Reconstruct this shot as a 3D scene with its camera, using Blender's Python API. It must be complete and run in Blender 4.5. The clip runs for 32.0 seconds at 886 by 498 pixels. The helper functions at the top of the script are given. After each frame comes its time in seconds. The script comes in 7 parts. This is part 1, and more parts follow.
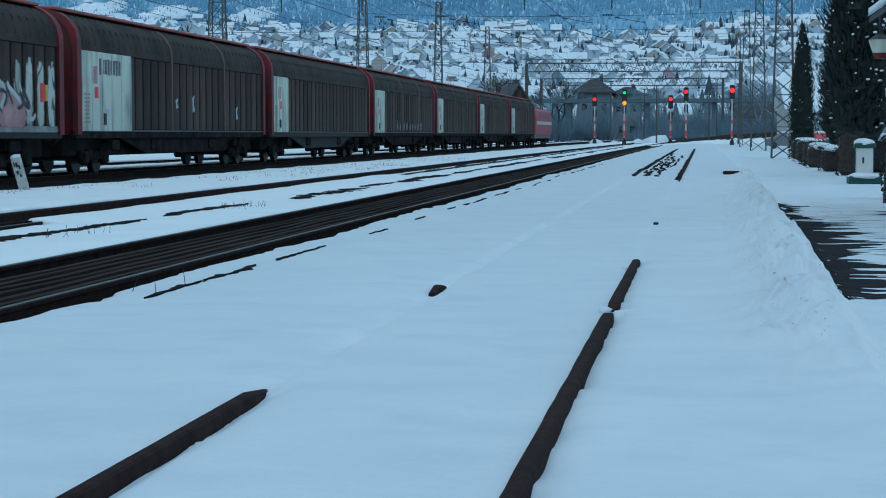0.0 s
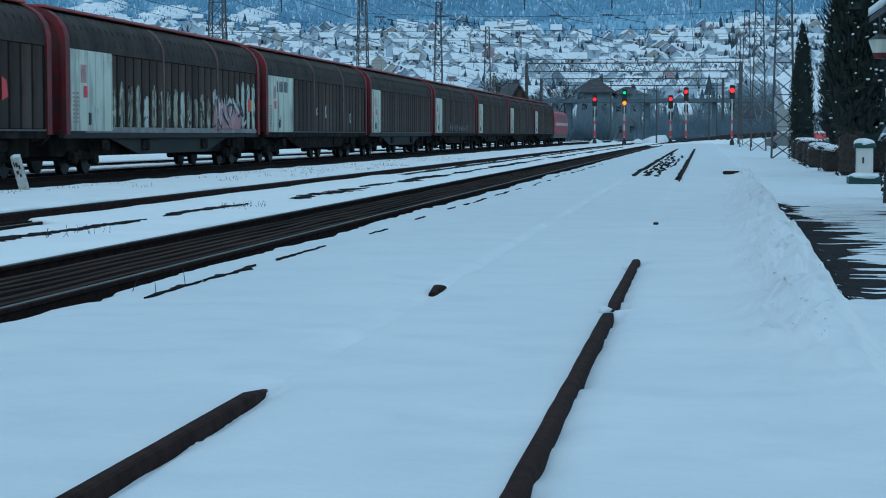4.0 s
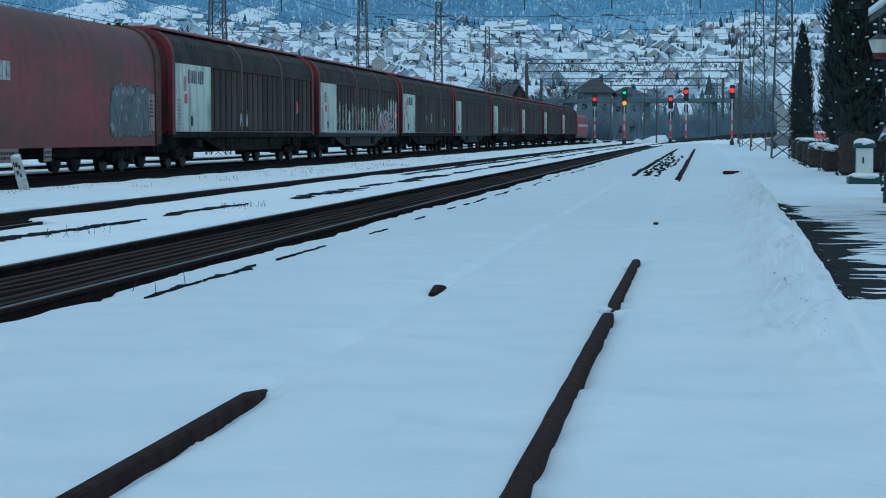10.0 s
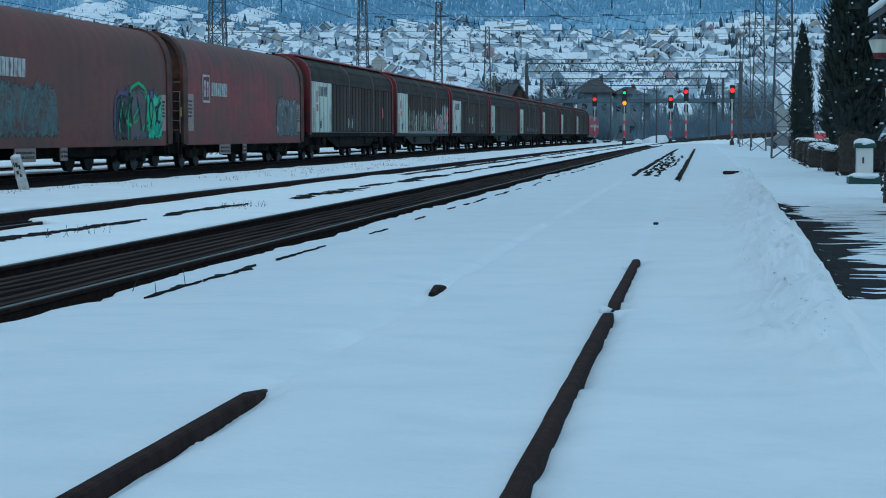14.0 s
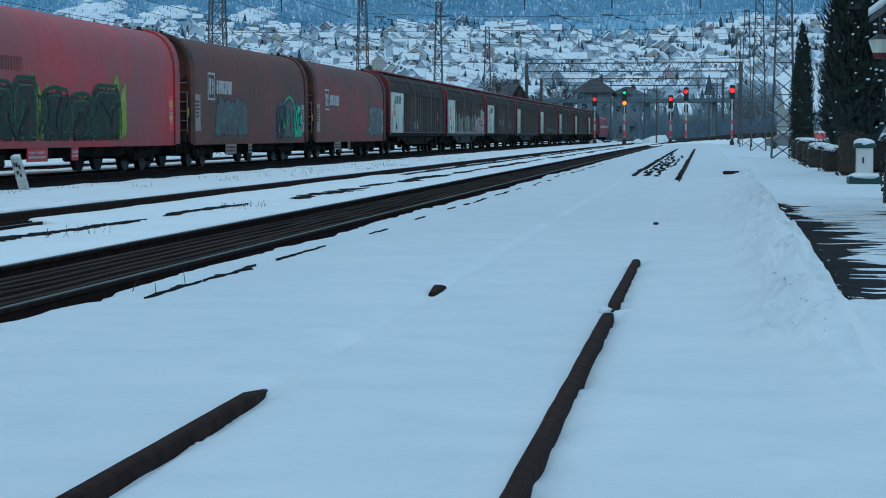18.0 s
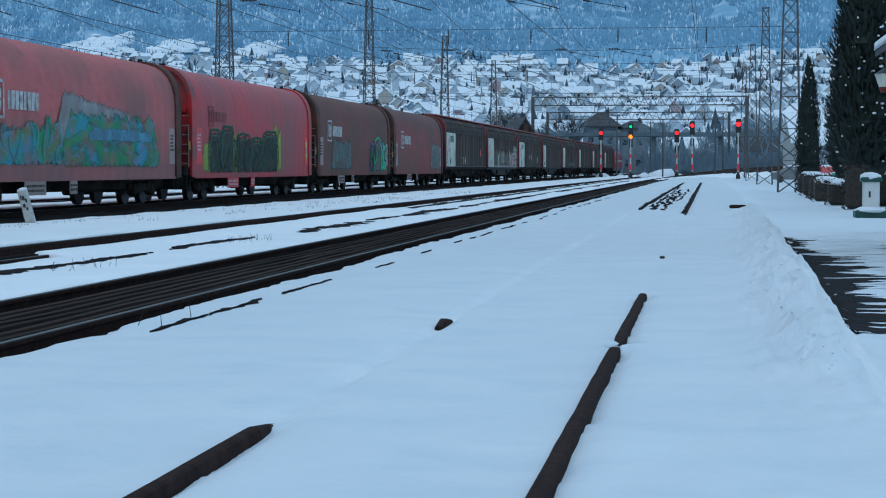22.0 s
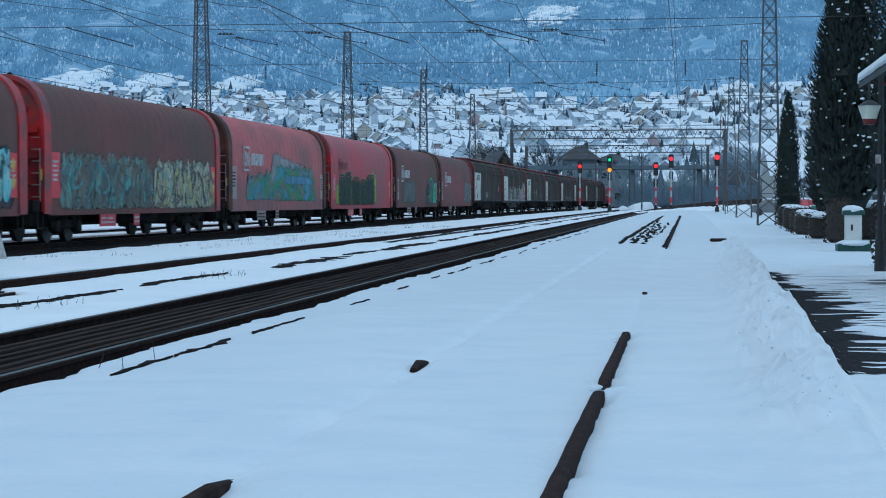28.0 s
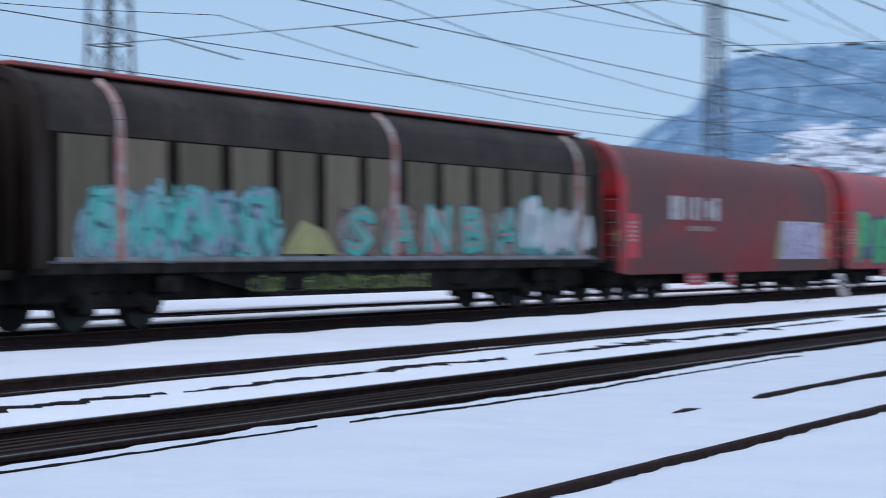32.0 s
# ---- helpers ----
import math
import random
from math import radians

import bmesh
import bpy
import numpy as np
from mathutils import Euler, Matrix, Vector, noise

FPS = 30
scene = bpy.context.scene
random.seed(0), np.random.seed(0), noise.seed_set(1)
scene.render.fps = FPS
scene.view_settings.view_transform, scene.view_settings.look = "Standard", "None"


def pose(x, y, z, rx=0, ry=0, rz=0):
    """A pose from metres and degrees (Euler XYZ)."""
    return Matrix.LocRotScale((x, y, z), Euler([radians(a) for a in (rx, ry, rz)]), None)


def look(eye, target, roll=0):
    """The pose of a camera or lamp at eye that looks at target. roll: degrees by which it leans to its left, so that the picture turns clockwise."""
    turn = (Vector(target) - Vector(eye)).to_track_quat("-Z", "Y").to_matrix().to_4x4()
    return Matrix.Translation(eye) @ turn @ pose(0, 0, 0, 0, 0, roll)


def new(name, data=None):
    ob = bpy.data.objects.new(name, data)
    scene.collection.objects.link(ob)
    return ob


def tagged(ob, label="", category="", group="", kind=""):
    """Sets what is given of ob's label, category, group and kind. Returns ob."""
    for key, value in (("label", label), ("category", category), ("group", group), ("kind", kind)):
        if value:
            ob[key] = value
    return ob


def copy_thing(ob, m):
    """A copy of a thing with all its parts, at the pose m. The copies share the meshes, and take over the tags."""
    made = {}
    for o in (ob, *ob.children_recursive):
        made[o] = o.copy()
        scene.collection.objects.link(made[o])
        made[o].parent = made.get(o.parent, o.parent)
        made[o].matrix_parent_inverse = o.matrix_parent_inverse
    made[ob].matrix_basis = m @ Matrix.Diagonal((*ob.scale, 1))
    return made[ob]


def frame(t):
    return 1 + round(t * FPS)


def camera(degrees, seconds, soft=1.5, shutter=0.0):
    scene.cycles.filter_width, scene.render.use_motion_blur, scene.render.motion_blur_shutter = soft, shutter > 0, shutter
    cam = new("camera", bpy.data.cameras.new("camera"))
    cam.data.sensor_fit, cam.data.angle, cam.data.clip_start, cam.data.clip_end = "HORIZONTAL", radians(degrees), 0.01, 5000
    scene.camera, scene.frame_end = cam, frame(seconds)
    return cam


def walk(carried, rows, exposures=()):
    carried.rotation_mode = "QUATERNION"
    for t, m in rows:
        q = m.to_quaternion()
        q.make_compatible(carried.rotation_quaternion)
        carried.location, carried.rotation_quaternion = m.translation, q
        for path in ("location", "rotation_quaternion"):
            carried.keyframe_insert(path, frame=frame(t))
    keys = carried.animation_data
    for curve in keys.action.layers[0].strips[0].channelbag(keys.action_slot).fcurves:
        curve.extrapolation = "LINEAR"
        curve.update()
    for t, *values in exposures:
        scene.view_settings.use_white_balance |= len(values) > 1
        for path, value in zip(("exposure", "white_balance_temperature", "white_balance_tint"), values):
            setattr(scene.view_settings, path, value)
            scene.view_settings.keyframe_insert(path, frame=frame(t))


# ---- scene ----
# The lens stays the same all along; the eye stands by the siding, then draws back along it while it turns to the train.
cam = camera(27.0, 32.0, soft=1.0, shutter=0.4)
PATH = [
    (0, pose(0, 0, 1.18, 86.443, 0, 8.002)),
    (20.2, pose(0, 0, 1.18, 86.443, 0, 8.002)),
    (21.0, pose(0, 0, 1.18, 86.52, 0, 8.06)),
    (21.5, pose(0, 0, 1.18, 86.95, 0, 8.13)),
    (22.0, pose(-0.003, 0.02, 1.182, 87.481, -0.05, 8.198)),
    (22.5, pose(0, 0.03, 1.182, 88.10, -0.07, 8.12)),
    (23.0, pose(0, 0.036, 1.182, 88.636, -0.076, 7.993)),
    (23.5, pose(-0.03, 0.35, 1.185, 88.79, 0, 7.55)),
    (24.0, pose(-0.07, 0.644, 1.189, 88.791, 0.04, 7.138)),
    (24.5, pose(-0.07, 0.68, 1.19, 88.72, 0.05, 7.15)),
    (26.5, pose(-0.08, 0.721, 1.193, 88.487, 0.064, 7.27)),
    (28.0, pose(-0.06, 0.62, 1.19, 88.52, 0.066, 7.55)),
    (28.4, pose(0.03, -0.29, 1.179, 88.696, 0.079, 8.512)),
    (28.7, pose(0.07, -0.95, 1.176, 88.762, 0.097, 9.153)),
    (29, pose(0.1, -1.76, 1.178, 88.86, 0.12, 9.67)),
    (29.3, pose(0.108, -2.602, 1.18, 88.949, 0.092, 10.925)),
    (29.6, pose(0.13, -3.9, 1.182, 89.088, 0.094, 12.114)),
    (30, pose(0.129, -5.5, 1.178, 89.27, 0.1, 12.864)),
    (30.3, pose(0.124, -8.2, 1.175, 89.41, 0.075, 12.631)),
    (30.6, pose(0.08, -14.2, 1.166, 89.69, 0.1, 11.13)),
    (30.8, pose(0.08, -18.8, 1.166, 89.741, 0.08, 10.555)),
    (31, pose(0.057, -22.3, 1.16, 89.94, 0.1, 10.858)),
    (31.2, pose(0.045, -23.4, 1.155, 89.97, 0.1, 12.744)),
    (31.5, pose(0.5, -22.4, 1.16, 90.12, 0.15, 16.35)),
    (31.8, pose(2.6, -20.9, 1.27, 90.16, 0.2, 23.7)),
    (32, pose(4.2, -20, 1.35, 90.24, 0.25, 30.1)),
]
EXPO = [(0, 0.05, 5440, -8), (20.5, 0.05, 5440, -7), (23, 0.24, 5600, 2), (28, 0.25, 5560, -1), (29, 0.31, 5720, 5), (30.5, 0.43, 6030, 14), (31.4, 0.42, 6200, 17), (32, 0.52, 6300, 19)]
walk(cam, PATH, EXPO)

# ---- light: an overcast winter evening ----
world = bpy.data.worlds.new("sky")
scene.world = world
world.use_nodes = True
wn, wl = world.node_tree.nodes, world.node_tree.links
sky = wn.new("ShaderNodeTexSky")
sky.sky_type, sky.sun_disc = "NISHITA", False
sky.sun_elevation, sky.sun_rotation = radians(14), radians(200)
# a grey-blue cloud cover, paler overhead than at the horizon, over a little clear sky
tcw = wn.new("ShaderNodeTexCoord")
sep = wn.new("ShaderNodeSeparateXYZ")
wl.new(tcw.outputs["Generated"], sep.inputs[0])
ramp = wn.new("ShaderNodeValToRGB")
ramp.color_ramp.elements[0].position, ramp.color_ramp.elements[0].color = 0.0, (0.30, 0.47, 0.63, 1)
ramp.color_ramp.elements[1].position, ramp.color_ramp.elements[1].color = 0.9, (0.62, 0.73, 0.90, 1)
mid = ramp.color_ramp.elements.new(0.25)
mid.color = (0.29, 0.45, 0.61, 1)
wl.new(sep.outputs["Z"], ramp.inputs[0])
mixw = wn.new("ShaderNodeMix")
mixw.data_type = "RGBA"
mixw.inputs[0].default_value = 0.9
scl = wn.new("ShaderNodeVectorMath")
scl.operation = "SCALE"
scl.inputs["Scale"].default_value = 0.1
wl.new(sky.outputs[0], scl.inputs[0])
wl.new(scl.outputs[0], mixw.inputs[6])
wl.new(ramp.outputs[0], mixw.inputs[7])
wl.new(mixw.outputs[2], wn["Background"].inputs[0])
wn["Background"].inputs[1].default_value = 0.92
sun = new("sun", bpy.data.lights.new("sun", "SUN"))
sun.data.energy, sun.data.angle, sun.data.color = 0.5, radians(25), (1, 0.96, 0.92)
sun.matrix_world = look((0, 0, 50), (18, 50, 0))


# ---- materials ----
def mat(name, col, rough=0.7, var=0.25, scale=6.0, bump=0.1, metal=0.0, col2=None, fine=60.0, stretch=(1, 1, 1), dirt=None, dirt_amt=0.0, dirt_scale=1.5, rand=0.0, spec=0.5, soot=None, sheen=0.0):
    """A surface with variation at two scales, stains and fine relief, in object space."""
    m = bpy.data.materials.new(name)
    m.use_nodes = True
    n, l = m.node_tree.nodes, m.node_tree.links
    b = n["Principled BSDF"]
    tc = n.new("ShaderNodeTexCoord")
    mp = n.new("ShaderNodeMapping")
    mp.inputs["Scale"].default_value = stretch
    l.new(tc.outputs["Object"], mp.inputs[0])

    def nz(s, d):
        k = n.new("ShaderNodeTexNoise")
        k.inputs["Scale"].default_value, k.inputs["Detail"].default_value = s, d
        l.new(mp.outputs[0], k.inputs["Vector"])
        return k
    a, f = nz(scale, 5), nz(fine, 3)
    c2 = col2 or tuple(max(0, c * (1 - var)) for c in col)
    r = n.new("ShaderNodeValToRGB")
    r.color_ramp.elements[0].position, r.color_ramp.elements[1].position = 0.32, 0.68
    r.color_ramp.elements[0].color, r.color_ramp.elements[1].color = (*c2, 1), (*col, 1)
    l.new(a.outputs[0], r.inputs[0])
    g = n.new("ShaderNodeMix")
    g.data_type, g.blend_type = "RGBA", "OVERLAY"
    g.inputs[0].default_value = var * 0.8
    l.new(r.outputs[0], g.inputs[6])
    l.new(f.outputs[0], g.inputs[7])
    out = g.outputs[2]
    if dirt:
        d = nz(dirt_scale, 6)
        dr = n.new("ShaderNodeValToRGB")
        dr.color_ramp.elements[0].position, dr.color_ramp.elements[1].position = 0.5 - 0.3 * dirt_amt, 0.72 - 0.2 * dirt_amt
        l.new(d.outputs[0], dr.inputs[0])
        h = n.new("ShaderNodeMix")
        h.data_type = "RGBA"
        h.inputs[7].default_value = (*dirt, 1)
        l.new(dr.outputs[0], h.inputs[0])
        l.new(out, h.inputs[6])
        out = h.outputs[2]
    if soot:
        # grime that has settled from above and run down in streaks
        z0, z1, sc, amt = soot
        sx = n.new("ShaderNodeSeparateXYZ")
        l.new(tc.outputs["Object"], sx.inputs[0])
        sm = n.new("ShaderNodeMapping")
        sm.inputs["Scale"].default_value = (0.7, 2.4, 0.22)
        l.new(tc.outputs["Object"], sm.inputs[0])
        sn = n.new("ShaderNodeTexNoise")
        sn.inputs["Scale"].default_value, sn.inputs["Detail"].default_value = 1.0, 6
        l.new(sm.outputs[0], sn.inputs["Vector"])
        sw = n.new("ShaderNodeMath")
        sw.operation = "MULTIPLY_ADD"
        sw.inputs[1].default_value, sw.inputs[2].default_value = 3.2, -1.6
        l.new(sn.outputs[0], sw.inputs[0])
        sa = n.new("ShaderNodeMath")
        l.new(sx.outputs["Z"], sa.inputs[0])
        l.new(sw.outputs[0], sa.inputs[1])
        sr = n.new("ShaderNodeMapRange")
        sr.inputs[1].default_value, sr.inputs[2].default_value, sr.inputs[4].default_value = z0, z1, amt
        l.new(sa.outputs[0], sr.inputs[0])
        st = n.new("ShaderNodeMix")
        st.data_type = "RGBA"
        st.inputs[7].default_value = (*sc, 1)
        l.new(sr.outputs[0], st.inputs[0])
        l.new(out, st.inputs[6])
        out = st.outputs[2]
    if rand:
        oi = n.new("ShaderNodeObjectInfo")
        hs = n.new("ShaderNodeHueSaturation")
        mr = n.new("ShaderNodeMapRange")
        mr.inputs[3].default_value, mr.inputs[4].default_value = 1 - rand, 1 + rand
        l.new(oi.outputs["Random"], mr.inputs[0])
        l.new(mr.outputs[0], hs.inputs["Value"])
        l.new(out, hs.inputs["Color"])
        out = hs.outputs[0]
    l.new(out, b.inputs["Base Color"])
    b.inputs["Roughness"].default_value, b.inputs["Metallic"].default_value = rough, metal
    b.inputs["Specular IOR Level"].default_value = spec
    b.inputs["Sheen Weight"].default_value = sheen
    if bump:
        bp = n.new("ShaderNodeBump")
        bp.inputs["Strength"].default_value, bp.inputs["Distance"].default_value = bump, 0.03
        ad = n.new("ShaderNodeMath")
        l.new(a.outputs[0], ad.inputs[0])
        l.new(f.outputs[0], ad.inputs[1])
        l.new(ad.outputs[0], bp.inputs["Height"])
        l.new(bp.outputs[0], b.inputs["Normal"])
    return m


def glow(name, col, strength):
    m = bpy.data.materials.new(name)
    m.use_nodes = True
    b = m.node_tree.nodes["Principled BSDF"]
    b.inputs["Base Color"].default_value = (*col, 1)
    b.inputs["Emission Color"].default_value = (*col, 1)
    b.inputs["Emission Strength"].default_value = strength
    return m


# platform snow: darker copy, near-side dimming and soft bluish shadows are in its colour
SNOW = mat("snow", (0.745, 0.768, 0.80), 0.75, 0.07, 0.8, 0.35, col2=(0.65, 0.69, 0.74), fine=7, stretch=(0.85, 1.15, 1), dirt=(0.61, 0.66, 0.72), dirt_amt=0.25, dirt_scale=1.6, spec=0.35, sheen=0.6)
# same snow in a brighter copy: the lighter look farther off, put into colour
SNOW_BRIGHT = mat("fresh_snow", (0.93, 0.94, 0.95), 0.8, 0.07, 0.8, 0.5, col2=(0.85, 0.87, 0.90), fine=8, spec=0.35, sheen=0.5)
# snow of slope and roofs, dulled bluish: distance haze painted into the colour
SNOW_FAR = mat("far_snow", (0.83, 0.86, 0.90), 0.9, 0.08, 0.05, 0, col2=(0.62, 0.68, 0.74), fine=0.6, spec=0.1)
RAIL = mat("rusty_rail", (0.044, 0.025, 0.021), 0.85, 0.3, 9, 0.12, col2=(0.022, 0.0135, 0.012), metal=0.0, spec=0.06)
RAILTOP = mat("worn_rail_head", (0.10, 0.105, 0.10), 0.55, 0.3, 8, 0.05, metal=0.4)
BALLAST = mat("dark_ballast", (0.021, 0.0155, 0.014), 0.95, 0.5, 9, 0.4, col2=(0.0085, 0.0072, 0.007), fine=40, stretch=(1, 0.012, 1), spec=0.08)
SLEEPER = mat("tarred_sleeper", (0.05, 0.042, 0.038), 0.9, 0.4, 5, 0.5, stretch=(0.3, 4, 1))
ASPHALT = mat("wet_asphalt", (0.027, 0.026, 0.028), 0.9, 0.3, 3, 0.3, fine=90, spec=0.08)
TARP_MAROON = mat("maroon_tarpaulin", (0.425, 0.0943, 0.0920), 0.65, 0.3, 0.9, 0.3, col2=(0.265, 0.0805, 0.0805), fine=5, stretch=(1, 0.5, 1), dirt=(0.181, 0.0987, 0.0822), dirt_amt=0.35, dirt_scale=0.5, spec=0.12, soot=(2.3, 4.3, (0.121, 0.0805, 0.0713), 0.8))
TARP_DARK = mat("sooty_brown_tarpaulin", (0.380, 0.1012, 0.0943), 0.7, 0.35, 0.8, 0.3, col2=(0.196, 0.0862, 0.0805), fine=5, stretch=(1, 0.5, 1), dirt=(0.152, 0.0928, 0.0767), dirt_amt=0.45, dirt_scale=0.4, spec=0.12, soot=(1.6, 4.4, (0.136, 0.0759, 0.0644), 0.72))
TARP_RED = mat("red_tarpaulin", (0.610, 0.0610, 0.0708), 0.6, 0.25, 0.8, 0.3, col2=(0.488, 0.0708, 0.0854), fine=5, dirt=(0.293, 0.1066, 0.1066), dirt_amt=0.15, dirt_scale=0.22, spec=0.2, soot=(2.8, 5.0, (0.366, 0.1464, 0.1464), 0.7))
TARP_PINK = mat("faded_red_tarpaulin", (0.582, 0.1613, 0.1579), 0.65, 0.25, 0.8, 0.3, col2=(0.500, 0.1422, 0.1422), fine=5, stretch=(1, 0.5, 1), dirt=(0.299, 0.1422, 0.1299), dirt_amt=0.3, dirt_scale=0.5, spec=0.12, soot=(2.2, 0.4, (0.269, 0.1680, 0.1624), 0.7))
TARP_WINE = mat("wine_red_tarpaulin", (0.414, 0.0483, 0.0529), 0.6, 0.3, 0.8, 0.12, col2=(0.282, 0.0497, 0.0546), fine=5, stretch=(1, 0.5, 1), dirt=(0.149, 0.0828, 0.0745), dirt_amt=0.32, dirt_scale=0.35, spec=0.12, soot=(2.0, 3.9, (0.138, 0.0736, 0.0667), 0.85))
FRAME_RED = mat("red_end_paint", (0.56, 0.02, 0.022), 0.5, 0.25, 3, 0.08, dirt=(0.166, 0.0414, 0.0414), dirt_amt=0.35, dirt_scale=2)
FRAME_MAROON = mat("dull_red_paint", (0.25, 0.027, 0.034), 0.55, 0.3, 3, 0.08, dirt=(0.0936, 0.039, 0.039), dirt_amt=0.4, dirt_scale=2, spec=0.2)
FRAME_RUST = mat("rust_brown_paint", (0.156, 0.06, 0.042), 0.7, 0.3, 3, 0.1, dirt=(0.06, 0.036, 0.03), dirt_amt=0.4, dirt_scale=2, spec=0.2)
ROOF_RED = mat("red_roof_paint", (0.52, 0.085, 0.072), 0.5, 0.25, 1.5, 0.05, dirt=(0.2, 0.07, 0.06), dirt_amt=0.3)
WALL_GAP = mat("black_wall_recess", (0.022, 0.016, 0.013), 0.9, 0.3, 3, 0.1, spec=0.05)
WALL_DARK = mat("grimy_dark_wall", (0.066, 0.036, 0.023), 0.7, 0.35, 1.2, 0.1, col2=(0.022, 0.0145, 0.011), fine=8, stretch=(1, 1, 0.25), dirt=(0.0747, 0.0598, 0.0506), dirt_amt=0.1, dirt_scale=1.2, spec=0.15, rand=0.4)
WALL_BROWN = mat("brown_grey_wall", (0.19, 0.155, 0.105), 0.7, 0.3, 1.2, 0.1, col2=(0.11, 0.088, 0.064), fine=8, stretch=(1, 1, 0.25), spec=0.12, rand=0.2)
BALLAST_BROWN = mat("brown_ballast", (0.058, 0.041, 0.035), 0.95, 0.5, 9, 0.5, col2=(0.022, 0.017, 0.015), fine=40, stretch=(1, 0.02, 1), spec=0.04)
ROOF_DARK = mat("sooty_roof", (0.072, 0.056, 0.047), 0.8, 0.3, 1.0, 0.1, col2=(0.038, 0.030, 0.026), fine=8, spec=0.15)
PANEL_WHITE = mat("greyish_white_panel", (0.72, 0.75, 0.64), 0.55, 0.15, 1.5, 0.06, fine=12, stretch=(1, 1, 0.3), dirt=(0.22, 0.22, 0.2), dirt_amt=0.15)
PILLAR_ROSE = mat("faded_rose_pillar_paint", (0.52, 0.22, 0.18), 0.6, 0.3, 4, 0.1, dirt=(0.45, 0.4, 0.36), dirt_amt=0.3, dirt_scale=2)
PILLAR_TAN = mat("pale_pillar_paint", (0.19, 0.115, 0.10), 0.6, 0.3, 4, 0.1)
UNDER = mat("black_underframe", (0.022, 0.019, 0.018), 0.9, 0.4, 3, 0.2, dirt=(0.044, 0.036, 0.031), dirt_amt=0.2, spec=0.1)
UNDER_GREY = mat("grey_sole_bar", (0.034, 0.034, 0.032), 0.8, 0.3, 2, 0.1, dirt=(0.0286, 0.026, 0.026), dirt_amt=0.4)
WHEEL = mat("steel_wheel", (0.035, 0.033, 0.033), 0.5, 0.3, 6, 0.1, metal=0.5)
WHITE = mat("white_marking", (0.62, 0.62, 0.6), 0.6, 0.2, 6, 0, dirt=(0.3, 0.2, 0.2), dirt_amt=0.15, dirt_scale=4)
FADED = mat("faded_marking", (0.42, 0.30, 0.27), 0.6, 0.25, 6, 0)
PLATE_RED = mat("red_plate", (0.74, 0.04, 0.058), 0.5, 0.15, 6, 0)
YELLOW = mat("yellow_paint", (0.65, 0.45, 0.05), 0.5, 0.2, 6, 0)
STEEL = mat("weathered_lattice_steel", (0.10, 0.107, 0.115), 0.6, 0.3, 4, 0.1, metal=0.3, dirt=(0.08, 0.06, 0.05), dirt_amt=0.2)
DARKSTEEL = mat("dark_steel", (0.035, 0.035, 0.037), 0.55, 0.3, 6, 0.1, metal=0.3)
WIRE = mat("wire", (0.03, 0.03, 0.032), 0.6, 0.1, 8, 0)
CONCRETE = mat("pale_concrete", (0.55, 0.55, 0.53), 0.85, 0.2, 8, 0.3, dirt=(0.3, 0.3, 0.28), dirt_amt=0.2, dirt_scale=6)
INK = mat("black_lettering", (0.02, 0.02, 0.022), 0.6, 0.1, 9, 0)
NEEDLE = mat("dark_needles", (0.0135, 0.021, 0.018), 0.85, 0.4, 7, 0, col2=(0.012, 0.021, 0.0165))
HEDGE = mat("brown_hedge_leaves", (0.0494, 0.039, 0.0325), 0.9, 0.4, 9, 0, col2=(0.026, 0.0247, 0.0221))
BARK = mat("bark", (0.045, 0.036, 0.032), 0.95, 0.4, 6, 0.5, stretch=(1, 1, 0.2))
TWIG = mat("bare_twigs", (0.045, 0.045, 0.05), 0.95, 0.3, 3, 0)
# distance haze is painted into the forest as a blue-grey base colour
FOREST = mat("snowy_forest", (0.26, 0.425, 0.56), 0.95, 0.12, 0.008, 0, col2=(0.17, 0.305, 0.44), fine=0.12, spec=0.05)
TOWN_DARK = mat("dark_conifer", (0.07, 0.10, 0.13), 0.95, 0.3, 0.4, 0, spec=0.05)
# the slope under the trees has the same haze blue in its colour
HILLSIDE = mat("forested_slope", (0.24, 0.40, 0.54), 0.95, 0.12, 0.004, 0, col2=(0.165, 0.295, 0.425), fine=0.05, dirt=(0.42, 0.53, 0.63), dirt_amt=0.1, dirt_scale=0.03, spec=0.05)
# the pale plaster is a wall colour with distance haze painted in
PLASTERS = [mat("plaster_" + nm, c, 0.9, 0.15, 0.6, 0, fine=3, rand=0.25) for nm, c in (("cream", (0.45, 0.45, 0.43)), ("grey", (0.27, 0.31, 0.36)), ("rose", (0.33, 0.26, 0.28)), ("ochre", (0.38, 0.36, 0.33)), ("blue", (0.22, 0.29, 0.36)), ("pale", (0.44, 0.51, 0.58)))]
ROOFTILE = mat("dark_roof_tiles", (0.07, 0.07, 0.078), 0.9, 0.3, 1, 0.2)
GLASS = mat("dark_window_glass", (0.03, 0.035, 0.04), 0.15, 0.1, 3, 0)
# twigs of the far yard end, lightened and blued to paint in haze
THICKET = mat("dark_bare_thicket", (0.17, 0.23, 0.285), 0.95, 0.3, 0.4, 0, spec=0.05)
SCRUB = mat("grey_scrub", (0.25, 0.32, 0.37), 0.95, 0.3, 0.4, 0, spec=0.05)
GREEN_PAINT = mat("green_paint", (0.012, 0.06, 0.05), 0.5, 0.2, 5, 0.05)
WALL_WHITE = mat("whitewashed_wall", (0.6, 0.6, 0.58), 0.9, 0.1, 1.2, 0.1, dirt=(0.4, 0.39, 0.37), dirt_amt=0.15)
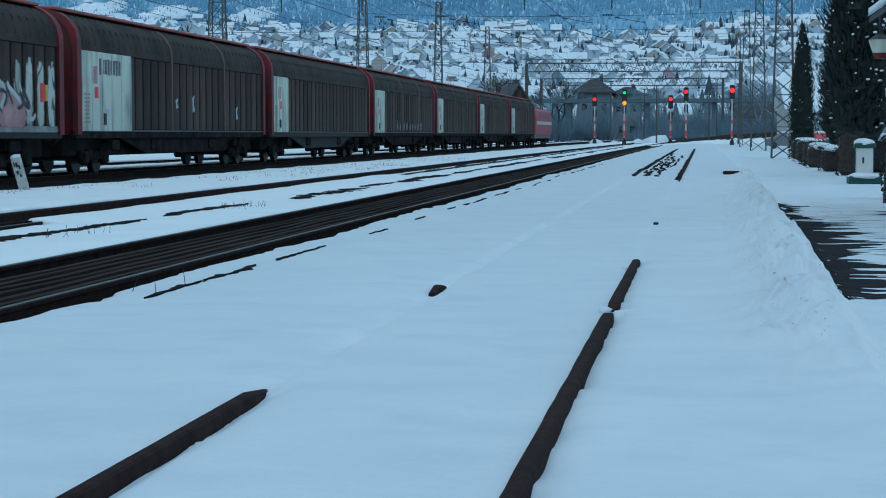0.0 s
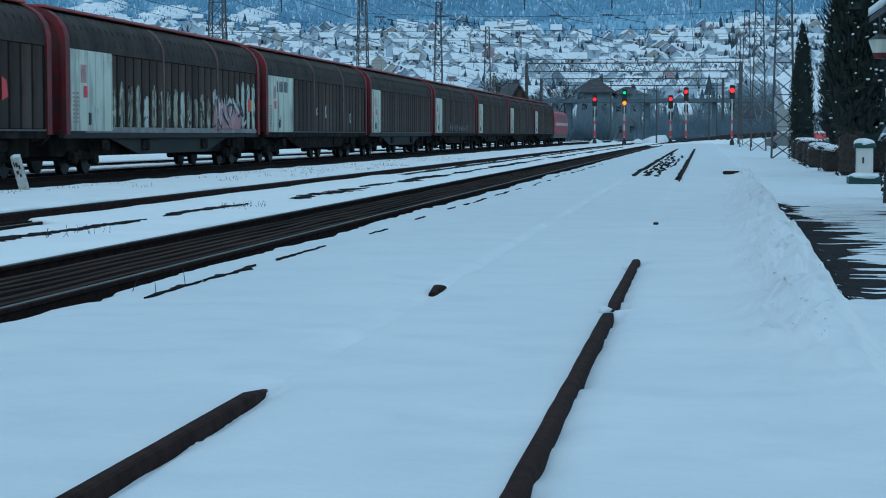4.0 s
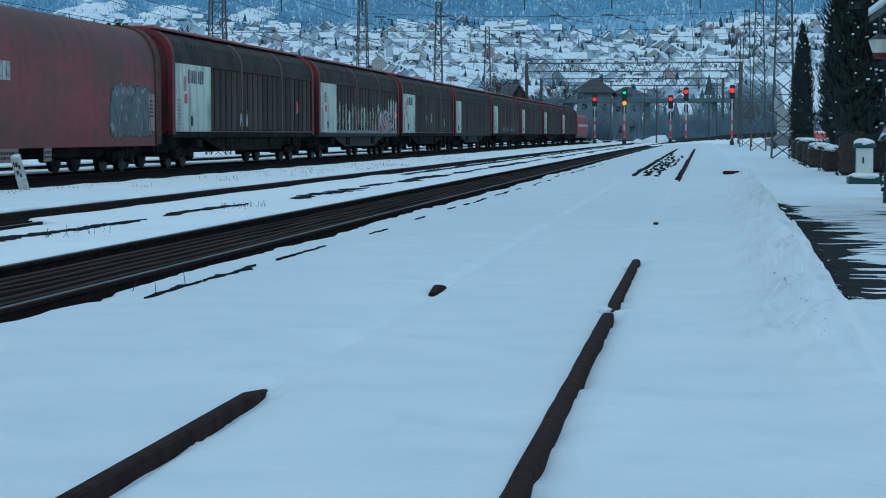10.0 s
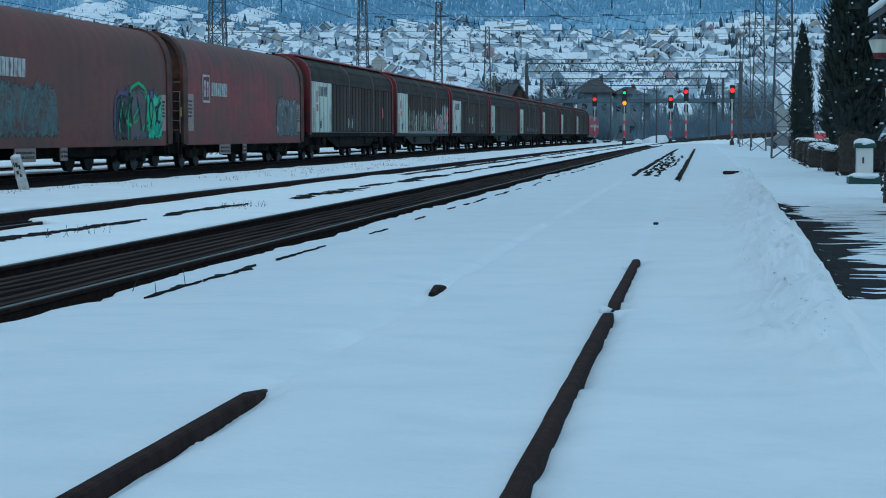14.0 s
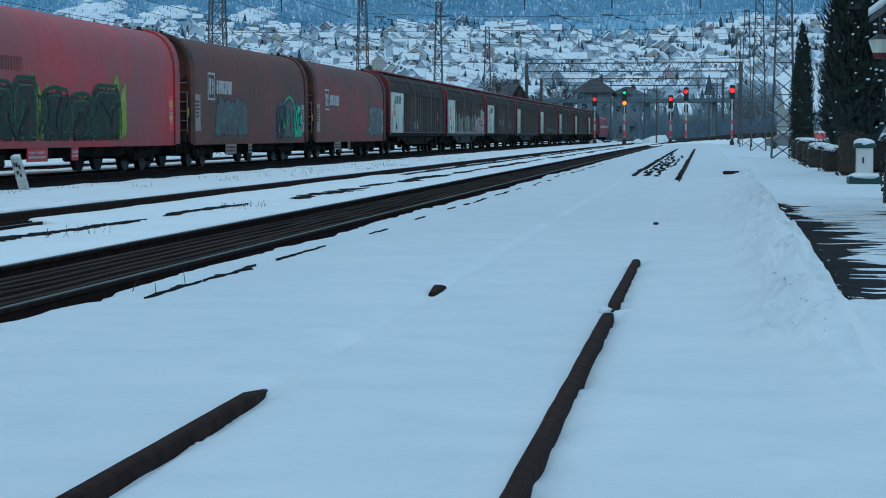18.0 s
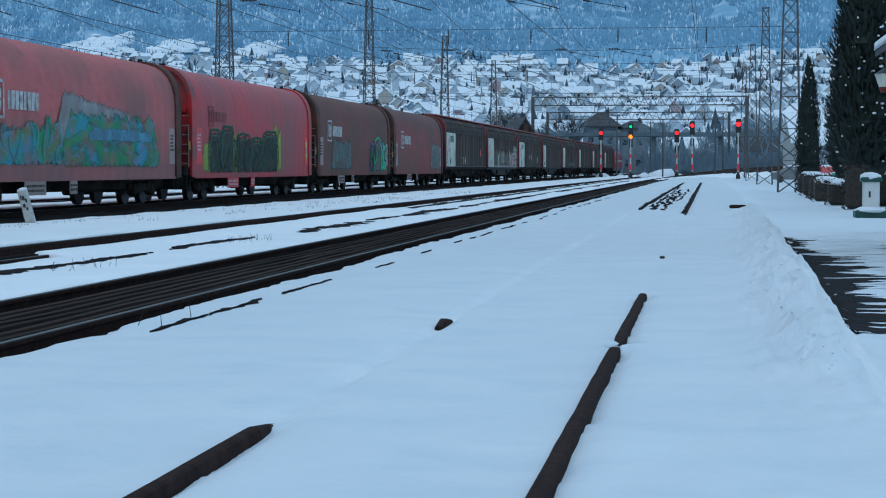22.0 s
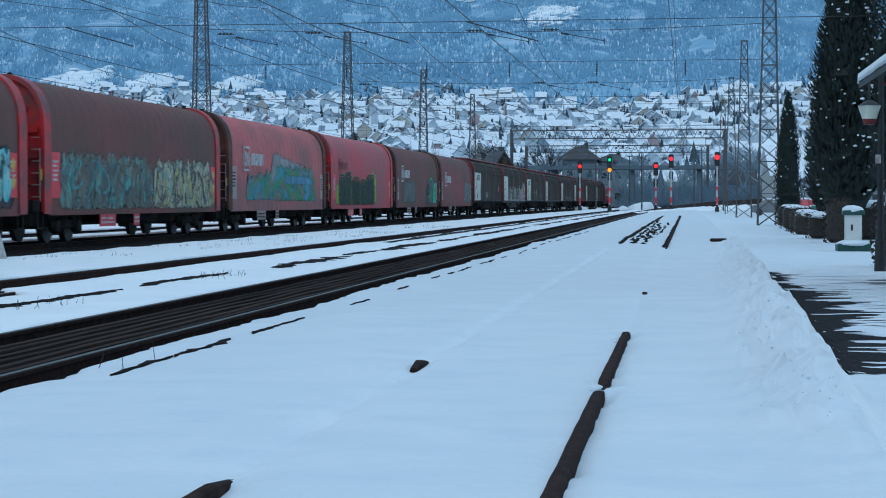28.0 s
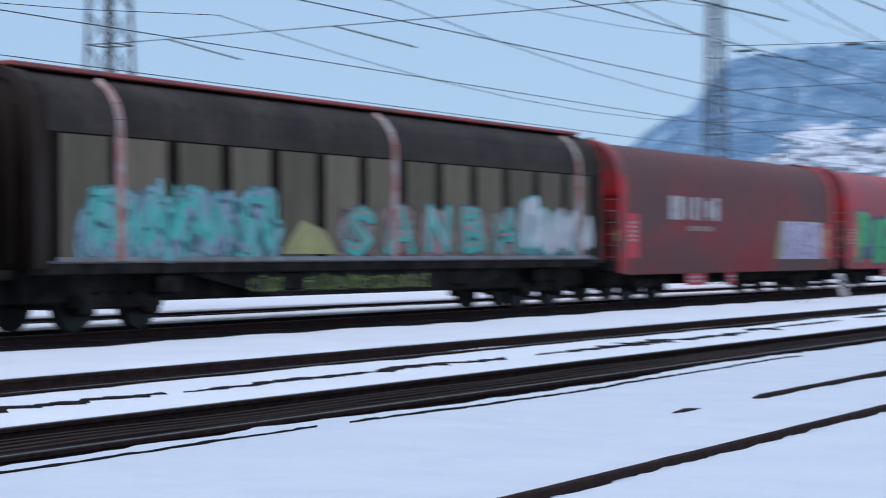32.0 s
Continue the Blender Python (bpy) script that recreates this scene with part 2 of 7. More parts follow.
LOCO_RED = mat("locomotive_red", (0.48, 0.02, 0.04), 0.45, 0.2, 2, 0.03, dirt=(0.15, 0.03, 0.035), dirt_amt=0.25)
LOCO_GREY = mat("locomotive_grey", (0.16, 0.17, 0.18), 0.55, 0.2, 2, 0.05)
CAR_RED = mat("red_car_paint", (0.5, 0.03, 0.05), 0.3, 0.1, 3, 0)
CAR_GREEN = mat("green_car_paint", (0.05, 0.3, 0.22), 0.3, 0.1, 3, 0)
LAMP_RED = glow("red_light", (1.0, 0.008, 0.012), 2.6)
LAMP_GREEN = glow("green_light", (0.01, 0.8, 0.22), 1.2)
LAMP_AMBER = glow("amber_light", (1.0, 0.15, 0.0), 2.6)
SPRAY = {nm: mat("spray_" + nm, c, 0.7, 0.4, 1.8, 0, fine=9, dirt=d, dirt_amt=0.45, dirt_scale=1.6, spec=0.15) for nm, c, d in (
    ("green", (0.11, 0.66, 0.24), (0.08, 0.40, 0.17)), ("teal", (0.137, 0.426, 0.399), (0.141, 0.187, 0.198)), ("dark", (0.048, 0.0527, 0.062), (0.108, 0.0845, 0.096)),
    ("silver", (0.40, 0.41, 0.41), (0.25, 0.22, 0.22)), ("lilac", (0.676, 0.601, 0.751), (0.557, 0.477, 0.614)), ("blue", (0.159, 0.355, 0.486), (0.11, 0.19, 0.259)),
    ("yellow", (0.538, 0.51, 0.2), (0.37, 0.336, 0.174)), ("white", (0.72, 0.738, 0.738), (0.515, 0.526, 0.526)), ("pink", (0.586, 0.343, 0.343), (0.434, 0.25, 0.261)),
    ("ash", (0.2, 0.25, 0.25), (0.15, 0.14, 0.14)), ("aqua", (0.08, 0.6, 0.5), (0.11, 0.4, 0.36)), ("sky", (0.14, 0.52, 0.66), (0.12, 0.34, 0.45)), ("lime", (0.42, 0.52, 0.09), (0.28, 0.32, 0.09)), ("pine", (0.035, 0.13, 0.07), (0.045, 0.08, 0.06)),
    ("moss", (0.127, 0.202, 0.127), (0.083, 0.106, 0.083)), ("slate", (0.138, 0.161, 0.17), (0.181, 0.134, 0.134)), ("purple", (0.181, 0.153, 0.303), (0.118, 0.106, 0.176)), ("black", (0.0269, 0.0287, 0.0316), (0.064, 0.064, 0.064)))}


def mural(name, cols, line, cell=1.6, line_w=0.05, stretch=(1, 1, 1), warp=0.5, smear=0.5, worn=0.35, under=(0.16, 0.06, 0.055)):
    """Layered spray paint: flowing fields of several colours, drawn lines and worn-through patches."""
    m = bpy.data.materials.new("spray_" + name)
    m.use_nodes = True
    n, l = m.node_tree.nodes, m.node_tree.links
    b = n["Principled BSDF"]
    tc, mp = n.new("ShaderNodeTexCoord"), n.new("ShaderNodeMapping")
    mp.inputs["Scale"].default_value = stretch
    l.new(tc.outputs["Object"], mp.inputs[0])

    def field(scale, detail, twist):
        k = n.new("ShaderNodeTexNoise")
        k.inputs["Scale"].default_value, k.inputs["Detail"].default_value, k.inputs["Distortion"].default_value = scale, detail, twist
        l.new(mp.outputs[0], k.inputs["Vector"])
        return k.outputs[0]
    fills, fine = field(cell * 0.85, 1.5, warp), field(cell * 3.0, 3, 0.6)
    mx = n.new("ShaderNodeMix")
    mx.inputs[0].default_value = smear * 0.55
    l.new(fills, mx.inputs[2])
    l.new(fine, mx.inputs[3])
    rp = n.new("ShaderNodeValToRGB")
    cr = rp.color_ramp
    for k, c in enumerate(cols):
        e = cr.elements[k] if k < 2 else cr.elements.new(0.5)
        e.position = 0.30 + 0.40 * k / max(1, len(cols) - 1)
        e.color = (*c, 1)
    l.new(mx.outputs[0], rp.inputs[0])
    # drawn lines follow the level curves of a second field
    out = rp.outputs[0]
    for k, (sc, at) in enumerate(((cell * 0.75, 0.5), (cell * 1.15, 0.46))):
        sb = n.new("ShaderNodeMath")
        sb.operation = "SUBTRACT"
        sb.inputs[1].default_value = at
        l.new(field(sc + 0.03, 1, warp + 0.4), sb.inputs[0])
        ab = n.new("ShaderNodeMath")
        ab.operation = "ABSOLUTE"
        l.new(sb.outputs[0], ab.inputs[0])
        lr = n.new("ShaderNodeMapRange")
        lr.inputs[1].default_value, lr.inputs[2].default_value, lr.inputs[3].default_value, lr.inputs[4].default_value = line_w * 0.25, line_w * 0.55, 0.9, 0
        l.new(ab.outputs[0], lr.inputs[0])
        m1 = n.new("ShaderNodeMix")
        m1.data_type = "RGBA"
        m1.inputs[7].default_value = (*(line if k == 0 else cols[-1]), 1)
        l.new(lr.outputs[0], m1.inputs[0])
        l.new(out, m1.inputs[6])
        out = m1.outputs[2]
    dn = n.new("ShaderNodeTexNoise")
    dn.inputs["Scale"].default_value, dn.inputs["Detail"].default_value = 1.3, 6
    l.new(tc.outputs["Object"], dn.inputs["Vector"])
    dr = n.new("ShaderNodeMapRange")
    dr.inputs[1].default_value, dr.inputs[2].default_value, dr.inputs[4].default_value = 0.62 - 0.35 * worn, 0.85 - 0.2 * worn, 0.85
    l.new(dn.outputs[0], dr.inputs[0])
    m2 = n.new("ShaderNodeMix")
    m2.data_type = "RGBA"
    m2.inputs[7].default_value = (*under, 1)
    l.new(dr.outputs[0], m2.inputs[0])
    l.new(out, m2.inputs[6])
    l.new(m2.outputs[2], b.inputs["Base Color"])
    b.inputs["Roughness"].default_value, b.inputs["Specular IOR Level"].default_value = 0.7, 0.15
    return m


def feather(m):
    """Let sprayed paint thin out into specks where its mesh carries the value 'bare'."""
    n, l = m.node_tree.nodes, m.node_tree.links
    at, tc, k = n.new("ShaderNodeAttribute"), n.new("ShaderNodeTexCoord"), n.new("ShaderNodeTexNoise")
    at.attribute_name = "bare"
    k.inputs["Scale"].default_value, k.inputs["Detail"].default_value = 5.0, 5
    l.new(tc.outputs["Object"], k.inputs["Vector"])
    sm = n.new("ShaderNodeMath")
    sm.operation = "MULTIPLY_ADD"
    sm.inputs[1].default_value = 1.25
    l.new(k.outputs[0], sm.inputs[0])
    l.new(at.outputs["Fac"], sm.inputs[2])
    mr = n.new("ShaderNodeMapRange")
    mr.inputs[1].default_value, mr.inputs[2].default_value, mr.inputs[3].default_value, mr.inputs[4].default_value = 1.0, 1.35, 1, 0
    l.new(sm.outputs[0], mr.inputs[0])
    l.new(mr.outputs[0], n["Principled BSDF"].inputs["Alpha"])


SPRAY["m_pale"] = mural("pale_smears", ((0.03, 0.024, 0.02), (0.06, 0.05, 0.038), (0.27, 0.26, 0.20), (0.045, 0.036, 0.028), (0.5, 0.5, 0.42)), (0.03, 0.024, 0.02), 1.5, 0.07, (1, 1, 0.4), 0.9, 0.6, 0.25, (0.03, 0.022, 0.018))
SPRAY["m_grey"] = mural("grey_scrawl", ((0.13, 0.15, 0.15), (0.17, 0.18, 0.18), (0.2, 0.2, 0.2)), (0.38, 0.39, 0.37), 1.5, 0.035, (1, 1, 0.55), 0.7, 0.4, 0.25, (0.17, 0.12, 0.12))
SPRAY["m_fade"] = mural("faded_teal", ((0.13, 0.075, 0.07), (0.15, 0.17, 0.17), (0.12, 0.21, 0.2), (0.24, 0.26, 0.25), (0.12, 0.09, 0.085)), (0.1, 0.12, 0.12), 1.7, 0.05, (1, 1, 0.7), 0.7, 0.6, 0.4)
SPRAY["m_flame"] = mural("flames", ((0.14, 0.10, 0.30), (0.08, 0.55, 0.40), (0.10, 0.45, 0.42), (0.16, 0.13, 0.34), (0.16, 0.62, 0.3)), (0.03, 0.05, 0.06), 1.25, 0.05, (1, 1, 0.7), 0.8, 0.35, 0.1)
SPRAY["m_dark"] = mural("dark_green", ((0.03, 0.035, 0.035), (0.04, 0.06, 0.045), (0.05, 0.12, 0.06), (0.035, 0.04, 0.04)), (0.06, 0.12, 0.06), 1.2, 0.02, (1, 1, 0.6), 1.0, 0.6, 0.2)
SPRAY["m_bands"] = mural("bands", ((0.08, 0.33, 0.50), (0.06, 0.2, 0.17), (0.07, 0.27, 0.11), (0.26, 0.28, 0.18), (0.2, 0.28, 0.1), (0.08, 0.30, 0.45)), (0.07, 0.11, 0.12), 1.25, 0.03, (1, 0.32, 1.0), 0.7, 0.35, 0.45, (0.36, 0.12, 0.115))
SPRAY["m_teal"] = mural("dull_teal", ((0.14, 0.182, 0.168), (0.168, 0.392, 0.364), (0.224, 0.21, 0.154), (0.28, 0.42, 0.308), (0.112, 0.126, 0.126)), (0.07, 0.12, 0.12), 1.6, 0.06, (1, 1, 0.7), 0.7, 0.5, 0.3)
SPRAY["m_cream"] = mural("cream_letters", ((0.448, 0.462, 0.252), (0.224, 0.336, 0.28), (0.532, 0.504, 0.364), (0.196, 0.42, 0.378), (0.14, 0.14, 0.126)), (0.06, 0.07, 0.07), 1.9, 0.05, (1, 1, 0.7), 1.1, 0.5, 0.3)
SPRAY["m_blue"] = mural("blue_letters", ((0.12, 0.45, 0.55), (0.2, 0.58, 0.62), (0.08, 0.3, 0.42), (0.45, 0.62, 0.55)), (0.02, 0.03, 0.04), 1.7, 0.10, (1, 1, 0.5), 0.5, 0.3, 0.12)
SPRAY["m_white"] = mural("white_smears", ((0.05, 0.045, 0.04), (0.36, 0.37, 0.32), (0.55, 0.56, 0.5), (0.2, 0.2, 0.18), (0.6, 0.62, 0.56)), (0.05, 0.045, 0.04), 1.0, 0.04, (1, 1, 0.35), 0.6, 0.5, 0.25, (0.04, 0.03, 0.025))
SPRAY["m_fleck"] = mural("pink_flecks", ((0.09, 0.07, 0.055), (0.45, 0.2, 0.2), (0.1, 0.08, 0.06), (0.12, 0.4, 0.36)), (0.05, 0.05, 0.05), 2.2, 0.04, (1, 1, 0.8), 0.8, 0.5, 0.5, (0.1, 0.08, 0.06))
SPRAY["m_aqua"] = mural("turquoise", ((0.10, 0.5, 0.46), (0.14, 0.58, 0.5), (0.12, 0.4, 0.46), (0.3, 0.3, 0.4)), (0.05, 0.12, 0.14), 1.1, 0.06, (1, 1, 0.7), 0.6, 0.35, 0.15, (0.09, 0.07, 0.055))

for k in SPRAY:
    feather(SPRAY[k])


# ---- mesh helpers ----
class Geo:
    """Collects vertices and faces of one mesh."""

    def __init__(self):
        self.v, self.f = [], []

    def quad_strip(self, rows, close=False, flip=False):
        o, n = len(self.v), len(rows[0])
        for r in rows:
            self.v.extend(r)
        for i in range(len(rows) - 1):
            for j in range(n if close else n - 1):
                a, b = o + i * n + j, o + i * n + (j + 1) % n
                q = (a, b, b + n, a + n)
                self.f.append(q[::-1] if flip else q)

    def box(self, cx, cy, cz, sx, sy, sz, bev=0.0, m=None):
        o = len(self.v)
        hx, hy, hz = sx / 2, sy / 2, sz / 2
        if bev:
            b = min(bev, hx * 0.9, hy * 0.9, hz * 0.9)
            rows = [[], [], [], []]
            for k, (z, d) in enumerate(((-hz, b), (-hz + b, 0), (hz - b, 0), (hz, b))):
                for x, y in ((-hx + d + b, -hy + d), (hx - d - b, -hy + d), (hx - d, -hy + d + b), (hx - d, hy - d - b), (hx - d - b, hy - d), (-hx + d + b, hy - d), (-hx + d, hy - d - b), (-hx + d, -hy + d + b)):
                    p = Vector((cx + x, cy + y, cz + z))
                    rows[k].append(tuple(m @ p) if m else tuple(p))
            self.quad_strip(rows, close=True)
            self.f.append(tuple(range(o + 7, o - 1, -1)))
            self.f.append(tuple(range(o + 24, o + 32)))
            return
        for z in (-hz, hz):
            for x, y in ((-hx, -hy), (hx, -hy), (hx, hy), (-hx, hy)):
                p = Vector((cx + x, cy + y, cz + z))
                self.v.append(tuple(m @ p) if m else tuple(p))
        for q in ((3, 2, 1, 0), (4, 5, 6, 7), (0, 1, 5, 4), (1, 2, 6, 5), (2, 3, 7, 6), (3, 0, 4, 7)):
            self.f.append(tuple(o + k for k in q))

    def tube(self, p, q, r, n=6, r2=None, caps=True):
        p, q = Vector(p), Vector(q)
        d = (q - p).normalized()
        u = d.orthogonal().normalized()
        w = d.cross(u)
        o = len(self.v)
        rows = []
        for c, rr in ((p, r), (q, r if r2 is None else r2)):
            rows.append([tuple(c + (u * math.cos(2 * math.pi * k / n) + w * math.sin(2 * math.pi * k / n)) * rr) for k in range(n)])
        self.quad_strip(rows, close=True)
        if caps:
            self.f.append(tuple(range(o + n - 1, o - 1, -1)))
            self.f.append(tuple(range(o + n, o + 2 * n)))

    def blob(self, c, r, seed=0, rough=0.2, n=8, m=5, half=False):
        """An uneven rounded lump."""
        o = len(self.v)
        rows = []
        for i in range(m + 1):
            a = (0 if half else -math.pi / 2) + (math.pi / 2 if half else math.pi) * i / m
            row = []
            for k in range(n):
                b = 2 * math.pi * k / n
                d = Vector((math.cos(a) * math.cos(b), math.cos(a) * math.sin(b), math.sin(a)))
                s = 1 + rough * noise.noise(d * 1.7 + Vector((seed * 7.3, seed * 3.1, seed)))
                row.append((c[0] + d.x * r[0] * s, c[1] + d.y * r[1] * s, c[2] + d.z * r[2] * s))
            rows.append(row)
        self.quad_strip(rows, close=True)

    def fan(self, pts, depth, axis=0):
        """A flat outline with thickness, along x."""
        o, n = len(self.v), len(pts)
        self.v.extend(pts)
        self.v.extend([(x + depth, y, z) for x, y, z in pts])
        self.f.append(tuple(range(o + n, o + 2 * n)))
        self.f.append(tuple(range(o + n - 1, o - 1, -1)))
        for k in range(n):
            j = (k + 1) % n
            self.f.append((o + k, o + j, o + n + j, o + n + k))

    def mesh(self, name, material, smooth=False):
        me = bpy.data.meshes.new(name)
        me.from_pydata(self.v, [], self.f)
        me.materials.append(material)
        if smooth:
            me.polygons.foreach_set("use_smooth", [True] * len(me.polygons))
        me.update()
        return me


def part(name, geo, material, parent=None, label="", smooth=False):
    ob = new(name, geo.mesh(name, material, smooth) if isinstance(geo, Geo) else geo)
    if parent:
        ob.parent = parent
    if label:
        ob["label"] = label
    return ob


def thing(name, label, category, m=None, group=""):
    ob = new(name)
    ob.empty_display_size = 0.3
    if m:
        ob.matrix_world = m
    return tagged(ob, label, category, group)


def nz(x, y, z=0.0):
    return noise.noise(Vector((x, y, z)))


def steps(a, b, near=(8, 0.22), mid=(60, 0.5), far=(150, 1.6), last=6.0):
    """Places along the line, close together near the middle and wide apart far off."""
    out, y = [], a
    while y < b:
        out.append(y)
        d = abs(y - 8)
        y += near[1] if d < 22 else mid[1] if d < 60 else far[1] if d < 150 else last
    return out + [b]


# ---- ground, snow and tracks ----
TRAIN_X = -18.65


def bend(y):
    """The yard's tracks swing gently to the right far off."""
    return max(0.0, y - 130.0) ** 2 / 18000.0


def sheet(name, rows, material, label, category, kind="structure", smooth=True):
    g = Geo()
    g.quad_strip(rows)
    return tagged(part(name, g, material, None, "", smooth), label, category, "", kind)


# the ground under everything, out to the foot of the hill and round behind
rows = []
for x in (-3000, -600, -120, -60, -30, -22, -14, -6, 0, 6, 14, 30, 80, 300, 3000):
    rows.append([(x, y, -0.22 + 0.02 * nz(x, y * 0.1)) for y in (-3000, -400, -80, 0, 40, 90, 150, 220, 300, 380, 470, 700, 3500)])
sheet("ground", rows, SNOW_FAR, "snow-covered valley floor round the station tracks", "ground")


def ragged(x, amp, seed):
    """An edge that runs along the track and frays."""
    def f(y):
        return x + amp * (nz(y * 0.35, seed) + 0.7 * nz(y * 1.3, seed + 9) + 0.5 * nz(y * 4.0, seed + 20) + 0.6 * abs(nz(y * 2.1, seed + 30)) - 0.15)
    return f


def strip(name, left, right, y0, y1, cols, height, label, material=SNOW, depth=0.2, kind="structure"):
    """A bed of snow between two frayed edges, rounded where it ends."""
    ys = steps(y0, y1)
    rws = []
    for y in ys:
        a, b = left(y) + bend(y), right(y) + bend(y)
        row = [(a + 0.02, y, height((a, y)[0], y) - depth), (a, y, height(a, y) - 0.045), (a + 0.035, y, height(a, y) - 0.008)]
        for k in cols:
            x = a + 0.06 + (b - a - 0.12) * k
            row.append((x, y, height(x, y)))
        row += [(b - 0.035, y, height(b, y) - 0.008), (b, y, height(b, y) - 0.045), (b - 0.02, y, height(b, y) - depth)]
        rws.append(row)
    return sheet(name, rws, material, label, "snow", kind)


RAIL_R, RAIL_L = -0.605, -2.01
OPEN_R, OPEN_L = ((-75, 17.5), (47.5, 150)), ((-3.6, 8.35), (54, 150))


def opened(y, spans):
    return any(a <= y <= b for a, b in spans)


def bump2(v, w):
    return math.exp(-(v / w) ** 2)


def bank_x(y):
    """The crest of the shovelled bank beside the path."""
    return 0.76 + 0.011 * (min(max(y, 8), 50) - 12) + 0.06 * nz(y * 0.3, 40) + 0.03 * nz(y * 1.4, 41)


def snow_near(x, y):
    z = 0.035 * nz(x * 0.45, y * 0.16, 1) + 0.012 * nz(x * 1.7, y * 0.8, 4)
    if -3.2 < x < 0.4 and y < 160:
        z += 0.006 * nz(x * 5, y * 3, 8)
        if opened(y, OPEN_R):
            z -= 0.055 * bump2(x - RAIL_R - 0.055 - 0.02 * nz(y * 2.2, 3), 0.05) * (0.6 + 0.9 * nz(y * 3.1, 5))
        else:
            z -= 0.012 * bump2(x - RAIL_R, 0.06)
        if opened(y, OPEN_L):
            z -= 0.045 * bump2(x - RAIL_L - 0.055, 0.05)
        elif y > 5:
            z -= 0.055 * bump2(x - RAIL_L, 0.06) * max(0, 0.55 + 0.8 * nz(y * 0.7, 11))
    if y < 34:
        z += 0.0045 * nz(x * 0.55, y * 0.8, 14) + 0.0015 * nz(x * 1.3, y * 1.8, 15)
    if y < 14 and -0.1 < x < 3:
        z += 0.017 * min(1, (x + 0.1) / 0.5, (14 - y) / 4) * (nz(x * 3.0, y * 1.7, 31) + 0.5 * nz(x * 7, y * 3.5, 32))
    if y < 9 and x > -1.2:
        for hx, hy, hw in ((-0.43, 6.6, 0.16), (0.26, 6.45, 0.2), (0.55, 7.6, 0.15), (0.7, 6.9, 0.18), (-0.1, 7.9, 0.12)):
            if abs(y - hy) < 0.8:
                z -= 0.022 * bump2(x - hx, hw) * bump2(y - hy, 0.28)
    if 0.1 < x < 2.2 and 8 < y < 56:
        k = min(1, (y - 8) / 6, (56 - y) / 8)
        c = bank_x(y)
        z += k * (0.25 * bump2(x - c, 0.2 if x > c else 0.34) * (1 + 0.4 * nz(x * 5, y * 2.2, 6)) + 0.13 * (abs(nz(x * 4.5, y * 2.4, 2)) + 0.6 * nz(x * 9, y * 5, 7) + 0.5 * nz(x * 17, y * 8, 3)) * bump2(x - c + 0.12, 0.4))
    if y > 6 and x > bank_x(y) + 0.1:
        z -= 0.11 * min(1, (x - bank_x(y) - 0.1) / 0.22, (y - 6) / 4)
    return z


xs = sorted([-4.28 + i * 0.085 for i in range(81)] + [0.28 + i * 0.03 for i in range(38)] + [r + d * 0.022 for r in (RAIL_L, RAIL_R) for d in range(-6, 7)] + [2.7, 3.5, 5, 7, 10, 14, 20, 28, 40, 59.9])
cols = [(x + 4.3) / 64.24 for x in xs]
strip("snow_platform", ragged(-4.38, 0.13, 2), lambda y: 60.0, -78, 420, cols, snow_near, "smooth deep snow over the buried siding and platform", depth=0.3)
flat = [i / 10 for i in range(11)]


def snow_flat(x, y):
    return -0.005 + 0.02 * nz(x * 0.6, y * 0.25, 3) + 0.008 * nz(x * 3, y * 1.4, 7)


NEAR2 = ragged(-8.62, 0.06, 5)
strip("snow_between_tracks", lambda y: NEAR2(y) - (0.45 if 24 < y < 52 else 0), ragged(-6.36, 0.05, 6), -78, 420, flat, lambda x, y: snow_flat(x, y) + (0.045 if x < -8.3 and 24 < y < 52 else 0), "snow lying between two tracks, fraying at its edges", SNOW_BRIGHT)
strip("snow_in_track", ragged(-10.2, 0.05, 15), ragged(-9.0, 0.05, 16), -78, 420, flat[::2], lambda x, y: snow_flat(x, y) - 0.125, "snow filling the space between the rails", SNOW_BRIGHT)
strip("snow_beside_train", ragged(-14.75, 0.14, 25), ragged(-10.75, 0.10, 26), -78, 420, flat, lambda x, y: snow_flat(x, y) + 0.03 * nz(x, y * 0.6, 9), "uneven snow with dead weeds beside the freight track", SNOW_BRIGHT)
strip("snow_behind_train", ragged(-22.5, 0.1, 35), ragged(-21.3, 0.12, 36), -78, 420, flat, snow_flat, "snow beyond the freight track", SNOW_BRIGHT)
strip("snow_far_side", lambda y: -70.0, ragged(-25.0, 0.15, 37), -78, 420, [i / 14 for i in range(15)], lambda x, y: snow_flat(x, y) + 0.05, "open snow on the far side of the station yard", SNOW_BRIGHT)
strip("snow_in_freight_track", ragged(-19.2, 0.05, 55), ragged(-18.1, 0.05, 56), -78, 420, flat[::2], lambda x, y: -0.1 + 0.015 * nz(x, y), "thin snow between the rails under the train", SNOW_BRIGHT, depth=0.08)


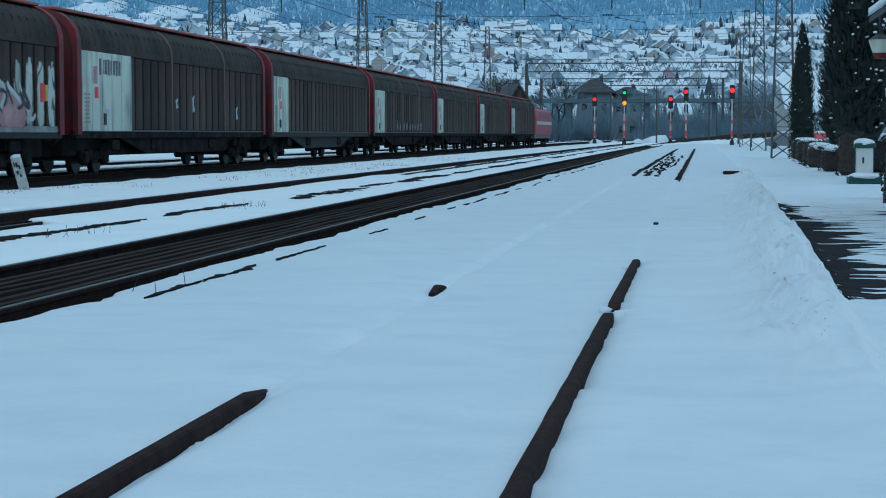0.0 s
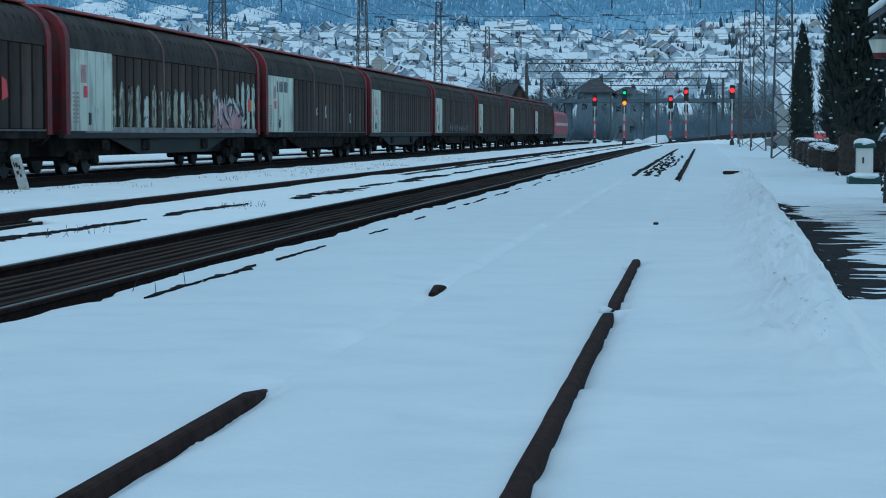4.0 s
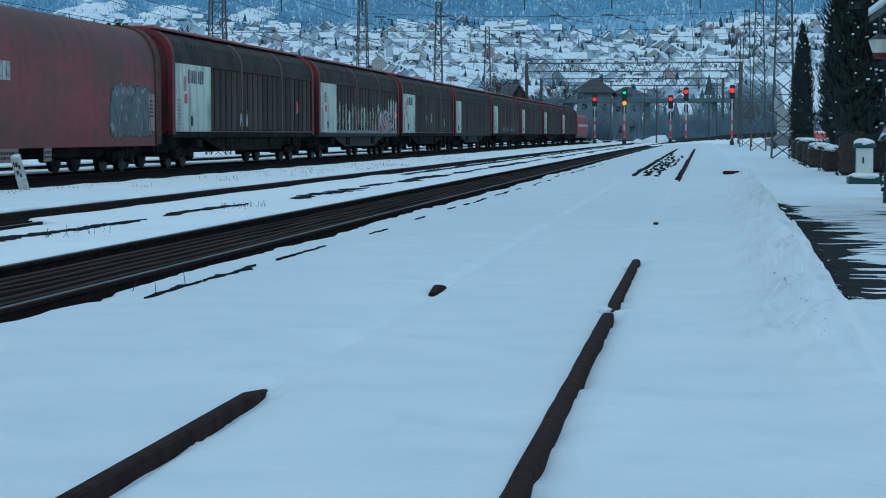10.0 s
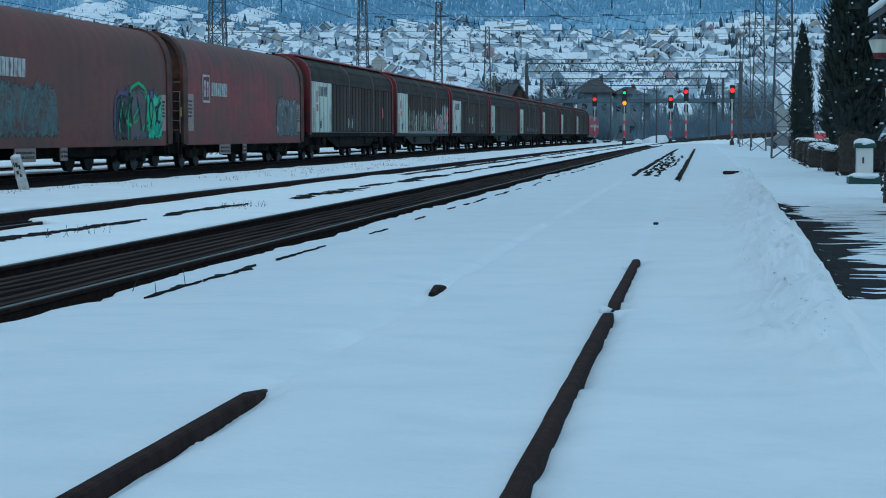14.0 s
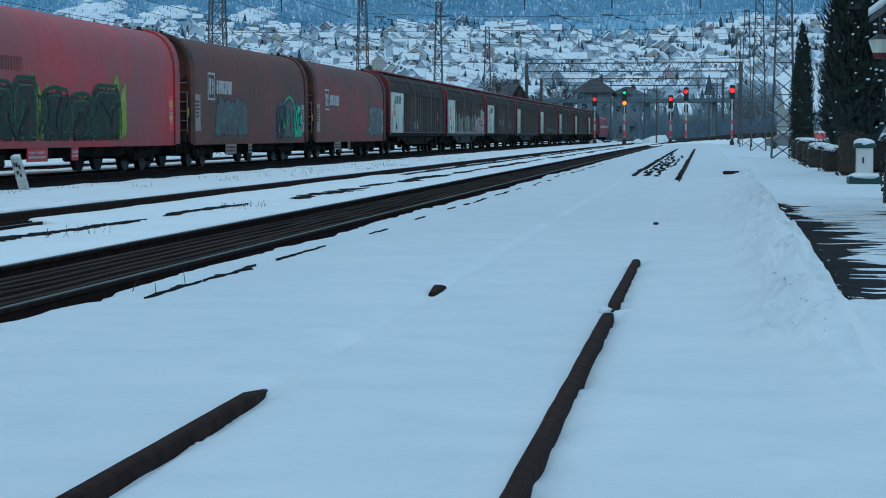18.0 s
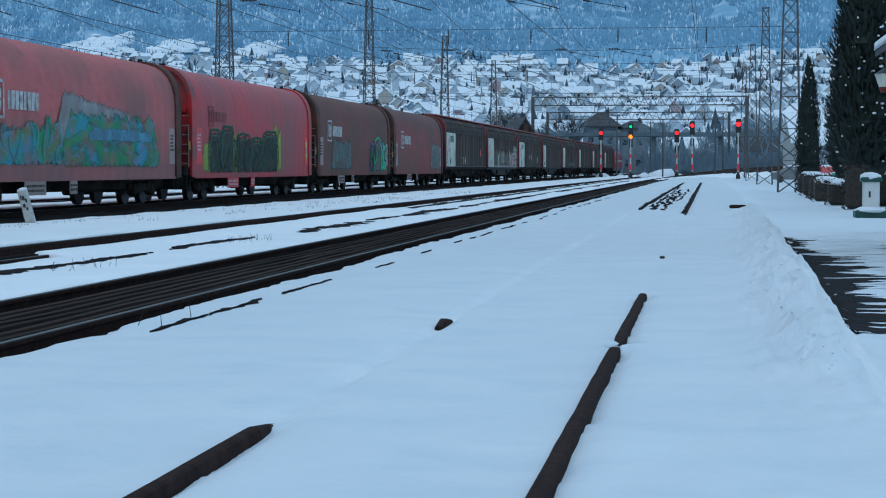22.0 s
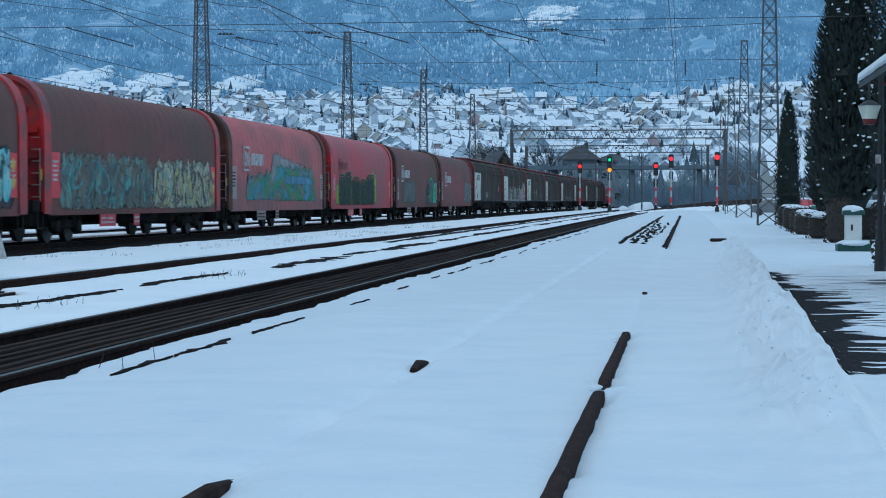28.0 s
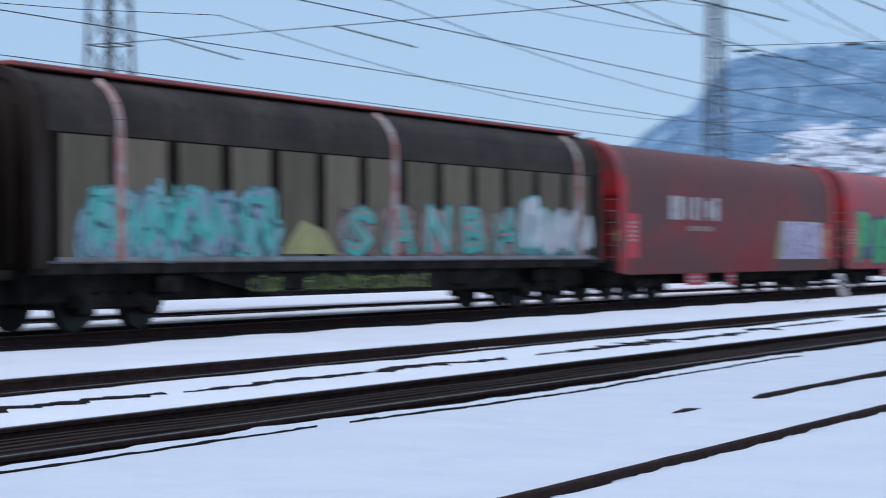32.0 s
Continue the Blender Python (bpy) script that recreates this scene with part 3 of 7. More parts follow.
def rail_geo(g, x, y0, y1, top, sag=0.0):
    """A rail: head, web and foot."""
    prof = ((-0.07, -0.16), (-0.065, -0.148), (-0.012, -0.13), (-0.012, -0.045), (-0.036, -0.034), (-0.036, -0.006), (-0.028, 0.0), (0.028, 0.0), (0.036, -0.006), (0.036, -0.034), (0.012, -0.045), (0.012, -0.13), (0.065, -0.148), (0.07, -0.16))
    ys = [y0] + [130 + 15 * i for i in range(int((y1 - 130) / 15))] + [y1]
    o = len(g.v)
    g.quad_strip([[(x + px + bend(y), y, top + pz) for px, pz in prof] for y in ys], close=True, flip=True)
    e = len(g.v)
    g.f.append(tuple(range(o, o + 14)))
    g.f.append(tuple(range(e - 1, e - 15, -1)))


def track(name, xc, y0, y1, top, label, sleepers=True, bed=(1.9, 0.13)):
    t = thing(name, label, "track")
    t["kind"] = "structure"
    for s in (-1, 1):
        g = Geo()
        rail_geo(g, xc + s * 0.74, y0, y1, top)
        r = part("rail", g, RAIL, t)
        h = Geo()
        c = xc + s * 0.74
        h.quad_strip([[(c + bend(y) + px, y, top + pz) for px, pz in ((-0.025, -0.002), (-0.025, 0.004), (0.025, 0.004), (0.025, -0.002))] for y in [y0] + [130 + 15 * i for i in range(int((y1 - 130) / 15))] + [y1]], flip=True)
        part("rail_head", h, RAILTOP, r, "worn bright running surface")
    g = Geo()
    ys = [y0 + i * 0.6 for i in range(int((y1 - y0) / 0.6))]
    for y in ys[: 400 if sleepers else 0]:
        g.box(xc + 0.02 * nz(y, 1) + bend(y), y, top - 0.205, 2.5, 0.25, 0.13, 0.015)
    if sleepers:
        tagged(part("sleepers", g, SLEEPER, t, "dark tarred wooden sleepers"), kind="stuff")
    rws = []
    for y in steps(y0, y1, near=(8, 0.5), mid=(60, 1.0), far=(150, 3)):
        rws.append([(xc + k * bed[0] + bend(y), y, top - bed[1] - (0.12 if abs(k) > 0.9 else 0) + 0.018 * nz(k * 4, y * 1.1, 2)) for k in (-1.2, -0.9, -0.62, -0.45, -0.3, -0.15, 0, 0.15, 0.3, 0.45, 0.62, 0.9, 1.2)])
    g = Geo()
    g.quad_strip(rws)
    part("ballast", g, BALLAST, t, "dark crushed-stone bed", True)
    return t


t1k = track("track_1", -5.45, -78, 400, 0.0, "cleared main track, dark ballast and worn rails in the snow", bed=(1.25, 0.12))
for i in range(7):
    x = -0.54 + 0.178 * i + 0.02 * nz(i * 3.7, 2)
    rws = []
    for y in steps(-78, 300):
        c = -5.45 + x + bend(y) + 0.012 * nz(y * 0.12, i * 7)
        h = 0.05 + 0.016 * nz(y * 0.4, i * 3)
        w = 0.05 + 0.006 * nz(y * 0.6, i * 9)
        rws.append([(c - w, y, -0.15), (c - w * 0.8, y, -0.12 + h), (c + w * 0.8, y, -0.12 + h), (c + w, y, -0.15)])
    g = Geo()
    g.quad_strip(rws)
    part("loose_rail", g, BALLAST_BROWN, t1k, "brown rusty rail lying between the running rails")
track("track_2", -9.6, -78, 400, 0.0, "track half filled with snow, rails showing dark", False, bed=(1.1, 0.19))
track("track_3", -18.65, -78, 420, 0.02, "freight track under the train with dark ballast", bed=(2.9, 0.14))
track("track_4", -23.7, -78, 400, 0.0, "farther track beyond the train, half in snow", False, bed=(1.5, 0.14))

# a track that diverges to the right far off, on a low bank
BANK = ((-6.0, 196, 0.0), (-4.4, 216, 0.2), (-1.2, 243, 0.65), (3.6, 266, 1.1), (11, 288, 1.5), (24, 314, 1.9), (44, 344, 2.3))
snowy, stony = [], []
for k in range(61):
    f = k / 60 * (len(BANK) - 1.001)
    a, b, u = BANK[int(f)], BANK[int(f) + 1], f % 1
    x, y, z = (p + (q - p) * u for p, q in zip(a, b))
    lo = z * (0.45 + 0.3 * nz(k * 0.6, 4))
    snowy.append([(x + 1.2, y - 3.2, -0.2), (x + 0.5, y - 2.2, lo), (x + 0.3, y - 1.9, lo + 0.02)])
    stony.append([(x + 0.3, y - 1.9, lo + 0.015), (x, y - 1.3, z), (x, y + 1.3, z + 0.02), (x - 1.5, y + 4, -0.3)])
sheet("snowy_bank", snowy, SNOW_BRIGHT, "snow on the flank of the low bank under the diverging track", "snow")
sheet("stony_bank", stony, BALLAST_BROWN, "dark ballast along the top of the low bank", "ballast")

# the buried siding: rails that surface here and there
siding = thing("track_5", "snow-buried siding, rusty rails surfacing in places", "track")
siding["kind"] = "structure"
for x, spans in ((RAIL_R, ((-75, 12.28), (12.33, 17.5), (24.2, 24.6), (47.5, 150))), (RAIL_L, ((-5.6, -4.6), (-3.6, 8.35), (13.7, 14.3), (54, 150)))):
    for a, b in spans:
        g = Geo()
        n = max(2, int((b - a) / 0.35)) if b < 60 else 12
        prof = ((-0.042, -0.12), (-0.039, -0.015), (-0.032, 0.018), (-0.018, 0.027), (0.022, 0.027), (0.036, 0.018), (0.043, -0.015), (0.046, -0.12))
        rws = []
        for i in range(n + 1):
            y = a + (b - a) * i / n
            e = min(1, (y - a) / 0.08 + 0.3, (b - y) / 0.08 + 0.3)
            rws.append([(x + px * (0.5 + 0.5 * e) + 0.004 * nz(y * 3, x), y, pz * e - (1 - e) * 0.02 + 0.004 * nz(y * 2, 4)) for px, pz in prof])
        g.quad_strip(rws, close=True, flip=True)
        o = len(g.v)
        g.f.append(tuple(range(o - 8, o))[::-1])
        g.f.append(tuple(range(o - 8 * (n + 1), o - 8 * n)))
        part("rail", g, RAIL, siding, "", False)
# the little snow bridges over the bare rail
g = Geo()
for x, y, r in ((RAIL_R - 0.035, 12.3, 0.05), (RAIL_R - 0.055, 16.35, 0.04), (RAIL_R - 0.06, 16.1, 0.03)):
    g.blob((x, y, 0.005), (r * 0.9, r * 2.0, 0.03), y, 0.5)
tagged(part("snow_lump", g, SNOW, None, "", True), "little lumps of snow lying across the rusty rail", "snow", "", "stuff")


def scatter_patches(name, items, material, label, z=0.0, category="ballast"):
    """Dark stones and earth that show through the snow, in flat frayed heaps."""
    g = Geo()
    for i, (x, y, w, ln) in enumerate(items):
        n = max(8, int(ln / 0.12)) if ln < 8 else int(ln / 0.3)
        rws = []
        for k in range(n + 1):
            t = k / n
            e = math.sin(math.pi * t) ** 0.5 if 0 < t < 1 else 0.02
            wob = 0.5 * w * e * (0.75 + 0.9 * nz(k * 0.9, i * 3.3)) + 0.002
            mid = x + 0.35 * w * nz(k * 0.45, i * 5.1)
            yy = y + ln * (t - 0.5)
            zz = z(mid, yy) if callable(z) else z
            rws.append([(mid - wob, yy, zz - 0.03), (mid - wob * 0.5, yy, zz + 0.012 + 0.012 * nz(k * 1.7, i)), (mid + wob * 0.4, yy, zz + 0.014 + 0.012 * nz(k * 1.9, i + 50)), (mid + wob, yy, zz - 0.03)])
        g.quad_strip(rws)
    return tagged(part(name, g, material, None, "", True), label, category, "", "stuff")


rnd = random.Random(4)
items, y = [], -60.0
while y < 170:
    ln = rnd.uniform(0.8, 4.2) * (1 + max(0, y) / 60)
    items.append((-7.45 + rnd.uniform(-0.12, 0.1) - (0.25 if 12 < y < 30 else 0), y, rnd.uniform(0.35, 0.95), ln))
    y += ln * 0.9 + rnd.choice((0.0, 0.3, 0.8, 1.6))
scatter_patches("ballast_patches", items, BALLAST, "frayed streaks of dark ballast showing through the snow", snow_flat)
items, y = [], -60.0
while y < 75:
    if 3.5 < y < 13.5:
        y = 13.5
    ln = rnd.uniform(0.5, 2.2) if y > 5 else rnd.uniform(3, 7)
    items.append((-3.95 + 0.08 * nz(y * 0.2, 3) + rnd.uniform(-0.03, 0.03), y, rnd.uniform(0.05, 0.16), ln))
    y += ln * 0.8 + rnd.choice((0.4, 1.2, 2.6) if y > 5 else (0.1, 0.6))
scatter_patches("ballast_edge", items, BALLAST, "thin dark line of stones along the edge of the cleared track", snow_near)
items = []
for x, y0, y1, wd in ((-1.74, 56, 112, 0.16), (-1.52, 53, 96, 0.24), (-1.30, 52, 88, 0.2), (-1.08, 66, 104, 0.13)):
    y = y0
    while y < y1:
        ln = rnd.uniform(0.9, 2.6) * (y / 60)
        items.append((x + rnd.uniform(-0.07, 0.07), y + ln / 2, wd * rnd.uniform(0.6, 1.3), ln))
        y += ln * rnd.uniform(0.9, 1.5) + (0.8 if y > 75 else 0.2)
# the unbroken strip along the left rail also stands in for its side shadow
items += [(-2.0 + rnd.uniform(-.015, .015), y, rnd.uniform(0.18, 0.26), 4.5) for y in [56 + k * 2.2 for k in range(44)]]
items += [(-0.66 + rnd.uniform(-.015, .03), y, rnd.uniform(0.1, 0.17), 3.5) for y in [49.5 + k * 2.4 for k in range(42)]]
scatter_patches("siding_stones", items, BALLAST, "dark stones and sleepers surfacing between the siding rails", lambda x, y: snow_near(x, y) + 0.01)
items = [(-9.0 + rnd.uniform(-.1, .1), y, rnd.uniform(0.1, 0.22), rnd.uniform(3, 9)) for y in (62, 70, 78, 90, 101, 115, 130, 22, 8, -4, -16, -30)]
scatter_patches("rail_side_stones", items, BALLAST, "dark ballast beside the half-buried rail", snow_flat)

# the path on the right where the snow has melted to wet asphalt, fraying into streaks
g, w2 = Geo(), Geo()
row, y = [], 14.4
while y < 37.5:
    k = min(1, (y - 14.4) / 1.0, (37.5 - y) / 6)
    wid = (0.68 if y < 21 else 0.5) + 0.8 * nz(y * 0.55, 3.3) + 0.5 * nz(y * 1.9, 8) + 0.28 * nz(y * 6, 5)
    wid = max(0.0, wid * (1 if nz(y * 0.8, 77) < 0.2 else 0.3)) * k
    a = bank_x(y) + 0.3 + 0.05 * nz(y * 1.7, 2) + 0.04 * nz(y * 6, 6)
    if wid < 0.06:
        if len(row) > 1:
            g.quad_strip(row, flip=True)
        row = []
    else:
        row.append([(a + wid * q, y, snow_near(a + wid * q, y) + 0.006) for q in (0, 0.15, 0.3, 0.5, 0.75, 1)])
    y += 0.07
if len(row) > 1:
    g.quad_strip(row, flip=True)
for i in range(16):
    y, x, w, hgt = rnd.uniform(19, 33), rnd.uniform(2.9, 3.6), rnd.uniform(0.3, 0.9), rnd.uniform(0.15, 0.5)
    top = [(x + w * (c / 8 - 0.5), y + hgt * math.sin(math.pi * c / 8) * (0.5 + 0.4 * nz(c, i)), snow_near(x, y) + 0.007) for c in range(9)]
    bot = [(px, y - hgt * 0.2 * math.sin(math.pi * c / 8), pz) for c, (px, _, pz) in enumerate(top)]
    g.quad_strip([bot, top])
for i in range(70):
    y, w, hgt = 14.6 + 22 * rnd.random() ** 1.3, rnd.uniform(0.25, 1.1), rnd.uniform(0.04, 0.2)
    x = bank_x(y) + 0.45 + w * 0.5 + rnd.random() * 0.9
    top = [(x + w * (c / 8 - 0.5), y + hgt * math.sin(math.pi * c / 8) * (0.6 + 0.5 * nz(c, i)), snow_near(x + w * (c / 8 - 0.5), y) + 0.016) for c in range(9)]
    bot = [(px, y - hgt * 0.3 * math.sin(math.pi * c / 8), pz - 0.006) for c, (px, _, pz) in enumerate(top)]
    w2.quad_strip([bot, top])
tagged(part("asphalt_patches", g, ASPHALT, None), "wet dark asphalt showing where the snow has melted on the path", "asphalt", "", "stuff")
tagged(part("snow_streaks", w2, SNOW, None), "thin streaks of snow left on the wet asphalt", "snow", "", "stuff")

# crumbled lumps along the shovelled bank and the frayed snow edges
g = Geo()
for i in range(320):
    y = 10 + 41 * rnd.random() ** 1.3
    x = bank_x(y) + rnd.gauss(-0.03, 0.2)
    r = 0.004 + 0.010 * rnd.random() ** 3
    g.blob((x, y, snow_near(x, y) - r * 0.2), (r * rnd.uniform(0.8, 1.6), r * rnd.uniform(0.8, 1.8), r), i, 0.6, 6, 4)
tagged(part("snow_crumbs", g, SNOW, None, "", True), "small crumbs of snow along the shovelled bank", "snow", "", "stuff")

# dead weeds standing in the snow
g = Geo()
tufts = [(rnd.uniform(-14.4, -10.9), rnd.uniform(30, 95)) for _ in range(60)]
for i in range(900):
    if i < 840:
        x, y = tufts[i % 60]
        x, y, h = x + rnd.gauss(0, 0.16), y + rnd.gauss(0, 0.45), 0.015 + 0.09 * rnd.random() ** 3
    elif i < 880:
        x, y, h = -7.3 + rnd.uniform(-.3, .3), rnd.choice((21, 29)) + rnd.uniform(-.9, .9), rnd.uniform(0.03, 0.13)
    else:
        x, y, h = -4.1 + rnd.uniform(-.15, .15), rnd.choice((12.2, 13.5, 18)) + rnd.uniform(-.5, .5), rnd.uniform(0.04, 0.16)
        if i % 6:
            continue
    b = snow_flat(x, y)
    g.tube((x, y, b - 0.02), (x + rnd.uniform(-.06, .06), y + rnd.uniform(-.05, .05), b + h), 0.004, 3, 0.002, False)
tagged(part("weeds", g, TWIG, None), "thin dead weed stalks poking out of the snow", "weeds", "", "stuff")

# a kilometre post leaning beside the freight track, its figures as bars
post = thing("kilometre_post", "leaning white concrete marker post with black figures, in the snow", "marker post", pose(-14.5, 38.2, 0, 4, -14, 0))
g = Geo()
g.box(0, 0, 0.30, 0.22, 0.12, 0.84, 0.03)
part("post", g, CONCRETE, post)
g = Geo()
g.blob((0, 0, 0.72), (0.12, 0.08, 0.05), 3, 0.2)
part("snow_cap", g, SNOW, post, "", True)
for k, (dx, dz, w, h) in enumerate(((-0.05, 0.56, 0.025, 0.11), (0.0, 0.54, 0.05, 0.10), (0.05, 0.48, 0.04, 0.09), (-0.02, 0.38, 0.05, 0.08), (0.03, 0.30, 0.04, 0.07))):
    g = Geo()
    g.box(dx, -0.063, dz, w, 0.006, h)
    part("figure_bar", g, INK, post)
# a dark plank lying on the snow
plank = Geo()
plank.box(0.84, 55.1, 0.05, 0.5, 0.3, 0.10, 0.03)
tagged(part("plank", plank, RAIL, None), "short dark beam half sunk in the snow", "plank")


# ---- overhead line ----
def lattice_mast(x, y, h, base=1.15, top=0.45, hw=None):
    t = thing("lattice_mast", "tall tapering grey steel lattice mast for the overhead line", "mast", pose(x, y, -0.15), "overhead line masts")
    legs = []
    for sx in (-1, 1):
        for sy in (-1, 1):
            g = Geo()
            g.tube((sx * base / 2, sy * base / 2, 0), (sx * top / 2, sy * top / 2, h), 0.05, 4)
            part("leg", g, STEEL, t)
    g = Geo()
    n = int(h / 0.85)
    def pt(sx, sy, z):
        w = base + (top - base) * z / h
        return (sx * w / 2, sy * w / 2, z)
    for i in range(n):
        z0, z1 = h * i / n, h * (i + 1) / n
        for (a, b), (c, d) in (((-1, -1), (1, -1)), ((1, -1), (1, 1)), ((1, 1), (-1, 1)), ((-1, 1), (-1, -1))):
            g.tube(pt(a, b, z0), pt(c, d, z1), 0.021, 3, caps=False)
            g.tube(pt(c, d, z0), pt(a, b, z1), 0.021, 3, caps=False)
            if i % 2 == 0:
                g.tube(pt(a, b, z0), pt(c, d, z0), 0.021, 3, caps=False)
    part("bracing", g, STEEL, t, "crossed diagonal bracing")
    g = Geo()
    g.box(0, 0, h + 0.03, top + 0.12, top + 0.12, 0.08)
    part("cap", g, STEEL, t)
    return t


def insulator(g, x, y, z, dz=0.7):
    g.tube((x, y, z), (x, y, z - dz), 0.025, 5)
    for k in range(5):
        g.tube((x, y, z - dz * (0.2 + 0.15 * k)), (x, y, z - dz * (0.26 + 0.15 * k)), 0.055, 7)


def sag_wire(g, p, q, drop, r, n=10):
    p, q = Vector(p), Vector(q)
    last = None
    for i in range(n + 1):
        t = i / n
        c = p.lerp(q, t) - Vector((0, 0, drop * 4 * t * (1 - t)))
        if last is not None:
            g.tube(last, c, r, 4, caps=False)
        last = c


MASTS = (17, 59, 102, 147, 190, 234)
XL, XR = -27.2, 4.3
for i, y in enumerate(MASTS):
    lattice_mast(XL, y, 14.9)
    if y > 100:
        lattice_mast(XR, y, 16.5 if y < 110 else 13.8, 1.2)
TRX = (-5.45, -9.6, -18.65, -23.7)
for i, y in enumerate(MASTS):
    # cross-span ropes over all tracks, with insulators and registration arms
    span = thing("cross_span", "thin cross-span ropes with dark insulators above the tracks", "overhead wires")
    g = Geo()
    zt = 9.6
    a, b = (XL, y, 10.4), (XR if y > 100 else 8.0, y, 10.4)
    sag_wire(g, (XL, y, 10.9), (b[0], y, 10.8), 0.35, 0.02, 16)
    g.tube((XL, y, 8.85), (b[0], y, 8.85), 0.016, 4)
    g.tube((XL, y, 6.9), (b[0], y, 6.9), 0.014, 4)
    part("rope", g, WIRE, span)
    for x in (-23.5, -18.9, -14.4, -9.8, -5.0, -0.2):
        h = Geo()
        insulator(h, x, y, 8.85, 0.85)
        part("insulator", h, DARKSTEEL, span)
    for x in TRX:
        h = Geo()
        h.tube((x - 1.6, y, 6.9), (x + 0.7, y, 6.25), 0.02, 5)
        part("registration_arm", h, DARKSTEEL, span)
        h = Geo()
        h.tube((x - 1.5, y, 10.4), (x + 0.9, y, 9.95), 0.022, 5)
        h.tube((x - 1.5, y, 10.4), (x - 1.1, y, 10.33), 0.05, 6)
        h.tube((x + 0.85, y, 9.8), (x + 0.85, y, 10.1), 0.03, 5)
        part("carrier_arm", h, DARKSTEEL, span)
        h = Geo()
        h.tube((x - 2.6, y, 10.6), (x - 1.6, y, 10.58), 0.03, 6)
        for k in range(4):
            h.tube((x - 2.45 + k * 0.2, y, 10.6), (x - 2.35 + k * 0.2, y, 10.6), 0.075, 7)
        part("rope_insulator", h, DARKSTEEL, span)
line = thing("contact_lines", "contact wires and sagging carrier ropes running along the tracks", "overhead wires")
ends = (-95,) + (-67, -24) + MASTS + (270, 330)
for x in TRX + (-13.5, -0.5):
    g = Geo()
    for p, q in zip(ends, ends[1:]):
        sag_wire(g, (x, p, 7.4), (x, q, 7.4), 1.0, 0.012, 8)
    part("carrier_rope", g, WIRE, line)
    g = Geo()
    g.tube((x, ends[0], 5.7), (x, ends[-1], 5.7), 0.013, 4)
    part("contact_wire", g, WIRE, line)
    g = Geo()
    for p, q in zip(ends, ends[1:] if x < -1 else ()):
        for k in range(1, 8):
            yy = p + (q - p) * k / 8
            if yy < 100:
                continue
            g.tube((x, yy, 5.7), (x, yy, 7.4 - 4 * (k / 8) * (1 - k / 8)), 0.006, 3, caps=False)
    if g.v:
        tagged(part("droppers", g, WIRE, line), kind="stuff")
for z, x in ((14.4, XL), (12.6, XL + 0.5), (11.3, XL + 0.4)):
    g = Geo()
    for p, q in zip(ends, ends[1:]):
        sag_wire(g, (x, p, z), (x, q, z), 0.9, 0.014, 8)
    part("feeder_wire", g, WIRE, line)

# ---- gantry across the far end of the yard ----
gan = thing("signal_gantry", "long grey steel lattice gantry spanning the far tracks", "gantry", pose(0, 270, 0))
for x in (-25.6, 5.3):
    g = Geo()
    g.box(x, 0, 5.6, 0.45, 0.45, 11.6)
    part("post", g, STEEL, gan)
g = Geo()
g.box(-10.1, 0, 11.5, 31.6, 0.16, 0.16)
part("top_chord", g, STEEL, gan)
g = Geo()
g.box(-10.1, 0, 10.3, 31.6, 0.16, 0.16)
part("bottom_chord", g, STEEL, gan)
g = Geo()
for k in range(26):
    x = -25.6 + k * 1.2
    g.tube((x, 0, 10.3), (x + 0.6, 0, 11.5), 0.05, 4)
    g.tube((x + 0.6, 0, 11.5), (x + 1.2, 0, 10.3), 0.05, 4)
part("lattice", g, STEEL, gan)
for x in (-21, -15, -8, -2, 2.5):
    g = Geo()
    insulator(g, x, 0, 10.2, 1.1)
    part("insulator", g, DARKSTEEL, gan)
gan2 = copy_thing(gan, pose(-2, 318, -0.8))


# ---- light signals ----
def signal(x, y, h, lamps, label):
    t = thing("light_signal", label, "signal", pose(x, y, -0.1), "light signals")
    g = Geo()
    g.tube((0, 0, 0), (0, 0, h - 1.2), 0.11, 8)
    part("pole", g, CONCRETE, t)
    for k, m in enumerate((INK, PLATE_RED, PLATE_RED)):
        g = Geo()
        g.tube((0, 0, (0.3, 1.0, 2.6)[k]), (0, 0, (0.8, 1.75, 3.0)[k]), 0.13, 8)
        part("pole_band", g, m, t, "black painted band" if m is INK else "red painted band")
    g = Geo()
    g.box(0, 0, 0.25, 0.5, 0.5, 0.6, 0.05)
    part("footing", g, DARKSTEEL, t)
    g = Geo()
    g.box(0, 0.05, h - 0.35, 0.62, 0.2, 1.7, 0.08)
    head = part("head", g, INK, t, "black signal head")
    g = Geo()
    g.box(0, 0.05, h - 2.1, 0.5, 0.2, 1.0, 0.06)
    part("lower_head", g, INK, t, "black lower signal head")
    for dz, m, r in lamps:
        g = Geo()
        g.tube((0, -0.06, h + dz), (0, -0.12, h + dz), r, 12)
        part("lamp", g, m, head, "glowing signal lamp")
        g = Geo()
        g.tube((0, -0.06, h + dz), (0, -0.3, h + dz + 0.02), r + 0.03, 10, r + 0.04, caps=False)
        part("hood", g, INK, head)
    return t


signal(-13.9, 240, 6.1, ((-0.3, LAMP_RED, 0.22),), "light signal showing red beside the tracks")
signal(-9.9, 236, 6.5, ((0.05, LAMP_GREEN, 0.19), (-1.25, LAMP_AMBER, 0.25)), "light signal showing green over amber")
signal(-4.05, 235, 5.7, ((0.0, LAMP_RED, 0.23),), "light signal showing red between the tracks")
signal(-2.1, 232, 6.6, ((-0.05, LAMP_RED, 0.23),), "tall light signal showing red on a banded pole")
signal(3.45, 225, 6.7, ((-0.15, LAMP_RED, 0.28),), "large light signal showing red beside the snow platform")

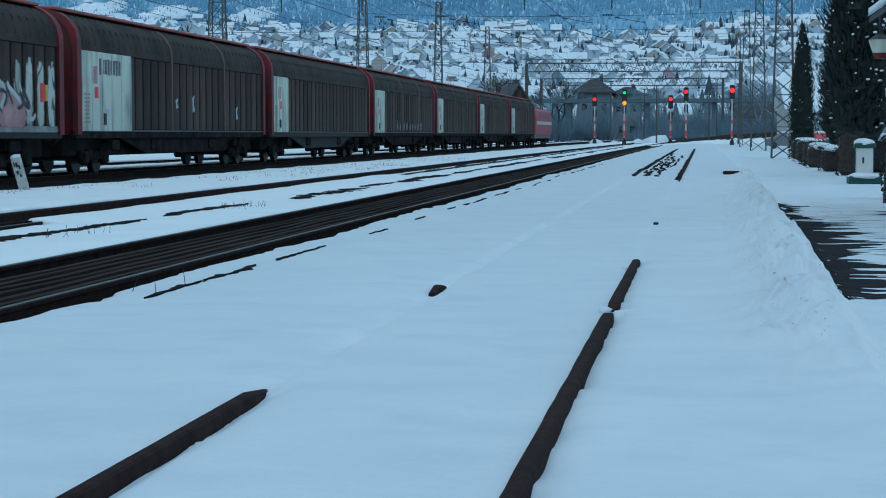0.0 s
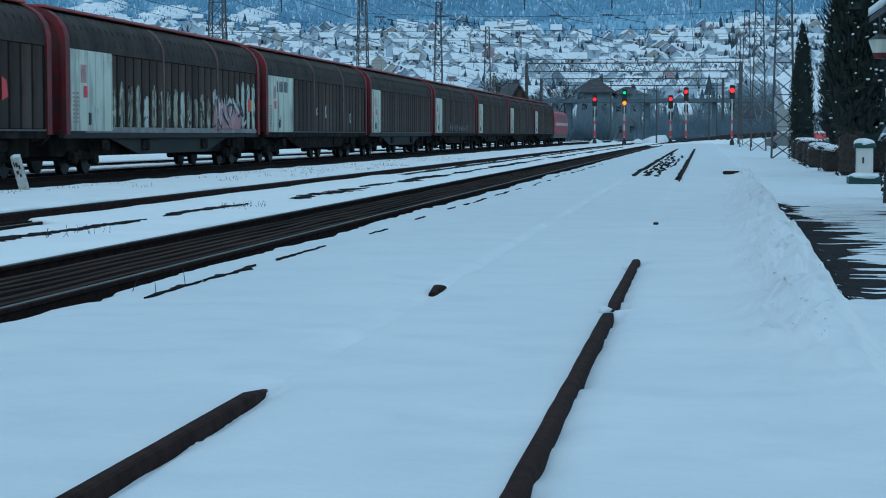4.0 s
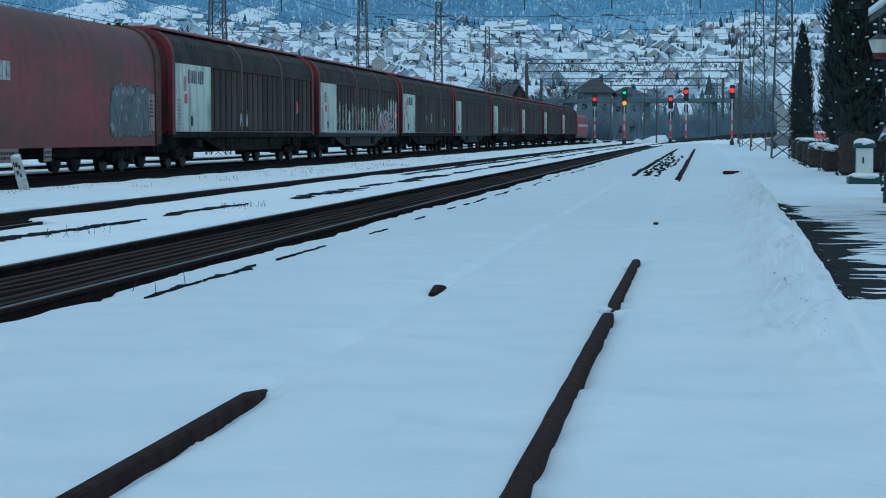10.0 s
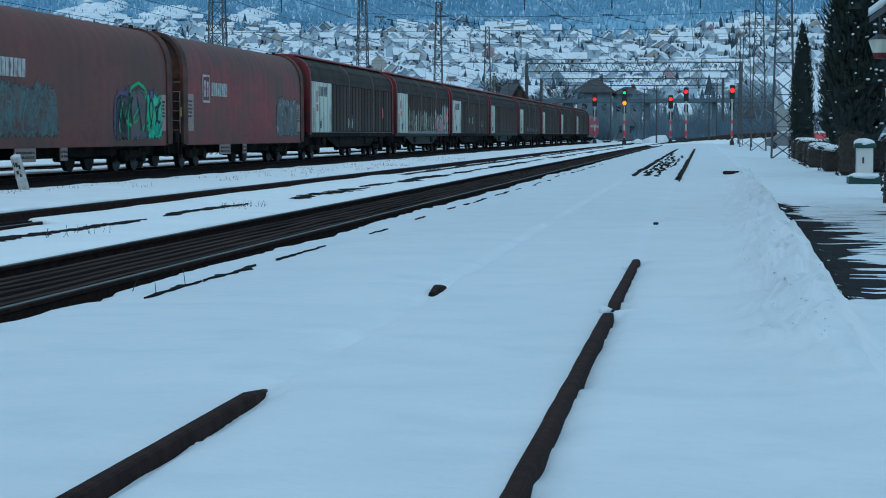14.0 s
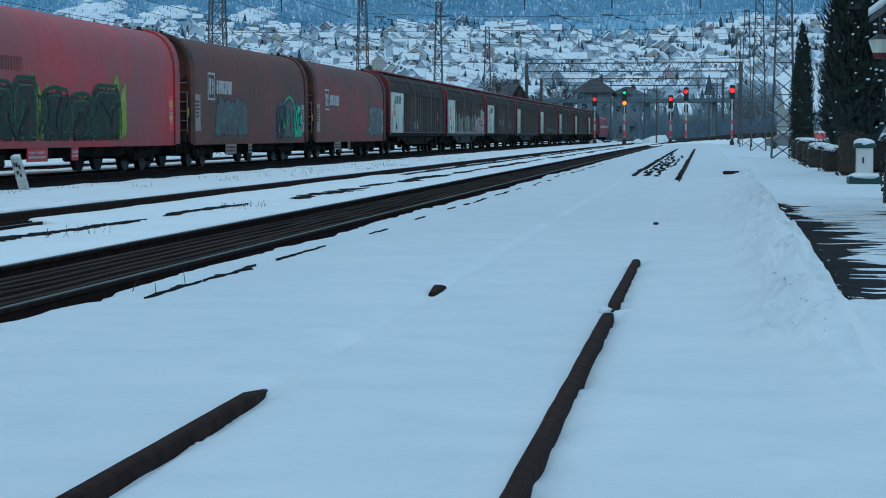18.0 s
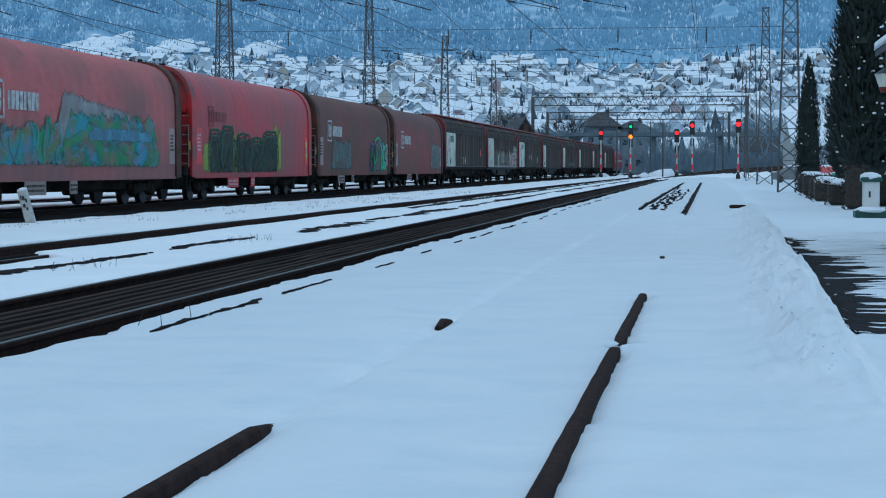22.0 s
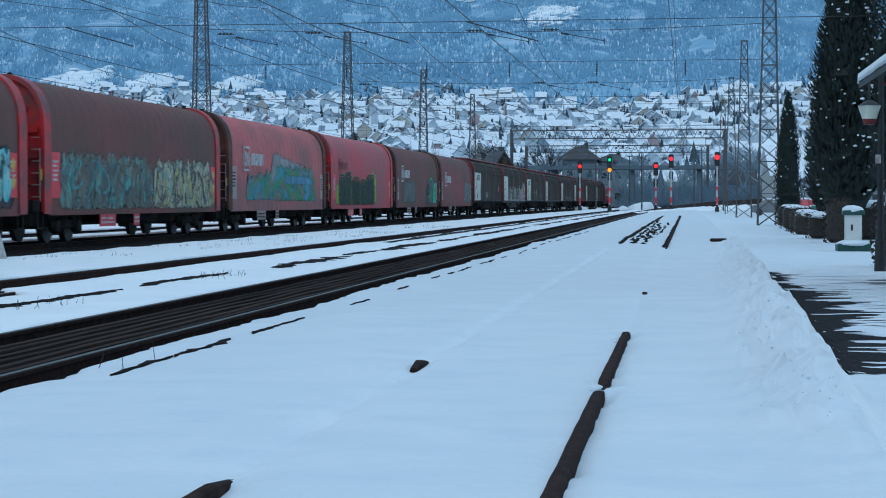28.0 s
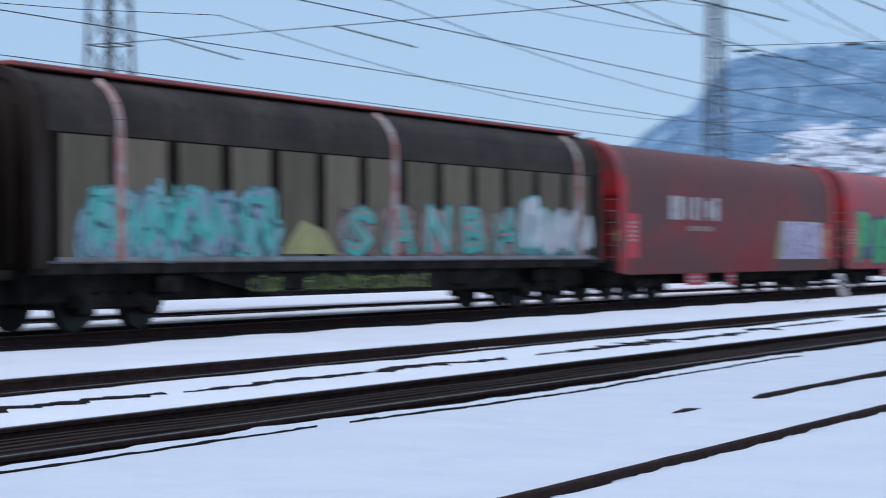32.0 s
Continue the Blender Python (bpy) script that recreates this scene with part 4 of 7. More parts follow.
# thin poles and small snowy heaps far along the yard
for i, (x, y, h) in enumerate(((-6.3, 255, 8), (0.8, 250, 8.5), (1.9, 262, 9), (-8.6, 275, 8), (-13.2, 268, 9), (4.6, 246, 8), (-27, 258, 9), (-31, 275, 10))):
    t = thing("lamp_pole", "thin grey pole at the far end of the yard", "pole", pose(x, y, -0.2), "far poles")
    g = Geo()
    g.tube((0, 0, 0), (0, 0, h), 0.12, 7, 0.08)
    part("pole", g, STEEL, t)
    g = Geo()
    g.box(0, 0, h, 0.6, 0.25, 0.12, 0.03)
    part("lamp_head", g, STEEL, t)
for i, (x, y, r) in enumerate(((-6.4, 262, 1.5), (-8.9, 258, 0.9), (-4.3, 262, 0.7), (-12.4, 262, 0.6), (-14.6, 258, 0.8), (-2.4, 275, 0.6), (0.4, 262, 0.5))):
    g = Geo()
    g.blob((x, y, -0.3), (r * 1.4, r, r * 0.9), i, 0.3, 12, 6)
    tagged(part("snow_heap", g, SNOW, None, "", True), "heap of shovelled snow beside the far tracks", "snow heap", "snow heaps")


# ---- beside the platform ----
def needle_tree(name, x, y, h, r, label, seed, trunk=0.9, n=2600):
    """A column-shaped conifer: trunk, limbs and a crown of small sprays, with flecks of snow."""
    t = thing(name, label, "tree", pose(x, y, -0.1))
    tr = Geo()
    tr.tube((0, 0, 0), (0, 0, h * 0.9), 0.16, 8, 0.03)
    rr = random.Random(seed)
    c, s = Geo(), Geo()
    for i in range(n):
        u = rr.random() ** 0.85
        z = trunk + (h - trunk) * u
        prof = min(1, (u + 0.06) * 7) * (1 - u ** 2.2) ** 0.7
        a = rr.uniform(0, 2 * math.pi)
        lump = 1 + 0.28 * nz(math.cos(a) * 1.5 + seed, math.sin(a) * 1.5, z * 0.8) + 0.2 * nz(a * 3, z * 2.3, seed)
        rad = r * prof * lump * rr.uniform(0.72, 1.06)
        d = Vector((math.cos(a), math.sin(a), 0))
        p = d * rad + Vector((0, 0, z))
        w = rr.uniform(0.05, 0.13) * (r / 1.4) ** 0.5
        tip = p + d * w * 0.7 + Vector((0, 0, rr.uniform(0.05, 0.2)))
        side = Vector((-d.y, d.x, 0)) * w * 0.6
        o = len(c.v)
        c.v += [tuple(p - side), tuple(p + side + Vector((0, 0, 0.03))), tuple(tip), tuple(p - d * w + Vector((0, 0, -0.12)))]
        c.f += [(o, o + 1, o + 2), (o, o + 3, o + 1), (o + 1, o + 3, o + 2), (o, o + 2, o + 3)]
        if i % 40 == 0:
            tr.tube((0, 0, z - 0.4), tuple(p), 0.03, 4, 0.01, False)
        if rr.random() < 0.03:
            s.blob(tuple(p + d * 0.06 + Vector((0, 0, 0.05))), (w * 0.62, w * 0.62, 0.035), i, 0.4, 6, 3)
    # the dense inside of the crown
    for k in range(14):
        u = (k + 0.5) / 14
        c.blob((0.1 * nz(k, 1), 0.1 * nz(k, 2), trunk + (h - trunk) * u * 0.94), (r * 0.84 * min(1, (u + .08) * 6) * (1 - u ** 2.2) ** 0.7,) * 2 + ((h - trunk) / 16,), k + seed, 0.5, 12, 6)
    part("trunk", tr, BARK, t, "bark-brown trunk and limbs")
    part("crown", c, NEEDLE, t, "dense dark green needles")
    tagged(part("snow_flecks", s, SNOW, t, "flecks of snow caught in the branches", True), kind="stuff")
    return t


needle_tree("conifer", 5.0, 60.5, 10.4, 1.2, "tall dark columnar conifer flecked with snow", 3, 1.2, 11000)
needle_tree("conifer", 5.2, 100, 7.0, 0.72, "slim dark conifer beside the hedge", 5, 0.5, 3500)
needle_tree("conifer", 6.3, 54, 11.5, 1.3, "tall dark conifer behind the station kiosk", 8, 1.2, 8000)
needle_tree("conifer", 6.2, 82, 8.5, 1.3, "dark conifer farther along the platform", 9, 0.8, 5000)


def hedge(x, y, w, d, h, seed, label, snow=True):
    t = thing("hedge", label, "hedge", pose(x, y, -0.12), "clipped hedges")
    g = Geo()
    rr = random.Random(seed)
    g.box(0, 0, h / 2, w * 0.86, d * 0.86, h * 0.95, 0.12)
    for i in range(int(420 * (w * d * h) ** 0.5) + 200):
        f = rr.randrange(3)
        px, py, pz = rr.uniform(-.5, .5) * w, rr.uniform(-.5, .5) * d, rr.uniform(0.02, 1) * h
        if f == 0:
            px = math.copysign(w / 2, px)
        elif f == 1:
            py = math.copysign(d / 2, py)
        else:
            pz = h
        q = rr.uniform(0.03, 0.08)
        o = len(g.v)
        n1, n2 = Vector((rr.uniform(-1, 1), rr.uniform(-1, 1), rr.uniform(-1, 1))) * q, Vector((rr.uniform(-1, 1), rr.uniform(-1, 1), rr.uniform(-1, 1))) * q
        p = Vector((px, py, pz))
        g.v += [tuple(p), tuple(p + n1), tuple(p + n1 + n2), tuple(p + n2)]
        g.f.append((o, o + 1, o + 2, o + 3))
    part("foliage", g, HEDGE, t)
    if snow:
        s = Geo()
        s.blob((0.05, -0.05, h - 0.03), (w * 0.5, d * 0.5, 0.16), seed, 0.35, 14, 6)
        part("snow_cap", s, SNOW, t, "rounded cap of snow", True)
    return t


for i, (x, y, w, d, h, sn) in enumerate(((4.5, 58.4, 0.75, 0.9, 1.35, False), (4.55, 66, 1.0, 1.4, 0.8, True), (4.5, 73, 1.1, 2.0, 0.85, True), (4.75, 80, 1.2, 2.2, 0.95, False), (4.95, 89, 1.3, 2.4, 1.0, True), (5.2, 98, 1.4, 2.4, 1.0, True), (3.95, 37.5, 0.8, 0.9, 1.2, False), (5.9, 64, 1.2, 1.6, 1.2, True))):
    hedge(x, y, w, d, h, i + 2, "clipped brown hedge block" + (" under a cap of snow" if sn else " beside the platform"), sn)

# a white pillar with a green hood
pil = thing("pillar_box", "squat white pillar with a green cap under snow, on a plinth", "pillar", pose(4.2, 49.5, -0.1))
for nm, geo, m, lb in (("plinth", (0, 0, 0.08, 0.85, 0.85, 0.22), GREEN_PAINT, "dark green plinth"), ("body", (0, 0, 0.55, 0.42, 0.42, 0.8), WALL_WHITE, ""), ("cap", (0, 0, 0.99, 0.56, 0.56, 0.12), GREEN_PAINT, "green cap")):
    g = Geo()
    g.box(*geo, 0.03)
    part(nm, g, m, pil, lb)
g = Geo()
g.blob((0, 0, 1.04), (0.3, 0.3, 0.13), 4, 0.25, 12, 6)
part("snow_cap", g, SNOW, pil, "", True)
g = Geo()
g.blob((0.0, -0.05, 0.18), (0.5, 0.5, 0.1), 7, 0.25, 12, 6)
part("plinth_snow", g, SNOW, pil, "", True)
g = Geo()
g.box(-0.05, -0.215, 0.6, 0.05, 0.012, 0.16)
part("plate", g, INK, pil)

# the lamp post with a bowl lamp
lp = thing("lamp_post", "dark iron lamp post with a pale bowl lamp", "lamp", pose(3.42, 35.0, -0.1))
g = Geo()
g.tube((0, 0, 0), (0, 0, 3.7), 0.062, 10, 0.05)
part("post", g, DARKSTEEL, lp)
g = Geo()
g.tube((0, 0, 0), (0, 0, 0.55), 0.11, 10, 0.09)
part("foot", g, DARKSTEEL, lp)
g = Geo()
g.tube((0, 0, 3.5), (-0.2, 0, 3.55), 0.02, 6)
g.tube((-0.2, 0, 3.55), (-0.2, 0, 3.1), 0.02, 6)
part("bracket", g, DARKSTEEL, lp)
g = Geo()
g.tube((-0.2, 0, 2.78), (-0.2, 0, 3.02), 0.13, 14, 0.21)
part("bowl", g, PANEL_WHITE, lp, "pale glass bowl")
g = Geo()
g.tube((-0.2, 0, 3.02), (-0.2, 0, 3.12), 0.22, 14, 0.05)
part("hood", g, DARKSTEEL, lp)
g = Geo()
g.tube((-0.2, 0, 2.68), (-0.2, 0, 2.78), 0.10, 14, 0.13)
part("ring", g, FRAME_MAROON, lp, "red rim")
g = Geo()
g.box(-0.05, -0.075, 2.05, 0.1, 0.02, 0.16)
part("sign_plate", g, WHITE, lp)

# the station kiosk whose snowy eave shows at the side
kio = thing("station_kiosk", "small whitewashed station building with snow on its curved roof", "building", pose(0, 0, 0))
g = Geo()
g.box(6.2, 28.6, 1.4, 4.4, 8.0, 3.2)
part("wall", g, WALL_WHITE, kio)
g = Geo()
g.box(6.2, 28.6, 0.3, 4.5, 8.1, 0.9)
part("plinth", g, FRAME_MAROON, kio, "dull red plinth")
g, s = Geo(), Geo()
prof = [(2.9 + 6.6 * k / 12, 3.25 + 1.25 * math.sin(math.pi * k / 12) ** 0.8) for k in range(13)]
g.quad_strip([[(x, y, z) for x, z in prof] + [(x, y, z - 0.1) for x, z in reversed(prof)] for y in (23.6, 33.6)], close=True)
part("roof", g, ROOFTILE, kio)
s.quad_strip([[(x + 0.03 * nz(y, k), y, z + 0.02) for k, (x, z) in enumerate(prof)] + [(x - (0.1 if k > 11 else 0), y, z + 0.16 + 0.03 * nz(x, y)) for k, (x, z) in reversed(list(enumerate(prof)))] for y in [23.5 + i * 0.79 for i in range(14)]], close=True)
part("roof_snow", s, SNOW, kio, "thick layer of snow", True)
for y in (25.8, 28.6, 31.4):
    w = Geo()
    w.box(3.99, y, 1.75, 0.06, 1.1, 1.4)
    win = part("window", w, WALL_WHITE, kio)
    w = Geo()
    w.box(3.95, y, 1.75, 0.03, 0.9, 1.2)
    part("pane", w, GLASS, win)
    w = Geo()
    w.box(3.93, y, 1.75, 0.04, 0.05, 1.2)
    part("bar", w, WALL_WHITE, win)
for k in range(4):
    g = Geo()
    g.tube((3.2, 25.5 + k * 2.3, 3.2), (3.98, 25.5 + k * 2.3, 2.6), 0.04, 6)
    part("eave_strut", g, FRAME_MAROON, kio)


def car(x, y, yaw, m, label):
    t = thing("parked_car", label, "car", pose(x, y, -0.12, 0, 0, yaw), "parked cars")
    g = Geo()
    rws = []
    for cx, w in ((-0.85, 0), (-0.82, 1), (0.82, 1), (0.85, 0)):
        top = [(-2.05, 0.45), (-2.1, 0.8), (-1.2, 0.95), (-0.65, 1.42), (0.75, 1.45), (1.5, 0.98), (2.0, 0.9), (2.05, 0.45), (1.9, 0.28), (-1.9, 0.28)]
        rws.append([(cx * (0.85 if zz > 1.1 else 1), yy, zz if w else zz * 0.94 + 0.03) for yy, zz in top])
    g.quad_strip(rws, close=True)
    o = len(g.v)
    g.f += [tuple(range(o - 10, o)), tuple(range(o - 31, o - 41, -1))]
    part("body", g, m, t)
    for sx in (-0.8, 0.8):
        for sy in (-1.3, 1.3):
            g = Geo()
            g.tube((sx - 0.1, sy, 0.3), (sx + 0.1, sy, 0.3), 0.31, 12)
            w = part("wheel", g, INK, t)
    g = Geo()
    g.box(0, 0.05, 1.22, 1.42, 1.5, 0.3, 0.08)
    part("glazing", g, GLASS, t)
    g = Geo()
    g.blob((0, 0, 1.4), (0.75, 1.0, 0.16), x, 0.2, 12, 5)
    g.blob((0, 1.7, 0.9), (0.7, 0.5, 0.12), x + 1, 0.2, 12, 5)
    part("snow_cover", g, SNOW, t, "", True)
    return t


car(9.2, 150, 82, CAR_RED, "red parked car with snow on its roof")
car(11.6, 148, 85, CAR_GREEN, "green parked car with snow on its roof")
car(7.6, 168, 88, LOCO_GREY, "grey parked car covered in snow")
car(13.5, 160, 80, LOCO_GREY, "dark parked car covered in snow")
car(10.8, 172, 80, CAR_RED, "red parked car beside the street")


# ---- the far end of the yard, the town and the hill ----
def house_proto(i, w, d, h, rh, wall_m, gable_to_us=True, snow=True, hip=False):
    """A house with walls, a pitched snowy roof, windows and a chimney."""
    t = thing("house", "", "house")
    g = Geo()
    g.box(0, 0, h / 2, w, d, h)
    o = len(g.v)
    if gable_to_us:
        g.v += [(-w / 2, -d / 2, h), (w / 2, -d / 2, h), (0, -d / 2, h + rh), (-w / 2, d / 2, h), (w / 2, d / 2, h), (0, d / 2, h + rh)]
    else:
        g.v += [(-w / 2, -d / 2, h), (-w / 2, d / 2, h), (-w / 2, 0, h + rh), (w / 2, -d / 2, h), (w / 2, d / 2, h), (w / 2, 0, h + rh)]
    if not hip:
        g.f += [(o, o + 1, o + 2), (o + 5, o + 4, o + 3)]
    part("wall", g, wall_m, t)
    e, th = 0.5, 0.28
    g = Geo()
    if hip:
        a, b, c = w / 2 + 1.0, d / 2 + 1.0, w * 0.12
        low = [(-a, -b, h), (a, -b, h), (a, b, h), (-a, b, h)]
        g.v += low + [(x, y, z - 0.25) for x, y, z in low] + [(-c, 0, h + rh), (c, 0, h + rh)]
        g.f += [(0, 1, 9, 8), (2, 3, 8, 9), (1, 2, 9), (3, 0, 8), (7, 6, 5, 4)] + [(4 + k, 4 + (k + 1) % 4, (k + 1) % 4, k) for k in range(4)]
    elif gable_to_us:
        k = rh / (w / 2)
        for s in (-1, 1):
            a = [(s * (w / 2 + e), -d / 2 - e, h - e * k), (0, -d / 2 - e, h + rh), (0, d / 2 + e, h + rh), (s * (w / 2 + e), d / 2 + e, h - e * k)]
            g.quad_strip([[a[0], a[1], (0, -d / 2 - e, h + rh + th), (a[0][0], a[0][1], a[0][2] + th)], [a[3], a[2], (0, d / 2 + e, h + rh + th), (a[3][0], a[3][1], a[3][2] + th)]], close=True)
            n = len(g.v)
            g.f += [(n - 8, n - 7, n - 6, n - 5), (n - 1, n - 2, n - 3, n - 4)]
    else:
        k = rh / (d / 2)
        for s in (-1, 1):
            g.quad_strip([[(x, s * (d / 2 + e), h - e * k), (x, 0, h + rh), (x, 0, h + rh + th), (x, s * (d / 2 + e), h - e * k + th)] for x in (-w / 2 - e, w / 2 + e)], close=True)
            n = len(g.v)
            g.f += [(n - 8, n - 7, n - 6, n - 5), (n - 1, n - 2, n - 3, n - 4)]
    part("roof", g, SNOW_FAR if snow else ROOFTILE, t, "snow-covered pitched roof" if snow else "dark tiled roof")
    for x in (-w * 0.27, w * 0.27):
        for z in ((h * 0.35,) if h < 4.5 else (h * 0.25, h * 0.7)):
            q = Geo()
            q.box(x, -d / 2 - 0.02, z, 1.2, 0.1, 1.4)
            part("window", q, GLASS, t)
    q = Geo()
    q.box(w * 0.2, d * 0.1, h + rh * 0.9, 0.7, 0.7, rh * 0.8)
    part("chimney", q, ROOFTILE, t)
    return t


LABELS = ("cream plastered house with a snowy gable roof", "grey house with a broad snow-covered roof", "rose-coloured house under snow on the hillside", "ochre house with a snowy pitched roof", "pale blue house under a snowy roof")
protos = []
for i in range(10):
    pr = house_proto(i, (6, 7.2, 5.4, 8.4, 6.2)[i % 5], (6, 5.6, 6.6, 6, 6.6)[i % 5], (4.0, 5.2, 3.8, 5.6, 4.4)[i % 5], (2.7, 2.5, 3.0, 2.6, 3.1)[i % 5], PLASTERS[i % 5], i % 2 == 0)
    tagged(pr, LABELS[i % 5], "house", "houses of the hillside town")
    protos.append(pr)

# skyline of the hill: bearing left of the tracks and height, in degrees
SKYLINE = ((-40, 7.4), (-12, 7.3), (-5, 7.0), (-1, 7.3), (3, 7.7), (6, 7.3), (9, 6.8), (14, 6.5), (19, 6.35), (21, 6.1), (23, 4.3), (25, 3.2), (28, 2.4), (33, 1.9), (42, 1.5), (60, 1.5))
TOWN = ((-40, 3.0), (-6, 3.7), (-2, 3.6), (2, 3.2), (8, 3.5), (12, 3.35), (16, 3.6), (19, 3.5), (22, 2.6), (25, 1.6), (30, 0.9), (60, 0.6))


def along(table, b):
    for (a0, v0), (a1, v1) in zip(table, table[1:]):
        if a0 <= b <= a1:
            k = (b - a0) / (a1 - a0)
            k = k * k * (3 - 2 * k)
            return v0 + (v1 - v0) * k
    return table[-1][1]


R0, R1, R2 = 400.0, 1150.0, 2700.0


def slope_z(b, r):
    """Height of the land at a bearing and a distance."""
    t1 = R1 * math.tan(radians(along(TOWN, b) - 0.25))
    if r <= R1:
        k = (r - R0) / (R1 - R0)
        z = t1 * (0.55 * k + 0.45 * k * k)
    else:
        k = min(1, (r - R1) / (R2 - R1))
        t2 = R2 * math.tan(radians(along(SKYLINE, b)))
        z = t1 + (t2 - t1) * (0.75 * k + 0.25 * k * k)
        z += (18 * nz(b * 0.4, r * 0.002, 2) + 9 * nz(b * 1.3, r * 0.006, 5)) * math.sin(math.pi * k) if k < 1 else 0
        z += 5 * nz(b * 2.5, 3.3) * k
    return z - 0.3


def polar(b, r):
    a = radians(b)
    return -r * math.sin(a), r * math.cos(a)


rws = []
BE = [-40 + i * 0.55 for i in range(183)]
RA = [R0, 480, 560, 640, 720, 800, 880, 960, 1050, R1]
for r in RA:
    rws.append([(*polar(b, r), slope_z(b, r)) for b in BE])
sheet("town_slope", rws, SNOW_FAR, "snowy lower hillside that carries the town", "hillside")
rws = []
for r in [R1 + (R2 - R1) * k / 22 for k in range(23)] + [3000, 3300]:
    rws.append([(*polar(b, r), slope_z(b, min(r, R2)) * (1 if r <= R2 else 0.8 if r < 3100 else 0.1)) for b in BE])
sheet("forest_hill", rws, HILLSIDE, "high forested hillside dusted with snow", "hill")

# trees on the hill: snow-dusted, painted haze blue, far too many to count
rr = random.Random(12)
g, gs = Geo(), Geo()
CLEAR = ((4.3, 5.7, 1.1), (6.6, 6.5, 1.3), (2.4, 6.9, 0.8), (18.6, 3.72, 1.2), (16.4, 3.66, 0.9), (13.8, 3.6, 0.8))
k = 0
while k < 60000:
    b, r = rr.uniform(-8, 34), R1 + (R2 - R1) * rr.random() ** 0.8
    z = slope_z(b, r)
    el = math.degrees(math.atan2(z, r))
    if r < R1 + 120 and rr.random() < 0.6:
        continue
    if any(((b - cb) / cw) ** 2 + ((el - ce) / (cw * 0.33)) ** 2 < 1 for cb, ce, cw in CLEAR) and rr.random() < 0.25 + 0.7 * (0.5 + nz(b * 3, el * 9, 2)):
        continue
    if nz(b * 0.7, r * 0.004, 8) > 0.42:
        continue
    k += 1
    x, y = polar(b, r)
    h, w = rr.uniform(2.5, 6.0), rr.uniform(0.6, 1.25)
    d = g
    if rr.random() < (0.055 if el < 5.4 else 0.02):
        d, h, w = gs, h * 0.75, w * 1.05
    o = len(d.v)
    for q in range(5):
        a = q * 1.2566 + k
        d.v.append((x + math.cos(a) * w * rr.uniform(0.7, 1.2), y + math.sin(a) * w * rr.uniform(0.7, 1.2), z + h * rr.uniform(0.05, 0.3)))
    d.v.append((x + rr.uniform(-1, 1), y, z + h))
    d.v.append((x, y, z - 1))
    for q in range(5):
        d.f += [(o + q, o + (q + 1) % 5, o + 5), (o + (q + 1) % 5, o + q, o + 6)]
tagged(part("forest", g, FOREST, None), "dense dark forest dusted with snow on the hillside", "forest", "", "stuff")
tagged(part("snowy_trees", gs, SNOW_FAR, None), "trees white with snow among the dark forest", "forest", "", "stuff")

# open snowfields between the woods
def r_at(b, el):
    lo, hi = R1, R2
    for _ in range(30):
        mdl = (lo + hi) / 2
        if math.degrees(math.atan2(slope_z(b, mdl), mdl)) < el:
            lo = mdl
        else:
            hi = mdl
    return lo


g = Geo()
for i, (cb, ce, cw) in enumerate(CLEAR):
    for k in range(int(1500 * cw)):
        u, v = rr.uniform(-1, 1), rr.uniform(-1, 1)
        if u * u + v * v > 0.45 + 0.9 * nz(u * 2.2, v * 1.6, i) + 0.8 * nz(u * 6, v * 5, i):
            continue
        b, el = cb + u * cw, ce + v * cw * 0.28 - u * cw * 0.16
        if el > along(SKYLINE, b) - 0.15:
            continue
        r = r_at(b, el)
        x, y = polar(b, r)
        z = slope_z(b, r)
        g.blob((x, y, z + 1.0), (rr.uniform(2, 6), rr.uniform(3, 6), rr.uniform(0.8, 2.2)), k, 0.5, 6, 4)
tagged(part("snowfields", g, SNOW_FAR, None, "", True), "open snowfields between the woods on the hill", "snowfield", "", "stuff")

# the town: houses in loose rows up the slope
k = 0
tries = 0
used = []
while k < 298 and tries < 6000:
    tries += 1
    r = 430 + 760 * rr.random() ** 0.75
    b = rr.uniform(-7, 27)
    if (b > 20 and rr.random() < 0.6) or (b > 11 and r < 850 and rr.random() < 0.85):
        continue
    x, y = polar(b, r)
    if any(abs(x - ux) < 10 and abs(y - uy) < 11 for ux, uy in used):
        continue
    used.append((x, y))
    z = slope_z(b, r)
    m = pose(x, y, z - 0.8, 0, 0, b + rr.choice((0, 0, 90, 20, -25)) + rr.uniform(-12, 12))
    if k < 10:
        protos[k].matrix_world = m
        ob = protos[k]
    else:
        ob = copy_thing(protos[rr.randrange(10)], m)
    k += 1
